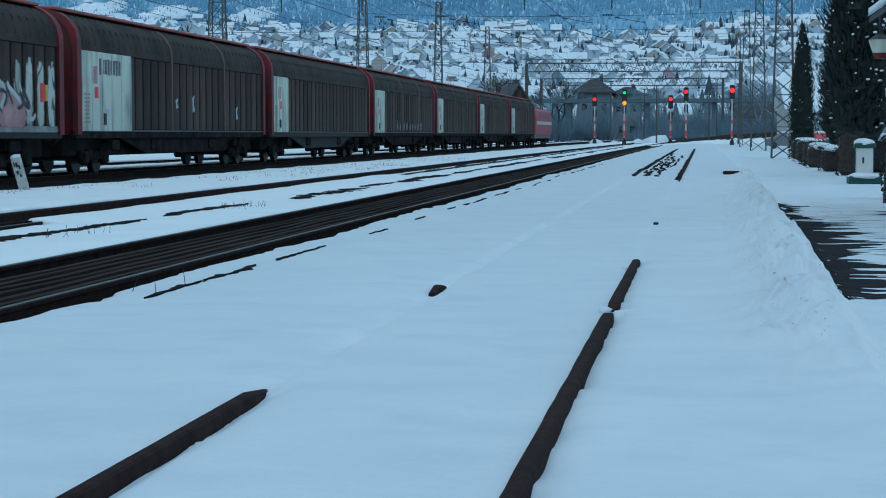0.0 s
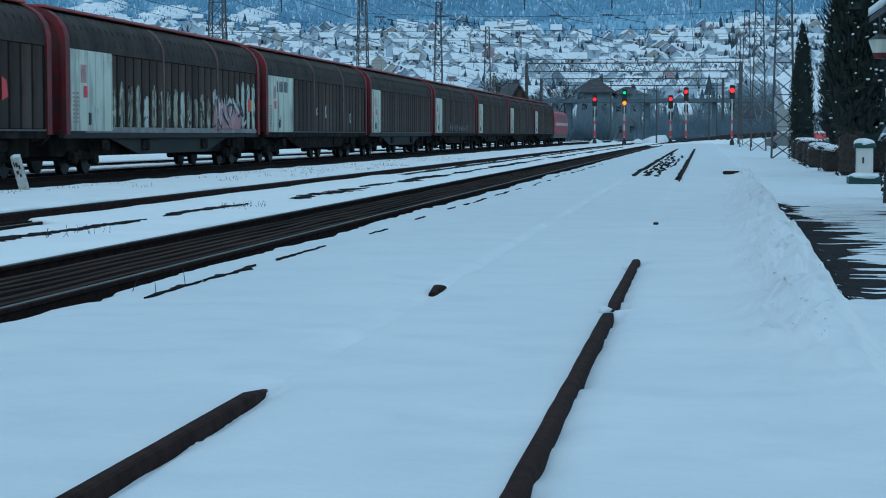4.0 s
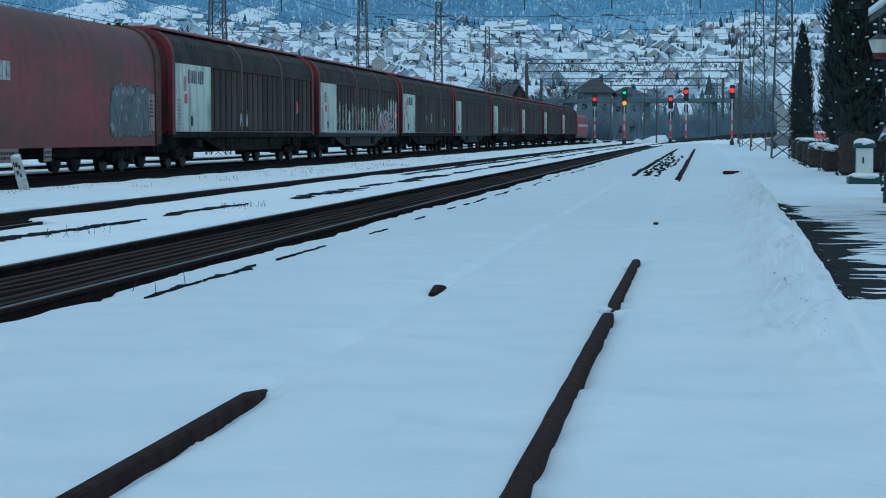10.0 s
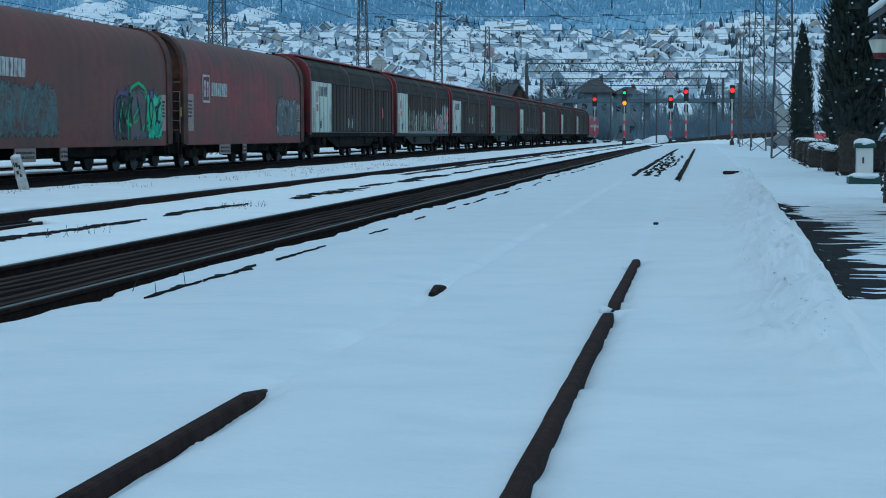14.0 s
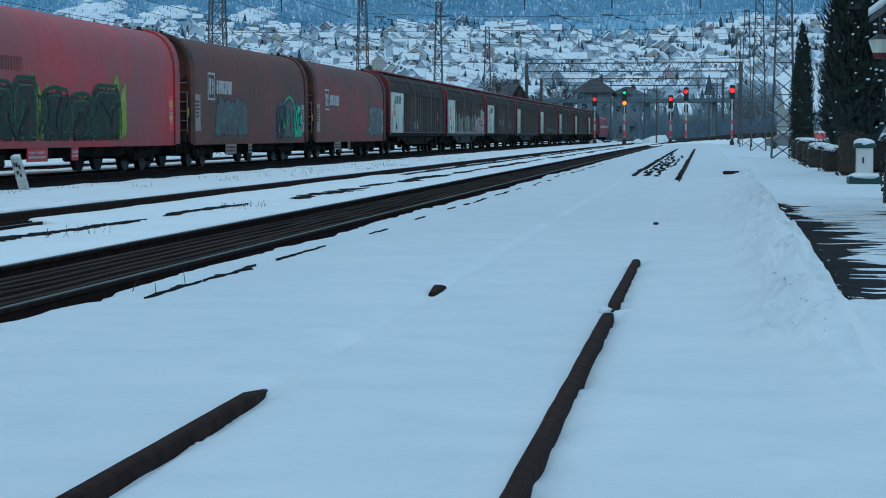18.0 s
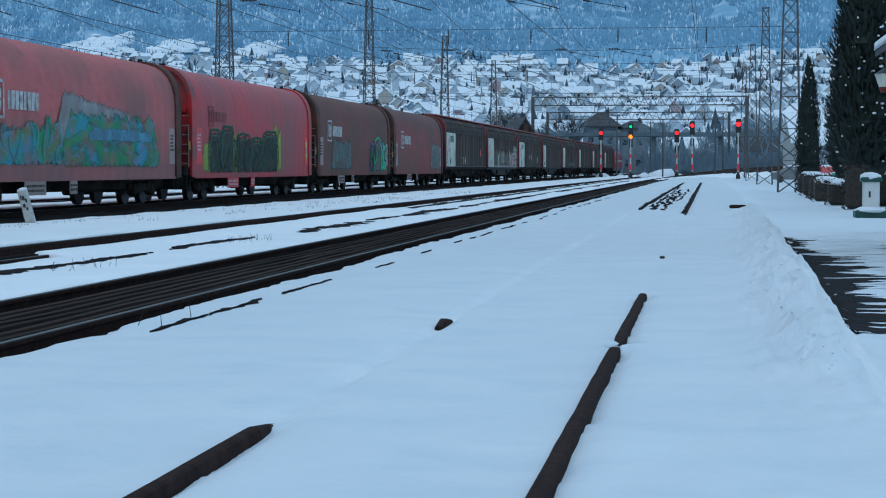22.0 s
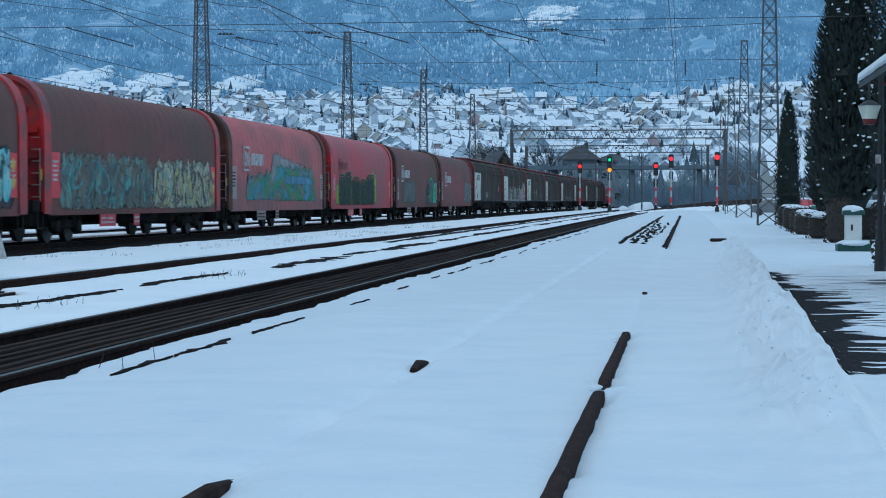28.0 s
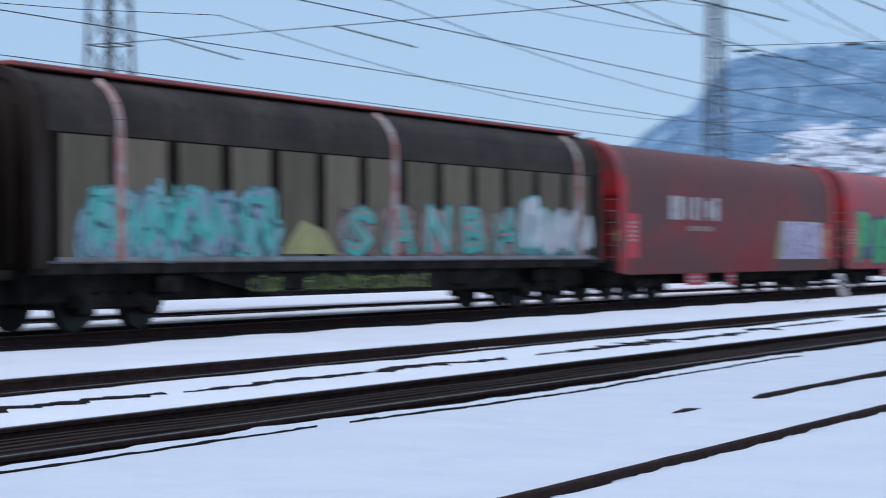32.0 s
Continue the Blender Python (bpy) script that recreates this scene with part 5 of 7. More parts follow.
# the houses farthest up, too small to tell apart
gw, gr = Geo(), Geo()
for i in range(1000):
    r, b = 620 + 540 * rr.random() ** 0.8, rr.uniform(-8, 24)
    x, y = polar(b, r)
    z = slope_z(b, r)
    w, d, h, rh = rr.uniform(4, 7.5), rr.uniform(4, 6.5), rr.uniform(2.8, 5.0), rr.uniform(1.7, 3.1)
    q = pose(x, y, z - 0.5, 0, 0, b + rr.choice((90, 90, 70, 115, 0, 25)) + rr.uniform(-12, 12))
    gw.box(0, 0, h / 2, w, d, h, m=q)
    o = len(gr.v)
    for px, py, pz in ((-w / 2 - .5, -d / 2 - .5, h - .3), (w / 2 + .5, -d / 2 - .5, h - .3), (w / 2 + .5, d / 2 + .5, h - .3), (-w / 2 - .5, d / 2 + .5, h - .3), (-w / 2 - .5, 0, h + rh), (w / 2 + .5, 0, h + rh)):
        gr.v.append(tuple(q @ Vector((px, py, pz))))
    gr.f += [(o, o + 1, o + 5, o + 4), (o + 2, o + 3, o + 4, o + 5)]
    o = len(gw.v)
    for px in (-w / 2, w / 2):
        gw.v += [tuple(q @ Vector(c)) for c in ((px, -d / 2, h), (px, d / 2, h), (px, 0, h + rh - 0.3))]
    gw.f += [(o, o + 2, o + 1), (o + 3, o + 4, o + 5)]
tagged(part("far_houses", gw, PLASTERS[5], None), "small pale houses high on the snowy slope", "houses", "", "stuff")
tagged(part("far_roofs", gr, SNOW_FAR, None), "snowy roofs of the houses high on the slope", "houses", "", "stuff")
# bare garden trees and conifers in the town
g, gd = Geo(), Geo()
for i in range(1700):
    r, b = (410 + 800 * rr.random(), rr.uniform(-8, 28)) if i < 1300 else (900 + 260 * rr.random(), rr.uniform(-8, 2))
    x, y = polar(b, r)
    z = slope_z(b, r)
    h = rr.uniform(3, 8)
    if i % 3:
        g.tube((x, y, z - 0.5), (x, y, z + h * 0.5), 0.18, 4, 0.1, False)
        for q in range(9):
            a = rr.uniform(0, 6.3)
            z1 = z + h * rr.uniform(0.25, 0.55)
            e = (x + math.cos(a) * h * rr.uniform(.15, .35), y + math.sin(a) * h * .3, z + h * rr.uniform(0.7, 1.0))
            g.tube((x, y, z1), e, 0.09, 3, 0.04, False)
    else:
        gd.tube((x, y, z), (x, y, z + h), h * 0.25, 7, 0.05, False)
tagged(part("garden_trees", g, TWIG, None), "bare garden trees between the houses", "trees", "", "stuff")
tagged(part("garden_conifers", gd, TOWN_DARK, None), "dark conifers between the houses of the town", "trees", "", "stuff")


def bare_tree(x, y, h, seed, label, spread=0.5, depth=6, m_crown=TWIG):
    t = thing("bare_tree", label, "tree", pose(x, y, -0.2))
    q = random.Random(seed)
    tr, br = Geo(), Geo()

    def grow(p, d, ln, r, lv):
        e = p + d * ln
        (tr if lv < 1 else br).tube(p, e, r, 5 if lv < 3 else 3, r * 0.68, False)
        if lv >= depth:
            return
        for _ in range(3 if lv < 4 else 2):
            nd = (d + Vector((q.uniform(-1, 1), q.uniform(-1, 1), q.uniform(-0.25, 0.6))) * spread * 1.25).normalized()
            grow(e, nd, ln * q.uniform(0.66, 0.88), max(0.035, r * 0.62), lv + 1)
    grow(Vector((0, 0, 0)), Vector((0, 0, 1)), h * 0.24, h * 0.026, 0)
    part("trunk", tr, BARK, t)
    part("crown", br, m_crown, t, "bare spreading branches")
    return t


bare_tree(-33.6, 285, 13.5, 2, "wide bare tree behind the freight train", 0.95, 7)
bare_tree(-29.0, 292, 11, 6, "bare tree beside the yard", 0.7)
bare_tree(-26.5, 345, 13, 9, "bare tree at the far end of the yard", 0.6)
for i, (x, y, h) in enumerate(((-11, 350, 11), (-8, 356, 12), (-2, 352, 11), (4, 349, 12), (10, 345, 13), (13, 300, 11), (11, 262, 10), (18, 280, 12), (-9.5, 372, 12), (7, 362, 13), (-29, 398, 13), (-21.5, 399, 11), (-14, 397, 13), (15, 240, 9), (-26, 352, 12))):
    bare_tree(x, y, h, 20 + i, "bare grey tree in the belt behind the yard", 0.6, 5, SCRUB)
# a conifer and dark house behind the train
needle_tree("conifer", -49, 270, 11.5, 3.2, "broad dark conifer behind the train", 31, 0.6, 1500)
hs = house_proto(77, 4.4, 8, 5.0, 3.2, WALL_DARK, True, False)
tagged(hs, "dark house with a steep brown roof beside the yard", "house")
hs.matrix_world = pose(-27.0, 262, -0.2, 0, 0, 20)
for i, (x, y, w, d, h, rh, c, yw, sn) in enumerate(((-23.6, 406, 7.6, 7, 10.6, 2.9, 1, 3, False), (-36, 330, 14, 9, 6, 3, 0, 15, True), (14, 370, 16, 10, 5, 4, 4, -10, False), (24, 330, 12, 9, 5, 3, 3, 0, True), (-16.4, 408, 5.6, 7, 10.2, 1.7, 1, -4, False), (-48, 360, 12, 9, 6, 3, 3, 0, True), (13.5, 215, 9, 12, 4.5, 3, 0, 4, True), (16, 190, 9, 10, 4, 3, 1, 0, True))):
    hh = house_proto(80 + i, w, d, h, rh, PLASTERS[c], i % 2 == 1, sn, i in (0, 4))
    tagged(hh, ("tall blue-grey house with a low dark roof", "pale house under snow near the yard", "blue-grey house with a dark roof at the end of the yard", "ochre house near the yard", "blue-grey house behind the signals", "ochre house behind the train", "cream house beside the platform end", "grey house beside the street")[i], "house")
    hh.matrix_world = pose(x, y, -0.3, 0, 0, yw)
# a road bridge crossing the far end of the yard
# the concrete's blue-grey has distance haze mixed into it
BRIDGE = mat("grey_bridge_concrete", (0.13, 0.175, 0.21), 0.9, 0.25, 0.6, 0.2)
br = thing("road_bridge", "long grey road bridge crossing beyond the signals", "bridge", pose(-10, 335, 0))
g = Geo()
g.box(0, 0, 7.2, 62, 6, 0.7)
part("deck", g, BRIDGE, br)
for x in (-28, -14, 0, 12, 26):
    g = Geo()
    g.box(x, 0, 3.3, 0.9, 4, 7.2)
    part("pier", g, BRIDGE, br)
# scrub along the far end
g, gn = Geo(), Geo()
for i in range(2300):
    x, y = rr.uniform(-60, 36), rr.uniform(338, 396)
    h = rr.uniform(1.5, 6.0) * (0.7 + 0.6 * nz(x * 0.15, 3))
    if i % 4 == 0:
        y, h = rr.uniform(392, 404), rr.uniform(6, 12) * (0.8 + 0.5 * nz(x * 0.12, 5))
    if abs(x - TRAIN_X - bend(y)) < 3:
        continue
    for q in range(9):
        a, b = rr.uniform(-1, 1), rr.uniform(0.05, 0.45)
        p = (x + a * b * h * 0.4, y, h * b)
        g.tube((x, y, -0.3), p, 0.07, 3, 0.05, False)
        g.tube(p, (x + a * h * rr.uniform(0.3, 0.6), y + rr.uniform(-1, 1), h * rr.uniform(0.6, 1.0)), 0.06, 3, 0.02, False)
for i in range(2600):
    x, y = rr.uniform(-62, 40), rr.uniform(292, 331)
    h = rr.uniform(1.5, 6.5) * (0.75 + 0.6 * nz(x * 0.12, 7))
    if abs(x + 7) < 9 and y < 312:
        h *= 0.45
    if -23 < x < -11.5:
        y += 52
    if abs(x - TRAIN_X - bend(y)) < 3:
        continue
    for q in range(8):
        a, b = rr.uniform(-1, 1), rr.uniform(0.05, 0.45)
        p = (x + a * b * h * 0.3, y, h * b)
        gn.tube((x, y, -0.3), p, 0.07, 3, 0.05, False)
        gn.tube(p, (x + a * h * rr.uniform(0.15, 0.45), y + rr.uniform(-1, 1), h * rr.uniform(0.6, 1.0)), 0.055, 3, 0.02, False)
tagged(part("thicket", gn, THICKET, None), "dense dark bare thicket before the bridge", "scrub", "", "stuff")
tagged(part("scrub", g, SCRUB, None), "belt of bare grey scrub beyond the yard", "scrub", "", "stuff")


# ---- the freight train ----
LEN_S, LEN_T, LEN_L = 23.26, 20.07, 20.3


def bogie(parent, y):
    g = Geo()
    for s in (-1, 1):
        g.box(s * 1.02, y, 0.55, 0.14, 2.5, 0.26, 0.04)
        for a in (-0.9, 0.9):
            g.box(s * 1.04, y + a, 0.48, 0.24, 0.42, 0.36, 0.05)
            g.box(s * 1.06, y + a * 0.55, 0.62, 0.16, 0.2, 0.22, 0.03)
    g.box(0, y, 0.6, 2.1, 0.4, 0.24, 0.04)
    b = part("bogie", g, UNDER, parent, "black two-axle bogie")
    for a in (-0.9, 0.9):
        w = Geo()
        for s in (-1, 1):
            w.tube((s * 0.68, y + a, 0.48), (s * 0.82, y + a, 0.48), 0.46, 18)
            w.tube((s * 0.66, y + a, 0.48), (s * 0.69, y + a, 0.48), 0.49, 18)
        w.tube((-0.7, y + a, 0.48), (0.7, y + a, 0.48), 0.08, 8)
        part("wheelset", w, WHEEL, b)
    return b


def buffers(parent, ln):
    for e in (-1, 1):
        for s in (-0.875, 0.875):
            g = Geo()
            y = e * (ln / 2 - 0.62)
            g.tube((s, y, 1.05), (s, e * (ln / 2 - 0.04), 1.05), 0.09, 8)
            g.tube((s, e * (ln / 2 - 0.05), 1.05), (s, e * (ln / 2 - 0.01), 1.05), 0.22, 14)
            part("buffer", g, UNDER, parent)
    g = Geo()
    for e in (-1, 1):
        g.box(0, e * (ln / 2 - 0.3), 0.98, 0.12, 0.6, 0.2)
    part("coupling", g, UNDER, parent)


def bars(parent, x, y, z, w, h, rows_n, m, seed, name="lettering_bar", big=False):
    """Writing that cannot be read, as plain bars."""
    q = random.Random(seed)
    g = Geo()
    for r in range(rows_n):
        zz = z + h * (0.5 - (r + 0.5) / rows_n)
        yy = y - w / 2
        while yy < y + w / 2 - 0.03:
            ww = q.uniform(0.05, 0.16) * (3 if big else 1)
            ww = min(ww, y + w / 2 - yy)
            g.box(x, yy + ww / 2, zz, 0.006, ww, h / rows_n * 0.55)
            yy += ww + 0.05
    return tagged(part(name, g, m, parent), kind="stuff")


def letter_shape(g, x, y0, w, z0, h, q, fat=1.0):
    """One bulging sprayed letter form: thick round-ended strokes between the corners of a box."""
    cols = [y0 + w * (0.2 + 0.3 * k) for k in range(3)]
    rws = [z0 + h * (0.12 + 0.38 * k) for k in range(3)]
    node = [(cols[k % 3] + w * q.uniform(-0.1, 0.1), rws[k // 3] + h * q.uniform(-0.06, 0.06)) for k in range(9)]
    plan = q.choice((((0, 6), (6, 8), (3, 5)), ((0, 6), (6, 5), (5, 0)), ((0, 7), (7, 2), (3, 5)), ((0, 6), (6, 2), (2, 8)), ((2, 0), (0, 3), (3, 5), (5, 8), (8, 6)), ((0, 6), (0, 2), (2, 8)), ((6, 0), (0, 2)), ((0, 8), (6, 2))))
    for i, (a, b) in enumerate(plan):
        (ay, az), (by, bz) = node[a], node[b]
        t = fat * min(w, h) * q.uniform(0.15, 0.22)
        ang = math.atan2(bz - az, by - ay)
        poly = [(ay + t * math.cos(ang + r), az + t * math.sin(ang + r)) for r in (1.57, 2.3, 3.14, 3.98, 4.71)]
        t *= q.uniform(0.75, 1.3)
        poly += [(by + t * math.cos(ang + r), bz + t * math.sin(ang + r)) for r in (-1.57, -0.8, 0, 0.8, 1.57)]
        g.fan([(x, yy, min(max(zz, z0 - 0.02), z0 + h * 1.1)) for yy, zz in poly], 0.004 + 0.0004 * i)


def bulge(y, w, z0, h, q, grow=0.0, spiky=0.0):
    """The outline of one swollen sprayed form standing on the lower edge."""
    ph = [q.uniform(0, 6.28) for _ in range(4)]
    lean = q.uniform(-0.12, 0.12) * h
    pts, n = [], 26
    for k in range(n):
        t = 6.2832 * k / n
        r = 1 + 0.10 * math.sin(2 * t + ph[0]) + 0.09 * math.sin(3 * t + ph[1]) + 0.06 * math.sin(5 * t + ph[2])
        if spiky and math.sin(t) > 0.1:
            r += spiky * (1 if k % 2 else -0.6)
        c, sn = math.cos(t), math.sin(t)
        yy = y + (w / 2 * r + grow) * math.copysign(abs(c) ** 0.7, c) + lean * sn * 0.5
        zz = z0 + h / 2 + (h / 2 * r + grow) * math.copysign(abs(sn) ** 0.7, sn)
        pts.append((yy, max(zz, z0 - 0.02)))
    return pts


def ribbon(g, x, pts, w, depth=0.003):
    """A sprayed line of even width, tapering at its ends."""
    rows = []
    for k, (y, z) in enumerate(pts):
        a, b = pts[max(0, k - 1)], pts[min(len(pts) - 1, k + 1)]
        d = math.hypot(b[0] - a[0], b[1] - a[1]) or 1
        hw = w * (0.5 if k in (0, len(pts) - 1) else 1) / 2
        ny, nn = -(b[1] - a[1]) / d * hw, (b[0] - a[0]) / d * hw
        rows.append([(x, y - ny, z - nn), (x + depth, y, z), (x, y + ny, z + nn)])
    g.quad_strip(rows)


def paint_field(parent, x, y0, y1, z0, z1, paint, seed, label, spiky=0.15, rise=0.0):
    """One sprayed field with a ragged outline, in layered paint."""
    n = int((y1 - y0) / 0.09)
    top, low = [], []
    for k in range(n + 1):
        t = k / n
        e = min(1, t * 9 + 0.25, (1 - t) * 9 + 0.25)
        yy = y0 + (y1 - y0) * t
        hh = (z1 - z0) * (1 + rise * (t - 0.5)) * e
        jag = 0.55 * nz(yy * 1.6, seed) + 0.5 * nz(yy * 4.2, seed + 5) + 0.25 * nz(yy * 11, seed + 8)
        top.append((x, yy, z0 + max(0.03, hh * (1 + spiky * jag))))
        low.append((x, yy + 0.2 * (1 - e) * (1 if t < 0.5 else -1), z0 - 0.02))
    g, bare = Geo(), []
    levels = ((0.0, 0.55), (0.14, 0.12), (0.5, 0.0), (0.78, 0.12), (0.92, 0.4), (1.0, 0.8))
    rows = []
    for f, w in levels:
        row = []
        for k in range(n + 1):
            t = k / n
            row.append((x + 0.003 * (0 < f < 1), low[k][1] + (top[k][1] - low[k][1]) * f, low[k][2] + (top[k][2] - low[k][2]) * f))
            bare.append(min(1.0, w + 0.7 * max(0, 1 - min(t, 1 - t) * (y1 - y0) / 0.22)))
        rows.append(row)
    g.quad_strip(rows, flip=True)
    ob = part("sprayed_field", g, SPRAY[paint], parent, label)
    ob.data.attributes.new("bare", "FLOAT", "POINT").data.foreach_set("value", bare)
    return ob


def graffiti(parent, x, y0, y1, z0, z1, fills, back, seed, count, label, edge="slate", line=None, spiky=0.1, fat=0.9):
    """Swollen sprayed forms with drawn lines, over a ragged cloud of another colour."""
    q = random.Random(seed)
    h = z1 - z0
    if back:
        n = int((y1 - y0) / 0.16)
        top, low = [], []
        for k in range(n + 1):
            t = k / n
            e = min(1, t * 7, (1 - t) * 7) ** 0.5
            yy = y0 - 0.15 + (y1 - y0 + 0.3) * t
            top.append((x, yy, z0 + max(0.02, h * e * (1.0 + 0.10 * nz(t * 9, seed) + spiky * 0.8 * (nz(k * 0.9, seed + 5))))))
            low.append((x, yy, z0 - 0.02))
        g = Geo()
        g.quad_strip([low, [(x + 0.003, b, (c + z0) / 2) for _, b, c in top], top], flip=True)
        part("sprayed_background", g, SPRAY[back], parent)
    w = (y1 - y0) / count
    for c in range(count):
        g, o, ln = Geo(), Geo(), Geo()
        yc = y0 + (c + 0.5) * w + q.uniform(-0.1, 0.1) * w
        ww, hh = w * q.uniform(0.75, 1.05) * fat, h * q.uniform(0.78, 1.0)
        st = q.getstate()
        o.fan([(x + 0.003 + c * 0.0003, a, b) for a, b in bulge(yc, ww, z0, hh, q, 0.05, spiky)], 0.004)
        q.setstate(st)
        g.fan([(x + 0.009 + c * 0.0003, a, b) for a, b in bulge(yc, ww, z0, hh, q, 0.0, spiky)], 0.004)
        for k in range(3):
            ya, za = yc + ww * q.uniform(-0.45, 0.45), z0 + hh * q.uniform(0.02, 0.5)
            yb, zb = yc + ww * q.uniform(-0.4, 0.4), z0 + hh * q.uniform(0.5, 0.98)
            bow = q.uniform(-0.3, 0.3) * ww
            ribbon(ln, x + 0.0145 + c * 0.0003, [(ya + (yb - ya) * t + bow * math.sin(3.14 * t), za + (zb - za) * t) for t in (0, 0.2, 0.4, 0.6, 0.8, 1)], q.uniform(0.03, 0.08))
        letter_shape(ln, x + 0.0145 + c * 0.0003, yc - ww / 2, ww, z0 + 0.05 * hh, hh * 0.9, q, 0.42)
        part("sprayed_edge", o, SPRAY[edge], parent)
        part("sprayed_form", g, SPRAY[fills[c % len(fills)]], parent, label if c == 0 else "")
        part("sprayed_line", ln, SPRAY[line or fills[(c + 1) % len(fills)]], parent)


GLYPH = {
    "P": (((.12, 0), (.2, 1), (.72, .96), (.86, .72), (.7, .48), (.25, .42)),),
    "E": (((.88, .95), (.25, .9), (.2, .05), (.92, .1)), ((.22, .5), (.75, .55))),
    "J": (((.25, .93), (.92, 1)), ((.66, .96), (.62, .2), (.36, .02), (.06, .2))),
    "L": (((.3, 1), (.2, .06), (.96, .12)),),
    "S": (((.9, .85), (.5, 1), (.15, .8), (.5, .52), (.85, .28), (.5, 0), (.08, .15)),),
    "A": (((.05, 0), (.42, 1), (.6, 1), (.95, 0)), ((.22, .35), (.8, .35))),
    "N": (((.1, 0), (.15, 1), (.85, 0), (.9, 1)),),
    "B": (((.15, 0), (.15, 1), (.7, .95), (.75, .7), (.2, .52), (.8, .4), (.8, .1), (.15, 0)),),
    "M": (((.05, 0), (.15, 1), (.5, .35), (.85, 1), (.95, 0)),),
    "hook": (((.1, .1), (.2, .9), (.8, 1), (.75, .1)), ((.75, .1), (.95, .3))),
    "cup": (((.1, .9), (.2, .15), (.6, 0), (.75, .8), (.95, .1)),),
    "zig": (((.1, .95), (.25, .1), (.5, .7), (.7, 0), (.95, .9)),),
}


def stroke(g, x, pts, r, lift=0.0):
    """One sprayed stroke: round-ended pieces laid over each other."""
    for i, ((ay, az), (by, bz)) in enumerate(zip(pts, pts[1:])):
        ang = math.atan2(bz - az, by - ay)
        poly = [(ay + r * math.cos(ang + q), az + r * math.sin(ang + q)) for q in (1.57, 2.1, 2.6, 3.14, 3.67, 4.19, 4.71)]
        poly += [(by + r * math.cos(ang + q), bz + r * math.sin(ang + q)) for q in (-1.57, -1.05, -0.52, 0, 0.52, 1.05, 1.57)]
        g.fan([(x, yy, zz) for yy, zz in poly], 0.002 + 0.0004 * i + lift)


def sprayed_word(parent, x, word, y0, width, z0, height, m, outline, label, fat=0.15, edge=0.07, seed=1, shine=None):
    """Graffiti letters in fat strokes with a darker edge, each letter a little out of line."""
    q = random.Random(seed)
    step = width / len(word)
    for k, ch in enumerate(word):
        w, h = step * q.uniform(1.0, 1.12), height * q.uniform(0.94, 1.05)
        ya, za, lean = y0 + k * step, z0 + height * q.uniform(-0.04, 0.06), q.uniform(-0.08, 0.12) * step
        r = fat * min(w, h)
        go, gf, gs = Geo(), Geo(), Geo()
        for line in GLYPH[ch]:
            pts = [(ya + r + u * (w - 2 * r) + lean * v, za + r + v * (h - 2 * r)) for u, v in line]
            stroke(go, x + 0.0008 * k, pts, r + edge)
            stroke(gf, x + 0.008 + 0.0008 * k, pts, r)
            if shine:
                stroke(gs, x + 0.0145 + 0.0008 * k, [(yy - r * 0.35, zz + r * 0.3) for yy, zz in pts], r * 0.22)
        part("sprayed_edge", go, outline, parent)
        part("sprayed_letter", gf, m, parent, label if k == 0 else "")
        if shine:
            part("sprayed_shine", gs, shine, parent)


def scrawl(parent, x, y0, y1, z0, z1, m, seed, count, r, label):
    """Thin looping spray lines crossing one another."""
    q = random.Random(seed)
    for k in range(count):
        ya = y0 + (y1 - y0) * (k + q.uniform(0.1, 0.9)) / count
        w, h = (y1 - y0) / count * q.uniform(0.5, 1.1), (z1 - z0) * q.uniform(0.5, 1.0)
        zb, ph, kk = z0 + (z1 - z0 - h) * q.random(), q.uniform(0, 6.3), q.choice((2.6, 3.4, 4.4))
        pts = []
        for i in range(15):
            t = i / 14
            pts.append((ya + w * (0.5 * math.sin(kk * t * 1.5 + ph) + 0.3 * t), zb + h * (0.5 + 0.5 * math.sin(kk * t + ph * 2))))
        g = Geo()
        ribbon(g, x + 0.0006 * k, pts, r * 2 * q.uniform(0.6, 1.2))
        part("sprayed_line", g, m, parent, label if k == 0 else "")


def mound(parent, x, y0, y1, z0, z1, m, rim, seed, label):
    """One swollen dark letter: a filled mound with a drawn rim and loops inside."""
    paint_field(parent, x, y0, y1, z0, z1, m, seed, label, 0.12)
    for grow, mt, r in ((0.04, rim, 0.05), (-0.16, "moss", 0.026)):
        g = Geo()
        pts = []
        for i in range(15):
            a = math.pi * (1 - i / 14)
            ca, sa = math.cos(a), math.sin(a)
            yy = (y0 + y1) / 2 + ((y1 - y0) / 2 + grow) * math.copysign(abs(ca) ** 0.45, ca)
            pts.append((yy, z0 + (z1 - z0 + grow) * abs(sa) ** 0.5 * (1 + 0.1 * nz(i * 0.5, seed))))
        ribbon(g, x + 0.007, pts, r * 2)
        part("sprayed_line", g, SPRAY[mt], parent)


def arch(hw, z0, z1, z2, n=10):
    """Half-round cross-section: upright sides, then a full curve over the top."""
    pts = [(hw, z0), (hw, z0 + (z1 - z0) * 0.5), (hw, z1)]
    for k in range(1, n):
        a = math.pi * k / n
        c, s = math.cos(a), math.sin(a)
        pts.append((hw * math.copysign(abs(c) ** 0.72, c), z1 + (z2 - z1) * s ** 0.8))
    return pts + [(-hw, z1), (-hw, z0 + (z1 - z0) * 0.5), (-hw, z0)]


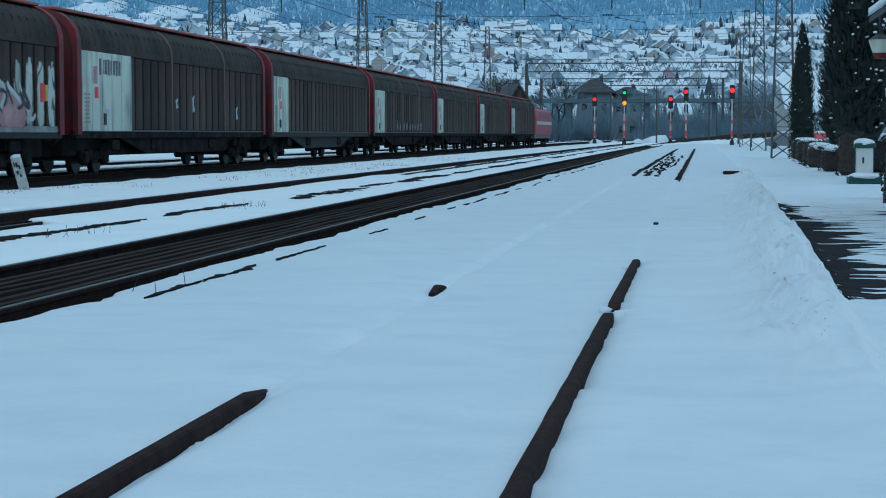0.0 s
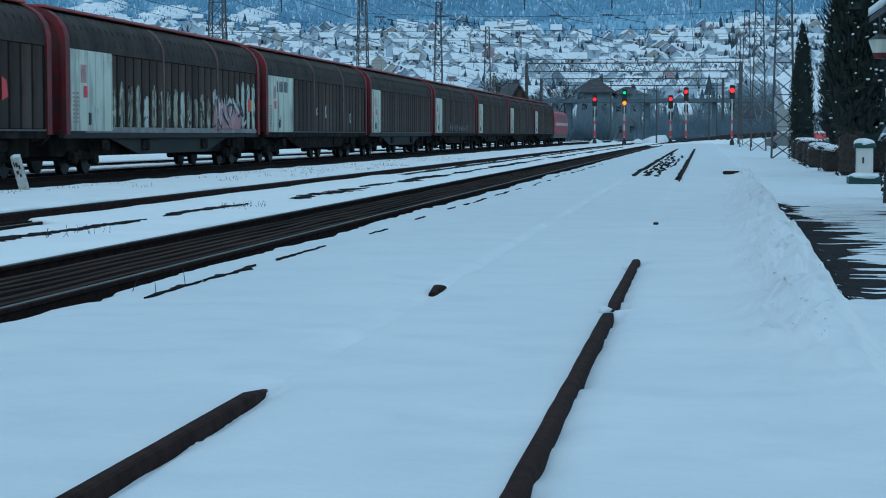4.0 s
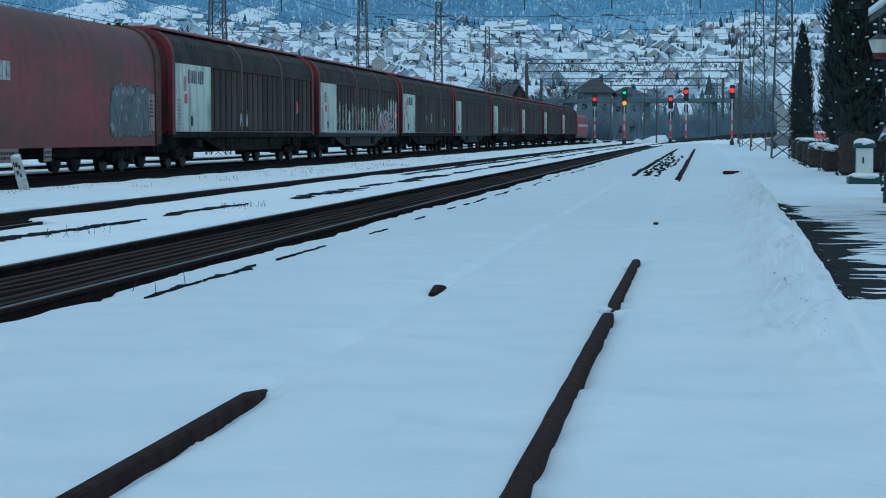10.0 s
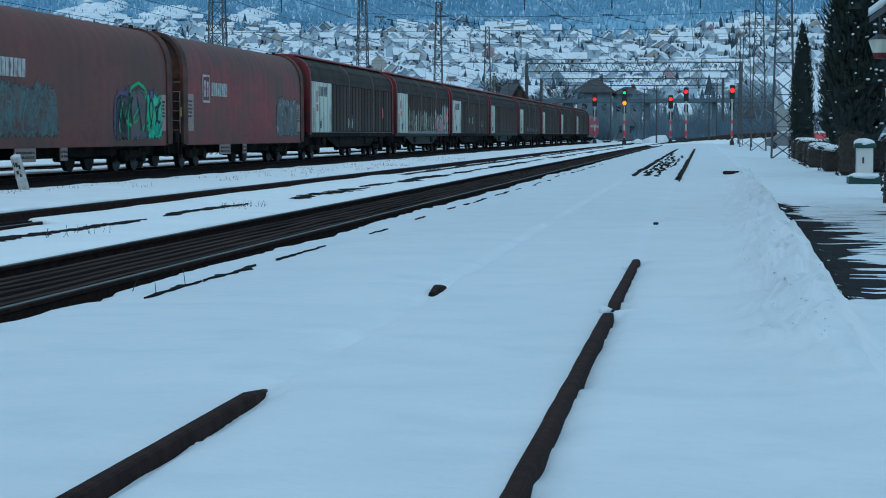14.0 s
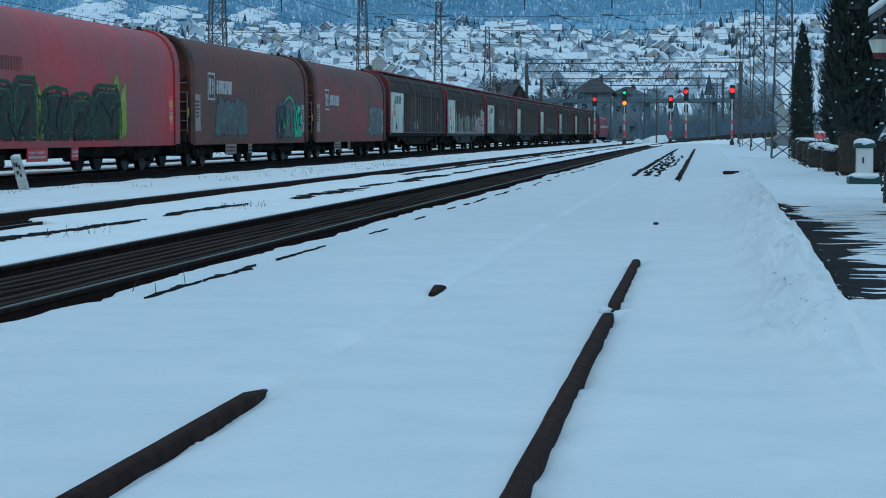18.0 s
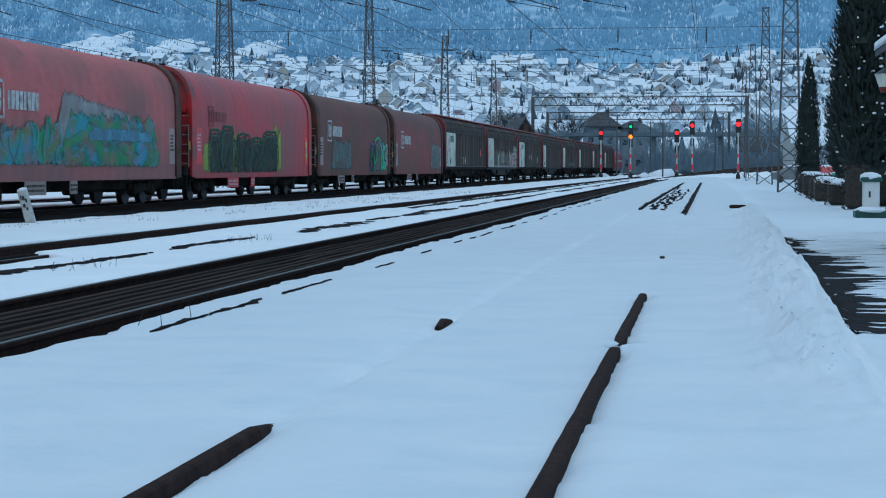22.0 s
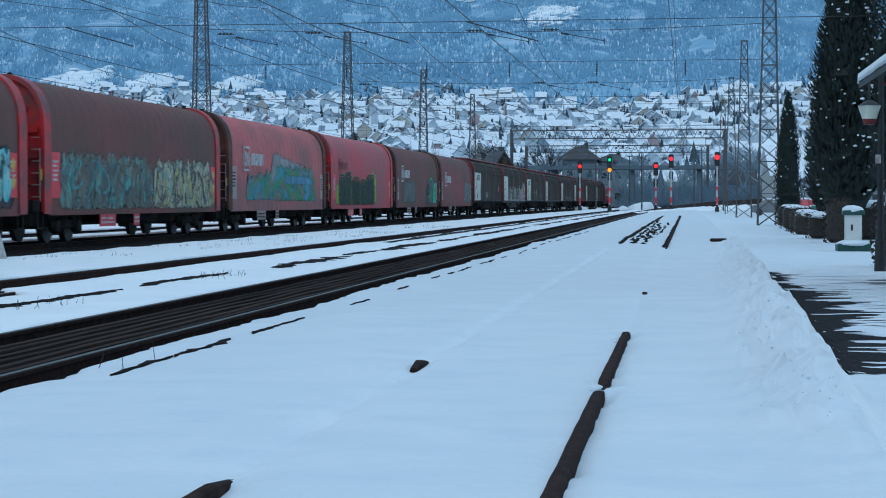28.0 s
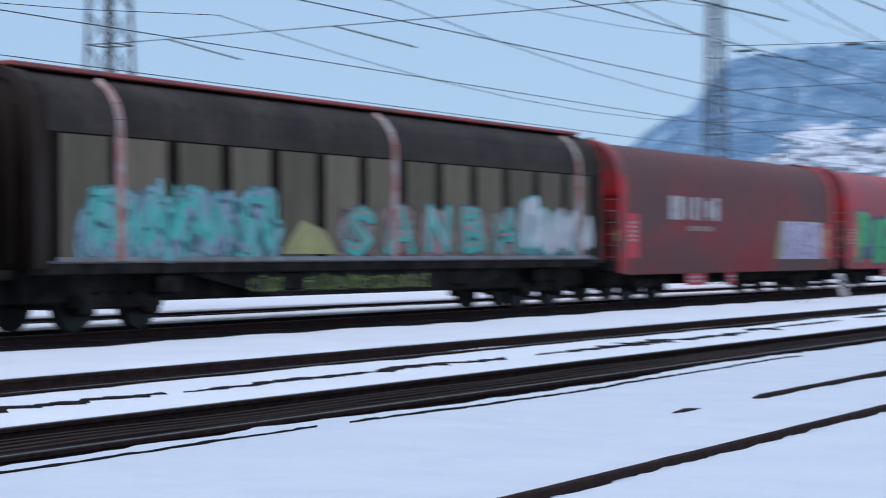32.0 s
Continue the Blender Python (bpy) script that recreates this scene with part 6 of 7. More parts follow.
def shell(g, prof, y0, y1, n, wob=0.0, inset=0.0):
    rws = []
    for k in range(n + 1):
        y = y0 + (y1 - y0) * k / n
        hoop = wob * (1 - abs(math.cos(math.pi * k / 4)) ** 3) if wob else 0
        rws.append([(x * (1 - hoop * 0.6) + 0.006 * nz(y * 0.7, z), y, z - hoop * (1.6 if z > 3 else 0) + (0.012 * nz(y * 1.2, x) if z > 3.8 else 0)) for x, z in prof])
    g.quad_strip(rws, flip=True)


def tarp_wagon(m_tarp, m_end, label, ln=LEN_T, plates=True, slack=0.013):
    t = thing("tarpaulin_wagon", label, "freight wagon", None, "wagons of the freight train")
    hl = ln / 2 - 0.65
    g = Geo()
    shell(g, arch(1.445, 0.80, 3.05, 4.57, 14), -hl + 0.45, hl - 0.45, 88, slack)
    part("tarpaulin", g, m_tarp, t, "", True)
    prof = arch(1.49, 0.84, 3.08, 4.63, 14)
    for e in (-1, 1):
        # end wall: a rim, a plate and stiffening ribs
        g = Geo()
        inner = arch(1.40, 0.92, 3.03, 4.51, 14)
        ys = (e * (hl - 0.56), e * hl)
        g.quad_strip([[(x, ys[0], z) for x, z in prof], [(x, ys[1], z) for x, z in prof]], flip=e > 0)
        g.quad_strip([[(x, ys[1], z) for x, z in prof], [(x, ys[1], z) for x, z in inner]], flip=e > 0)
        g.quad_strip([[(x, ys[1], z) for x, z in inner], [(x, ys[1] - e * 0.22, z) for x, z in inner]], flip=e > 0)
        g.quad_strip([[(x, ys[0], z) for x, z in inner], [(x, ys[0], z) for x, z in prof]], flip=e > 0)
        w = part("end_wall", g, m_end, t, "", False)
        g = Geo()
        o = len(g.v)
        pl = [(x, ys[1] - e * 0.2, z) for x, z in inner]
        g.v += pl
        g.f.append(tuple(range(len(pl))) if e < 0 else tuple(range(len(pl)))[::-1])
        part("end_plate", g, m_end, w)
        for z in (1.7, 2.4, 3.1, 3.7):
            g = Geo()
            g.box(0, ys[1] - e * 0.15, z, 2.5 if z < 3.5 else 1.9, 0.1, 0.12)
            part("rib", g, m_end, w)
        g = Geo()
        for k in range(6):
            g.tube((1.15, ys[1] + e * 0.06, 1.3 + k * 0.32), (1.38, ys[1] + e * 0.06, 1.3 + k * 0.32), 0.015, 5)
        g.tube((1.38, ys[1] + e * 0.06, 1.2), (1.38, ys[1] + e * 0.06, 2.6), 0.018, 5)
        part("hand_rail", g, FADED, w)
        g = Geo()
        g.box(1.4, ys[1] + e * 0.02, 1.9, 0.05, 0.05, 0.3, 0.01)
        part("brake_handle", g, YELLOW, w, "small yellow handle")
        g = Geo()
        g.box(0.3, e * (hl - 0.62), 4.62, 0.14, 0.1, 0.14, 0.02)
        part("roof_latch", g, UNDER, w, "dark latch on the roof edge")
        g = Geo()
        g.box(0.1, e * (hl - 1.0), 4.6, 0.1, 0.16, 0.12, 0.02)
        part("roof_latch", g, UNDER, w, "dark latch on the roof edge")
        g = Geo()
        g.box(0, e * (hl + 0.25), 1.05, 2.7, 0.5, 0.34, 0.03)
        part("head_stock", g, UNDER, t)
        g = Geo()
        g.tube((1.32, e * (hl + 0.1), 0.45), (1.32, e * (hl + 0.1), 1.0), 0.018, 5)
        g.tube((1.32, e * (hl - 0.3), 0.45), (1.32, e * (hl - 0.3), 1.0), 0.018, 5)
        g.tube((1.32, e * (hl + 0.1), 0.45), (1.32, e * (hl - 0.3), 0.45), 0.018, 5)
        part("shunter_step", g, UNDER_GREY, t)
    g = Geo()
    g.box(0, 0, 1.05, 2.72, 2 * hl, 0.24, 0.02)
    for s in (-1, 1):
        for k in range(9):
            g.box(s * 1.34, -hl * 0.9 + k * hl * 0.225, 1.0, 0.06, 0.1, 0.2)
    part("sole_bar", g, UNDER, t)
    g = Geo()
    g.box(0, 0, 0.8, 0.9, hl * 1.1, 0.34, 0.05)
    g.box(0, 0, 0.74, 1.9, hl * 1.94, 0.5, 0.05)
    g.box(0.8, 0.9, 0.72, 0.6, 1.0, 0.42, 0.05)
    part("brake_gear", g, UNDER, t)
    for e in (-1, 1):
        bogie(t, e * (ln / 2 - 3.6))
    buffers(t, ln)
    if plates:
        for y, w, h, z in ((-hl + 0.95, 0.78, 1.25, 1.9), (hl - 0.95, 0.6, 1.15, 1.85)):
            g = Geo()
            g.box(1.452, y, z, 0.008, w, h)
            p = part("data_plate", g, PLATE_RED if m_end is FRAME_RED else FADED, t, "data panel with unreadable small writing")
            bars(p, 1.458, y, z + 0.1 * h, w * 0.6, h * 0.5, 5, WHITE if m_end is FRAME_RED else UNDER_GREY, int(w * 100))
        if m_end is FRAME_RED:
            for z in (1.66, 2.12):
                g = Geo()
                y, r = hl - 0.95, 0.2
                g.fan([(1.4625, y - r * 0.8, z), (1.4625, y, z - r), (1.4625, y + r * 0.8, z), (1.4625, y, z + r)], 0.004)
                part("warning_mark", g, YELLOW, t, "yellow diamond")
        for y, w in ((-3.7, 1.5), (-0.8, 0.55)):
            g = Geo()
            g.box(1.40, y, 0.62, 0.03, w, 0.36)
            p = part("number_plate_bar", g, PLATE_RED if m_end is FRAME_RED else FADED, t, "small plate hung on the sole bar")
            bars(p, 1.417, y, 0.62, w * 0.85, 0.24, 2, WHITE if m_end is FRAME_RED else UNDER_GREY, 5)
    return t


def logo(t, x, y, z, s, m, wide=True):
    """A company mark as plain shapes: a framed square and a row of blocks."""
    g = Geo()
    for dy, dz, w, h in ((0, 0.47 * s, s, 0.08 * s), (0, -0.47 * s, s, 0.08 * s), (-0.47 * s, 0, 0.08 * s, s), (0.47 * s, 0, 0.08 * s, s), (-0.17 * s, 0, 0.2 * s, 0.6 * s), (0.2 * s, 0.14 * s, 0.2 * s, 0.26 * s), (0.2 * s, -0.16 * s, 0.2 * s, 0.26 * s)):
        g.box(x, y + dy, z + dz, 0.008, w, h)
    part("mark_frame", g, m, t, "white square mark")
    if wide:
        for k in range(8):
            g = Geo()
            g.box(x, y + s * 0.85 + k * 0.29 * s, z, 0.008, (0.24 if k % 4 else 0.19) * s, 0.5 * s)
            part("mark_block", g, m, t)


def slide_wagon(label, seed, m_panel=PANEL_WHITE, panel=True, pillars=True, m_wall=WALL_DARK, m_end=FRAME_MAROON, ln=LEN_S, pan_w=3.4, pillar_w=0.1):
    t = thing("sliding_wall_wagon", label, "freight wagon", None, "wagons of the freight train")
    q = random.Random(seed)
    hl = ln / 2 - 0.55
    prof_roof = [(1.46, 3.5), (1.45, 3.76), (1.38, 4.04), (1.22, 4.29), (0.97, 4.48), (0.62, 4.6), (0, 4.65), (-0.62, 4.6), (-0.97, 4.48), (-1.22, 4.29), (-1.38, 4.04), (-1.45, 3.76), (-1.46, 3.5)]
    g = Geo()
    g.quad_strip([[(x, -hl + 0.3 + (2 * hl - 0.6) * k / 24, z) for x, z in prof_roof] for k in range(25)], flip=True)
    part("roof", g, ROOF_DARK, t, "", True)
    g = Geo()
    for s in (-1, 1):
        g.box(s * 0.62, 0, 4.66, 0.5, 2 * hl - 0.2, 0.09, 0.02)
    g.box(0, 0, 4.68, 1.0, 2 * hl - 0.2, 0.06, 0.01)
    part("roof_ridge", g, ROOF_RED, t, "red ridge strip along the roof")
    g = Geo()
    for k in range(int(2 * hl / 0.55)):
        y = -hl + 0.6 + k * 0.55
        g.tube((1.46, y, 3.7), (1.34, y + 0.08, 4.14), 0.022, 4)
        g.tube((1.34, y + 0.08, 4.14), (0.97, y + 0.16, 4.49), 0.022, 4)
    tagged(part("roof_ribbing", g, UNDER_GREY, t), kind="stuff")
    # side walls: sliding panels with pressed ribs
    third = 2 * hl - 0.7
    for s in (-1, 1):
        g = Geo()
        g.box(s * 1.40, 0, 2.39, 0.08, 2 * hl - 0.6, 2.24)
        w = part("side_wall", g, WALL_GAP, t, "dark ribbed sliding wall")
        n = int((2 * hl - 0.8) / (1.55 if m_wall is WALL_BROWN else 0.8))
        g = Geo()
        g.box(s * 1.44, 0, 2.39, 0.03, 1.26 if m_wall is WALL_BROWN else 0.69, 2.17, 0.012)
        me = g.mesh("wall_panel", m_wall)
        for k in range(n):
            part("wall_panel", me, None, w).location.y = -hl + 0.5 + (2 * hl - 1.0) * (k + 0.5) / n
    if panel:
        y0 = -hl + 0.36
        g = Geo()
        g.box(1.47, y0 + pan_w / 2, 2.38, 0.05, pan_w, 2.26, 0.01)
        w = part("white_panel", g, m_panel, t, "grimy white door panel with faded stickers")
        for k in range(6):
            r = Geo()
            r.box(1.505, y0 + pan_w * k / 5 * 0.98 + 0.03, 2.38, 0.03, 0.06, 2.2, 0.01)
            part("rib", r, m_panel, w)
        for dy, dz, ww, hh, m in ((1.1, 0.55, 0.45, 0.5, SPRAY["pink"]), (1.25, 0.05, 0.3, 0.32, PLATE_RED), (2.2, -0.6, 0.3, 0.4, SPRAY["white"]), (0.45, 0.1, 0.5, 0.9, None)):
            if m is None:
                bars(w, 1.50, y0 + dy, 2.3 + dz - 0.5, ww, hh, 8, FADED, seed)
            else:
                r = Geo()
                r.box(1.503, y0 + dy, 2.3 + dz, 0.012, ww, hh)
                part("sticker", r, m, w)
        r = Geo()
        r.box(1.52, y0 + pan_w * 0.43, 1.6, 0.04, 0.22, 0.34, 0.03)
        part("lock", r, INK, w)
    if pillars:
        for f in (0.42, 0.72) if pillar_w < 0.2 else (0.1, 0.52, 0.94):
            y = -hl + 2 * hl * f
            g = Geo()
            r = 0.035 + pillar_w * 0.2
            g.box(1.47, y, 2.38, 0.05, pillar_w, 2.22, 0.01)
            g.tube((1.46, y, 3.48), (1.45, y, 3.78), r, 6)
            g.tube((1.45, y, 3.78), (1.37, y, 4.06), r, 6)
            g.tube((1.37, y, 4.06), (1.2, y, 4.31), r, 6)
            g.tube((1.2, y, 4.31), (0.95, y, 4.49), r, 6)
            part("pillar", g, PILLAR_TAN if pillar_w < 0.2 else PILLAR_ROSE, t, "pale upright and roof strip")
    for e in (-1, 1):
        g = Geo()
        prof = [(x * 1.03, z + 0.04) for x, z in prof_roof]
        prof = [(1.505, 1.15), (1.505, 2.2)] + prof + [(-1.505, 2.2), (-1.505, 1.15)]
        inn = [(x * 0.9, 1.15 + (z - 1.15) * 0.95) for x, z in prof]
        ys = (e * (hl - 0.34), e * hl)
        g.quad_strip([[(x, ys[0], z) for x, z in prof], [(x, ys[1], z) for x, z in prof]], flip=e > 0)
        g.quad_strip([[(x, ys[1], z) for x, z in prof], [(x, ys[1], z) for x, z in inn]], flip=e > 0)
        g.quad_strip([[(x, ys[1], z) for x, z in inn], [(x, ys[1] - e * 0.1, z) for x, z in inn]], flip=e > 0)
        g.quad_strip([[(x, ys[0], z) for x, z in inn], [(x, ys[0], z) for x, z in prof]], flip=e > 0)
        o = len(g.v)
        g.v += [(x, ys[1] - e * 0.1, z) for x, z in inn]
        g.f.append(tuple(range(o, o + len(inn))) if e < 0 else tuple(range(o + len(inn) - 1, o - 1, -1)))
        w = part("end_frame", g, m_end, t, "red end frame")
        for dx in (-0.9, -0.3, 0.3, 0.9):
            r = Geo()
            r.box(dx, ys[1] - e * 0.06, 2.6, 0.12, 0.1, 2.7)
            part("stanchion", r, m_end, w)
    m_sole = UNDER_GREY if seed in (5, 7) else UNDER
    for s in (-1, 1):
        g = Geo()
        g.box(s * 1.36, 0, 1.16, 0.16, 2 * hl, 0.24, 0.02)
        part("sole_bar", g, m_sole, t)
        # fish-bellied middle
        g = Geo()
        a, b = hl * 0.62, hl * 0.36
        for dx in (0.0, -0.1 * s):
            g.v += [(s * 1.30 + dx, -a, 1.06), (s * 1.30 + dx, -b, 0.56), (s * 1.30 + dx, b, 0.56), (s * 1.30 + dx, a, 1.06)]
        g.f += [(0, 1, 2, 3), (7, 6, 5, 4), (0, 4, 5, 1), (1, 5, 6, 2), (2, 6, 7, 3)]
        part("girder", g, m_sole, t)
    g = Geo()
    g.box(0, 0, 0.86, 1.9, 2 * hl - 0.5, 0.66, 0.04)
    part("underframe", g, UNDER, t)
    for y in (-0.3, 0.32, -0.66, 0.7):
        g = Geo()
        g.box(1.33, y * hl, 0.84, 0.1, 0.7, 0.34, 0.04)
        part("equipment_box", g, UNDER, t)
    g = Geo()
    g.box(1.455, 0, 1.265, 0.03, 2 * hl - 0.7, 0.05)
    part("rubbing_strip", g, SPRAY["slate"], t, "pale worn strip below the wall")
    for e in (-1, 1):
        bogie(t, e * (ln / 2 - 3.2))
    buffers(t, ln)
    return t


TRAIN = []   # (thing, distance of its middle behind the front of the first wagon)
back = 0.0


def couple(t, ln):
    global back
    TRAIN.append((t, back + ln / 2))
    back += ln


G = "grimy dark sliding-wall wagon with white panel and red ends"
s1 = slide_wagon(G, 1, pan_w=2.6)
couple(s1, LEN_S)
couple(copy_thing(s1, pose(0, 0, 0)), LEN_S)
couple(copy_thing(s1, pose(0, 0, 0)), LEN_S)
s4 = slide_wagon("sliding-wall wagon with pale scrawls low on its dark wall", 4, pan_w=3.0)
graffiti(s4, 1.47, -4, 6, 1.35, 1.9, ("dark",), None, 5, 9, "pale scrawled tags", "dark", "silver", 0.1, 0.6)
couple(s4, LEN_S)
s5 = slide_wagon("plain dark sliding-wall wagon with one tall white door", 5, pillars=False, pan_w=2.6)
couple(s5, LEN_S)
s6 = slide_wagon("dark sliding-wall wagon with a wide white panel bearing a company mark", 6, pan_w=4.5)
for k in range(8):
    g = Geo()
    g.box(1.499, -9.1 + k * 0.25, 3.1, 0.008, 0.17, 0.42 if k % 3 else 0.46)
    part("mark_block", g, SPRAY["slate"], s6)
for y, z, h in ((-1.3, 2.0, 0.35), (0.7, 1.9, 0.6), (6.6, 1.7, 0.5)):
    g = Geo()
    g.fan([(1.465, y, z), (1.465, y + 0.25, z + 0.05), (1.465, y + 0.1, z + h * 0.5), (1.465, y + 0.22, z + h), (1.465, y - 0.05, z + h * 0.8)], 0.006)
    part("sprayed_fleck", g, SPRAY["white"], s6)
couple(s6, LEN_S)
s7 = slide_wagon("sliding-wall wagon with pale and pink graffiti along its dark wall", 7, pan_w=3.6)
for k in range(26):
    y = -10.58 + 0.814 * (k + 0.5)
    if y < -7.0:
        continue
    paint_field(s7, 1.468, y - 0.33, y + 0.33, 1.3, 2.6 + 0.45 * nz(k * 0.7, 3) + (0.5 if y > 7.5 else 0), "m_white" if y > 7.5 or k % 5 == 3 else "m_pale", 11 + k, "pale washed-out graffiti", 0.3)
paint_field(s7, 1.476, 4.0, 8.4, 1.35, 2.3, "pink", 61, "pink sprayed cloud", 0.6)
scrawl(s7, 1.482, 4.2, 9.2, 1.4, 2.5, SPRAY["white"], 62, 7, 0.07, "white sprayed strokes")
scrawl(s7, 1.490, 4.0, 8.6, 1.4, 2.4, SPRAY["dark"], 63, 7, 0.06, "dark sprayed strokes")
g = Geo()
g.box(1.458, 0.6, 1.29, 0.03, 20, 0.16)
part("sprayed_band", g, SPRAY["silver"], s7)
g = Geo()
g.box(1.475, 9.5, 2.25, 0.02, 0.32, 0.5)
part("sticker", g, PLATE_RED, s7)
g = Geo()
g.box(1.475, 9.8, 2.25, 0.02, 0.2, 0.42)
part("sticker", g, YELLOW, s7)
couple(s7, LEN_S)
s8 = slide_wagon("dark sliding-wall wagon with a white panel and a red tag", 8, pan_w=4.4)
for k in range(8):
    g = Geo()
    g.box(1.499, -9.1 + k * 0.25, 3.1, 0.008, 0.17, 0.42 if k % 3 else 0.46)
    part("mark_block", g, SPRAY["slate"], s8)
graffiti(s8, 1.468, -2.2, -0.6, 1.4, 2.1, ("dark",), None, 14, 2, "pale scrawl", "dark", "white", 0.1, 0.6)
g = Geo()
g.fan([(1.475, 7.6, 2.0), (1.475, 8.0, 2.1), (1.475, 7.9, 2.5), (1.475, 7.6, 2.6)], 0.006)
part("sprayed_fleck", g, PLATE_RED, s8)
couple(s8, LEN_S)

t1 = tarp_wagon(TARP_MAROON, FRAME_RUST, "maroon tarpaulin wagon with a white company mark and grey graffiti")
logo(t1, 1.455, -6.4, 2.75, 0.95, WHITE)
paint_field(t1, 1.450, 4.2, 8.6, 1.1, 2.7, "m_grey", 21, "grey washed-out graffiti", 0.22)
scrawl(t1, 1.456, 4.5, 8.3, 1.15, 2.55, SPRAY["ash"], 2, 7, 0.04, "pale grey sprayed lines")
scrawl(t1, 1.462, 4.5, 8.3, 1.15, 2.5, SPRAY["slate"], 3, 6, 0.035, "slate sprayed lines")
couple(t1, LEN_T)
t2 = tarp_wagon(TARP_DARK, FRAME_RUST, "sooty brown tarpaulin wagon with green and purple graffiti")
logo(t2, 1.455, -6.6, 2.85, 0.95, WHITE)
paint_field(t2, 1.450, -6.2, -1.2, 1.1, 2.5, "m_fade", 23, "faded grey and teal graffiti", 0.3)
scrawl(t2, 1.456, -6.0, -1.4, 1.15, 2.4, SPRAY["ash"], 6, 8, 0.03, "pale sprayed lines")
paint_field(t2, 1.448, 3.3, 8.5, 1.05, 2.5, "purple", 24, "violet sprayed cloud", 0.5)
mound(t2, 1.453, 3.5, 5.0, 1.0, 2.35, "dark", "purple", 24, "dark violet swollen sprayed letters")
mound(t2, 1.456, 4.8, 6.8, 1.0, 2.6, "slate", "green", 25, "slate sprayed letter rimmed in green")
paint_field(t2, 1.459, 6.6, 8.4, 1.05, 2.5, "m_flame", 26, "teal sprayed flames", 0.6)
scrawl(t2, 1.466, 3.8, 8.2, 1.1, 2.45, SPRAY["green"], 4, 6, 0.05, "green sprayed lines")
scrawl(t2, 1.472, 3.8, 8.2, 1.1, 2.4, SPRAY["black"], 5, 8, 0.06, "black sprayed lines")
couple(t2, LEN_T)
t3 = tarp_wagon(TARP_RED, FRAME_RED, "bright red tarpaulin wagon with dark and yellow graffiti")
logo(t3, 1.455, -6.9, 2.95, 0.7, TARP_MAROON)
for y0, y1, h, sd in ((-8.0, -6.3, 1.05, 27), (-4.5, -2.8, 1.5, 28), (-0.6, 0.9, 1.25, 29), (1.5, 3.9, 1.6, 30)):
    paint_field(t3, 1.446, y0, y1, 1.05, 1.05 + h, "lime", sd, "yellow-green sprayed flames", 0.75)
for y0, y1, h, sd in ((-7.2, -5.4, 1.45, 1), (-5.6, -3.7, 1.6, 2), (-3.5, -1.2, 1.35, 3), (-1.3, 0.8, 1.25, 4), (0.5, 3.2, 1.55, 5)):
    mound(t3, 1.450 + 0.001 * sd, y0, y1, 1.0, 1.0 + h, "m_dark", "pine", sd, "dark green swollen sprayed letters")
scrawl(t3, 1.466, -7.0, 3.0, 1.05, 2.3, SPRAY["moss"], 8, 13, 0.022, "mossy sprayed lines")
scrawl(t3, 1.474, -6.8, 2.8, 1.05, 2.2, SPRAY["black"], 9, 12, 0.05, "black sprayed lines")
couple(t3, LEN_T)
t4 = tarp_wagon(TARP_PINK, FRAME_RUST, "faded red tarpaulin wagon with a white mark and blue-green graffiti", slack=0.045)
logo(t4, 1.455, -6.4, 2.85, 0.95, WHITE)
paint_field(t4, 1.450, -6.6, -1.6, 1.25, 2.3, "m_bands", 28, "blue and green graffiti", 0.55, 0.3)
paint_field(t4, 1.448, -2.2, 4.6, 1.9, 3.05, "silver", 29, "grey sprayed cloud", 0.2, -0.5)
paint_field(t4, 1.454, -1.9, 7.1, 1.2, 2.72, "m_bands", 30, "blue, green and yellow graffiti", 0.2)
paint_field(t4, 1.459, 0.2, 6.4, 1.95, 2.3, "blue", 33, "band of blue spray", 0.6)
scrawl(t4, 1.462, -6.3, -1.9, 1.3, 2.3, SPRAY["teal"], 9, 8, 0.05, "pale green sprayed lines")
couple(t4, LEN_T)
t5 = tarp_wagon(TARP_DARK, FRAME_RED, "sooty brown tarpaulin wagon with long teal and yellow graffiti")
paint_field(t5, 1.450, -8.2, 0.9, 0.98, 2.6, "m_teal", 31, "dull teal graffiti", 0.25)
paint_field(t5, 1.454, 0.8, 8.6, 0.98, 2.6, "m_cream", 32, "yellow and grey graffiti", 0.3)
for k in range(6):
    paint_field(t5, 1.457 + 0.001 * k, -8.1 + k * 1.48, -6.5 + k * 1.48, 0.98, 2.35 + 0.3 * nz(k * 0.8, 5), "m_teal", 80 + k, "dull teal sprayed forms", 0.4)
    paint_field(t5, 1.457 + 0.001 * k, 0.9 + k * 1.26, 2.3 + k * 1.26, 0.98, 2.35 + 0.3 * nz(k * 0.9, 9), "m_cream", 90 + k, "yellow and grey sprayed forms", 0.4)
scrawl(t5, 1.468, -8.0, 0.7, 1.05, 2.4, SPRAY["ash"], 12, 14, 0.05, "pale grey sprayed lines")
scrawl(t5, 1.478, -8.0, 0.7, 1.05, 2.4, SPRAY["teal"], 18, 10, 0.045, "teal sprayed lines")
scrawl(t5, 1.468, 1.0, 8.4, 1.05, 2.4, SPRAY["yellow"], 13, 11, 0.06, "yellow sprayed lines")
scrawl(t5, 1.478, 1.0, 8.4, 1.05, 2.4, SPRAY["slate"], 19, 10, 0.045, "slate sprayed lines")
couple(t5, LEN_T)
t6 = tarp_wagon(TARP_DARK, FRAME_RED, "dark brown tarpaulin wagon with a white mark, green and blue graffiti")
logo(t6, 1.455, -7.2, 3.0, 1.0, WHITE, False)
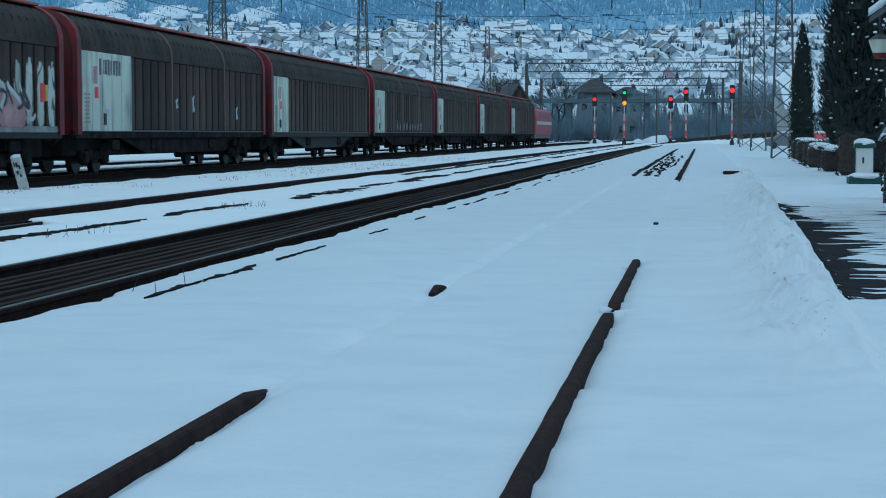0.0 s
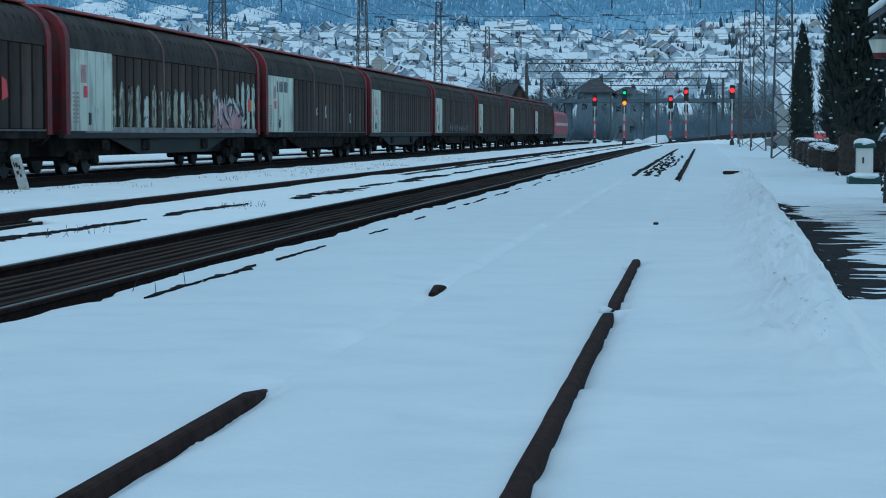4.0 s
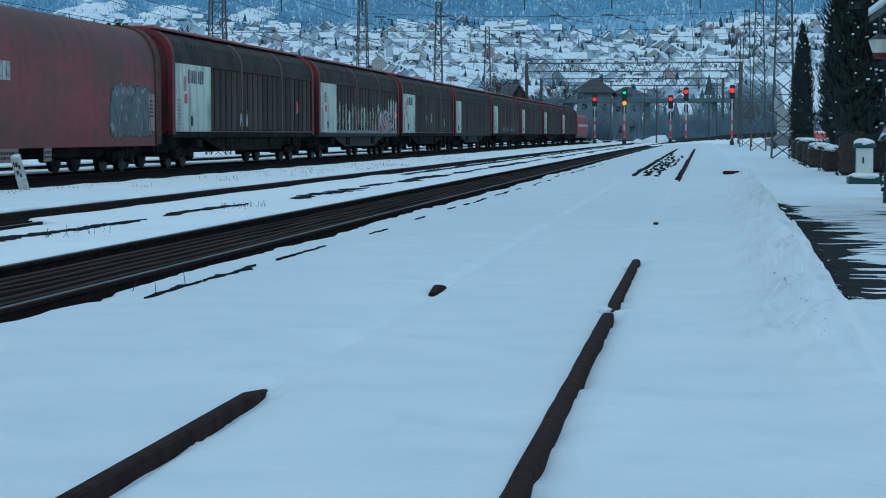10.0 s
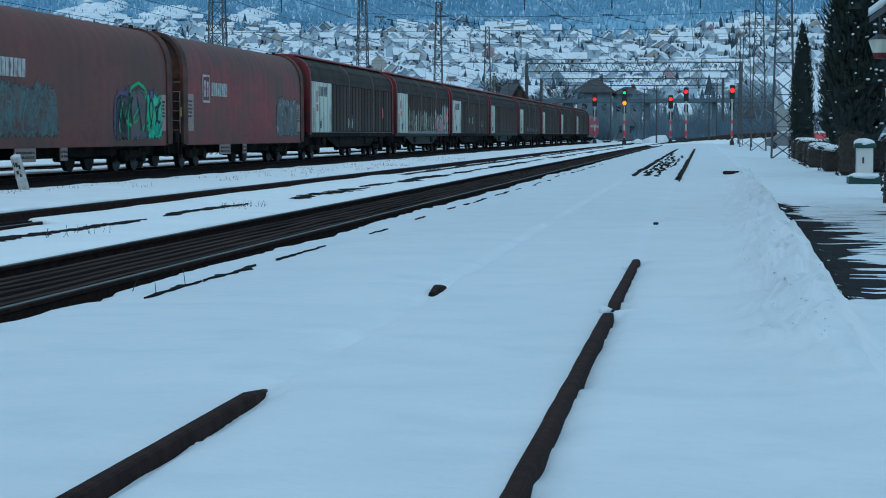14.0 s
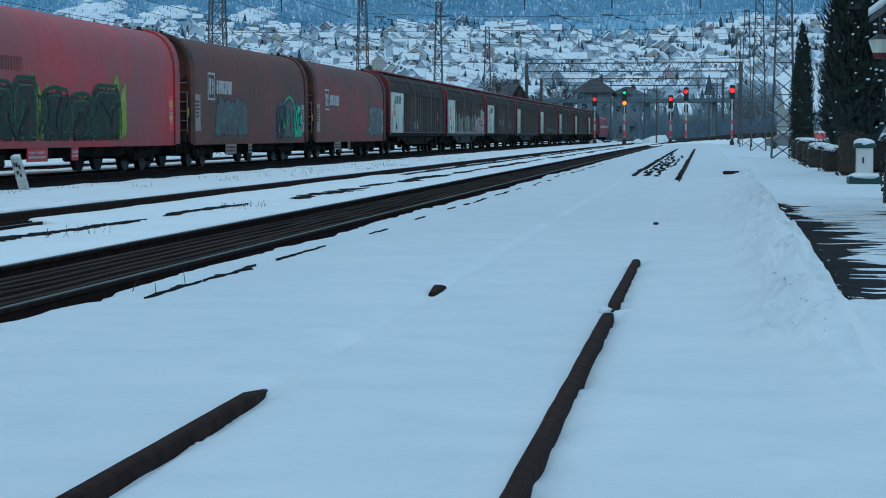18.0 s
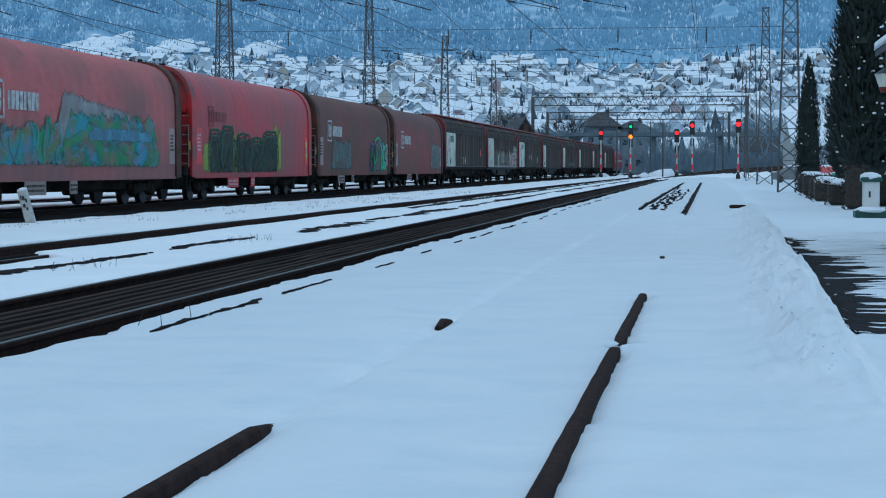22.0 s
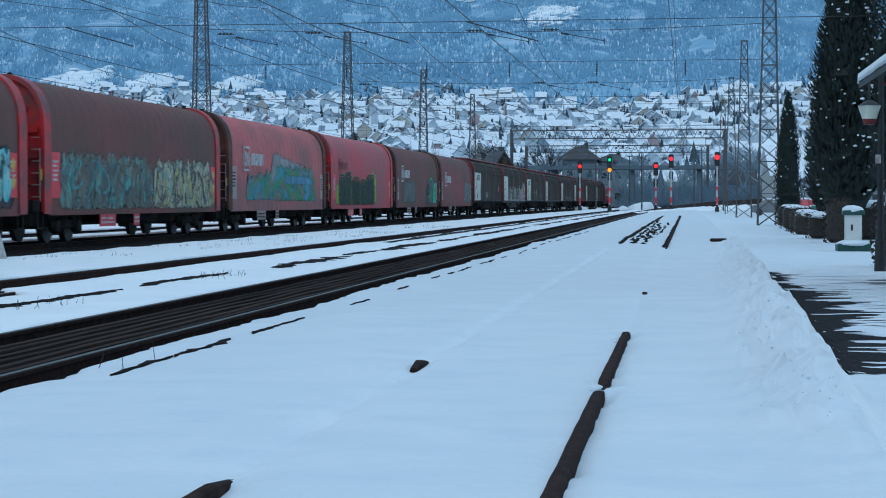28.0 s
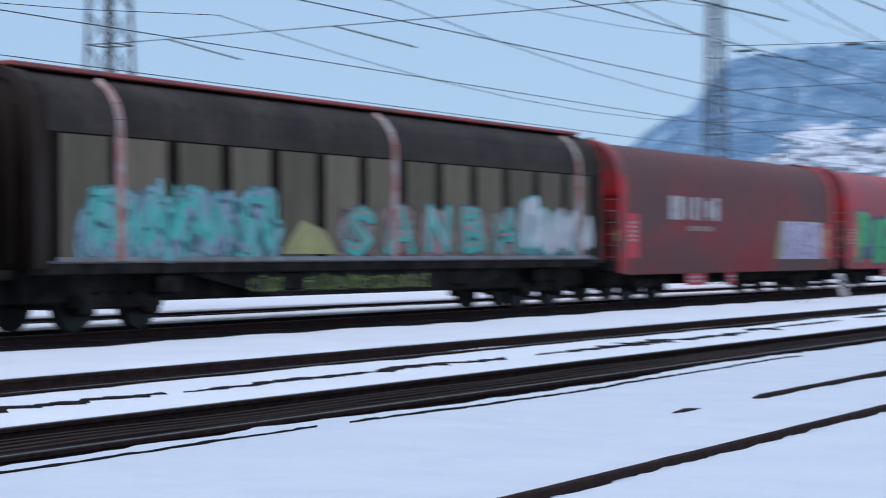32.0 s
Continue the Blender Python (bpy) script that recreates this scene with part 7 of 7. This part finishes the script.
for k, (w, h) in enumerate(((0.42, 0.6), (0.36, 0.44), (0.3, 0.44), (0.38, 0.5), (0.38, 0.44))):
    g = Geo()
    g.box(1.472, -6.35 + k * 0.5, 2.95, 0.012, w, h)
    part("mark_block", g, WHITE, t6)
paint_field(t6, 1.447, -8.4, -0.6, 1.0, 2.7, "purple", 33, "violet sprayed cloud", 0.3)
paint_field(t6, 1.452, -7.4, -1.3, 1.0, 3.0, "pine", 34, "dark green sprayed flames", 0.8)
for k, (y, w, h) in enumerate(((-7.6, 1.5, 1.2), (-6.4, 1.7, 1.75), (-5.0, 1.5, 2.0), (-3.8, 1.8, 1.6), (-2.4, 1.6, 1.3))):
    mound(t6, 1.456 + 0.001 * k, y, y + w, 0.98, 0.98 + h, "pine" if k % 2 else "m_dark", "green", 70 + k, "dark green leafy sprayed forms")
scrawl(t6, 1.470, -7.4, -1.2, 1.05, 2.6, SPRAY["moss"], 14, 11, 0.05, "pale mossy sprayed lines")
scrawl(t6, 1.478, -7.2, -1.2, 1.05, 2.5, SPRAY["black"], 17, 9, 0.06, "black sprayed lines")
paint_field(t6, 1.447, -0.4, 8.6, 1.0, 2.6, "dark", 36, "dark sprayed cloud", 0.25)
sprayed_word(t6, 1.454, ("hook", "cup", "zig", "hook", "cup", "zig", "hook"), -0.2, 8.5, 1.02, 1.6, SPRAY["m_blue"], SPRAY["black"], "blue sprayed forms", 0.18, 0.05, 15)
couple(t6, LEN_T)
t7 = tarp_wagon(TARP_RED, FRAME_RED, "bright red tarpaulin wagon with big green letters and silver graffiti")
paint_field(t7, 1.446, -8.0, -0.2, 1.2, 2.85, "purple", 40, "dark violet sprayed shadow", 0.3)
sprayed_word(t7, 1.451, "PEJL", -8.2, 7.7, 1.0, 2.0, SPRAY["green"], SPRAY["purple"], "big bright green sprayed letters", 0.145, 0.08, 3)
for y, sd in ((0.2, 16), (4.5, 18)):
    paint_field(t7, 1.447, y, y + 4.0, 1.0, 2.65, "m_grey", sd + 30, "grey sprayed cloud", 0.3)
    mound(t7, 1.453, y + 0.1, y + 1.5, 1.0, 2.55, "silver", "slate", sd, "silver sprayed forms")
    mound(t7, 1.455, y + 1.3, y + 2.6, 1.0, 2.4, "silver", "slate", sd + 1, "silver sprayed forms")
    mound(t7, 1.457, y + 2.5, y + 3.9, 1.0, 2.6, "silver", "slate", sd + 2, "silver sprayed forms")
    scrawl(t7, 1.466, y + 0.2, y + 3.8, 1.05, 2.4, SPRAY["slate"], sd, 8, 0.05, "slate sprayed lines")
couple(t7, LEN_T)
t8 = tarp_wagon(TARP_WINE, FRAME_RED, "long wine-red tarpaulin wagon with a white mark and lilac graffiti")
for k, (w, h) in enumerate(((0.42, 0.7), (0.48, 0.7), (0.14, 0.6), (0.36, 0.7), (0.14, 0.7), (0.34, 0.5), (0.44, 0.7))):
    g = Geo()
    g.box(1.472, -5.6 + k * 0.56, 2.75, 0.012, w, h)
    part("mark_block", g, WHITE, t8, "faded white block of a company mark")
bars(t8, 1.455, -3.4, 2.15, 1.9, 0.28, 1, FADED, 6, "mark_line")
g = Geo()
g.fan([(1.449, 3.2, 1.2), (1.449, 8.6, 1.2), (1.449, 8.1, 2.0), (1.449, 7.9, 2.5), (1.449, 3.8, 2.5), (1.449, 3.5, 1.9)], 0.004)
part("sprayed_background", g, SPRAY["yellow"], t8, "yellow sprayed edge")
g = Geo()
g.fan([(1.454, 3.7, 1.2), (1.454, 8.0, 1.2), (1.454, 7.8, 2.48), (1.454, 3.95, 2.48)], 0.004)
part("sprayed_panel", g, SPRAY["lilac"], t8, "lilac sprayed panel")
sprayed_word(t8, 1.459, "SAESM", 3.9, 3.95, 1.28, 1.12, SPRAY["lilac"], SPRAY["purple"], "lilac sprayed letters", 0.14, 0.035, 5)
couple(t8, LEN_T)


def last_slider(seed, label, word):
    t = slide_wagon(label, seed, panel=False, m_wall=WALL_BROWN, m_end=WALL_DARK, pillar_w=0.26)
    paint_field(t, 1.466, -10.2, -3.8, 1.3, 2.65, "m_aqua", seed + 39, "turquoise sprayed cloud", 0.4)
    sprayed_word(t, 1.472, ("hook", "zig", "cup", "hook"), -10.0, 6.0, 1.32, 1.35, SPRAY["m_aqua"], SPRAY["teal"], "turquoise sprayed forms", 0.2, 0.05, seed + 40, SPRAY["aqua"])
    g = Geo()
    g.fan([(1.475, -3.9, 1.4), (1.475, -1.9, 1.4), (1.475, -2.4, 1.9), (1.475, -3.2, 2.1)], 0.006)
    part("sprayed_fleck", g, SPRAY["yellow"], t)
    if word:
        for k, ch in enumerate("SANBA"):
            paint_field(t, 1.464, -1.9 + k * 1.7, -0.3 + k * 1.7, 1.36, 2.45, "pink" if k == 2 else "m_fleck", seed + 90 + k, "pink sprayed cloud", 0.2)
            sprayed_word(t, 1.47, ch, -1.75 + k * 1.7, 1.3, 1.36, 1.12, SPRAY["aqua"], SPRAY["slate"], "turquoise sprayed letters", 0.12, 0.05, seed + k, SPRAY["pink"] if k != 2 else SPRAY["white"])
        for k, ch in enumerate(("hook", "cup", "zig", "cup")):
            sprayed_word(t, 1.484, (ch,), 6.3 + k * 1.02, 1.2, 1.36 + 0.04 * k, 1.45 - 0.1 * k, SPRAY["white"], SPRAY["aqua"] if k < 2 else SPRAY["slate"], "thick white sprayed letters", 0.15, 0.05, seed + 20 + k)
        paint_field(t, 1.466, 6.2, 10.3, 1.36, 2.2, "teal", seed + 99, "teal sprayed shadow", 0.5)
    graffiti(t, 1.31, -4.8, 2.2, 0.66, 0.98, ("lime",), None, seed + 70, 22, "yellow-green scrawl on the sole bar", "black", "black", 0.05, 0.8)
    
    g = Geo()
    g.box(1.472, 0, 1.31, 0.02, 21, 0.08)
    part("pale_strip", g, SPRAY["silver"], t)
    return t


couple(last_slider(9, "brown sliding-wall wagon with turquoise and white graffiti", True), LEN_S)
couple(last_slider(11, "brown sliding-wall wagon farther back in the train", False), LEN_S)

# the locomotive at the head
loco = thing("locomotive", "red electric locomotive with a white stripe heading the train", "locomotive", None, "")
g = Geo()
prof = [(1.48, 1.1), (1.5, 1.8), (1.5, 3.0), (1.35, 3.6), (1.0, 3.85), (0, 3.95), (-1.0, 3.85), (-1.35, 3.6), (-1.5, 3.0), (-1.5, 1.8), (-1.48, 1.1)]
rws = []
for y, k in ((-9.6, 0.86), (-9.3, 0.97), (-8.6, 1), (8.6, 1), (9.3, 0.97), (9.6, 0.86)):
    rws.append([(x * k, y, 1.1 + (z - 1.1) * k) for x, z in prof])
g.quad_strip(rws, flip=True)
n = len(g.v)
g.f += [tuple(range(0, 11)), tuple(range(n - 1, n - 12, -1))]
part("body", g, LOCO_RED, loco)
for e in (-1, 1):
    g = Geo()
    g.box(0, e * 9.52, 2.75, 2.2, 0.1, 0.8, 0.04)
    part("windscreen", g, GLASS, loco)
    for s in (-1, 1):
        g = Geo()
        g.box(s * 0.95, e * 9.62, 1.5, 0.35, 0.1, 0.25, 0.04)
        part("headlamp", g, CONCRETE, loco)
    g = Geo()
    g.box(0, e * 9.55, 2.05, 2.5, 0.1, 0.36)
    part("end_stripe", g, WHITE, loco, "white stripe")
    bogie(loco, e * 5.5)
    bogie(loco, e * 8.0)
for s in (-1, 1):
    g = Geo()
    g.box(s * 1.505, 0, 2.35, 0.01, 17.0, 0.34)
    part("stripe", g, WHITE, loco, "white stripe")
    for k in range(5):
        g = Geo()
        g.box(s * 1.505, -5 + k * 2.5, 3.1, 0.02, 1.1, 0.5, 0.005)
        part("grille", g, LOCO_GREY, loco)
g = Geo()
g.box(0, 0, 0.95, 2.7, 18.8, 0.5, 0.05)
part("frame", g, LOCO_GREY, loco)
g = Geo()
for y in (-6, 6):
    g.tube((-0.6, y - 0.6, 4.0), (-0.6, y + 0.7, 4.35), 0.03, 5)
    g.tube((0.6, y - 0.6, 4.0), (0.6, y + 0.7, 4.35), 0.03, 5)
    g.tube((-0.8, y + 0.7, 4.35), (0.8, y + 0.7, 4.35), 0.04, 5)
g.box(0, 0, 4.0, 1.4, 11, 0.16, 0.03)
part("roof_gear", g, LOCO_GREY, loco)
buffers(loco, LEN_L)
TRAIN.append((loco, -LEN_L / 2))

# where the front of the first wagon is, second by second
RUN = ((0, 188.35), (3, 205.2), (6, 221.6), (9, 238.55), (13, 260.17), (16, 275.9), (19, 291.34), (22, 305.8), (23, 311.0), (23.5, 313.0), (24, 314.7), (24.5, 317.0), (26.5, 326.2), (28, 334.1), (28.5, 339.4), (29, 345.2), (29.5, 351.0), (30, 356.8), (30.5, 362.3), (31, 367.0), (31.5, 370.5), (32, 372.6))


def motions():
    for t, off in TRAIN:
        rows = []
        for s, y in RUN:
            c = y - off
            rows.append((s, pose(TRAIN_X + bend(c), c, 0.02, 0, 0, math.degrees(math.atan2(bend(c - 6) - bend(c + 6), 12)))))
        walk(t, rows)


motions()
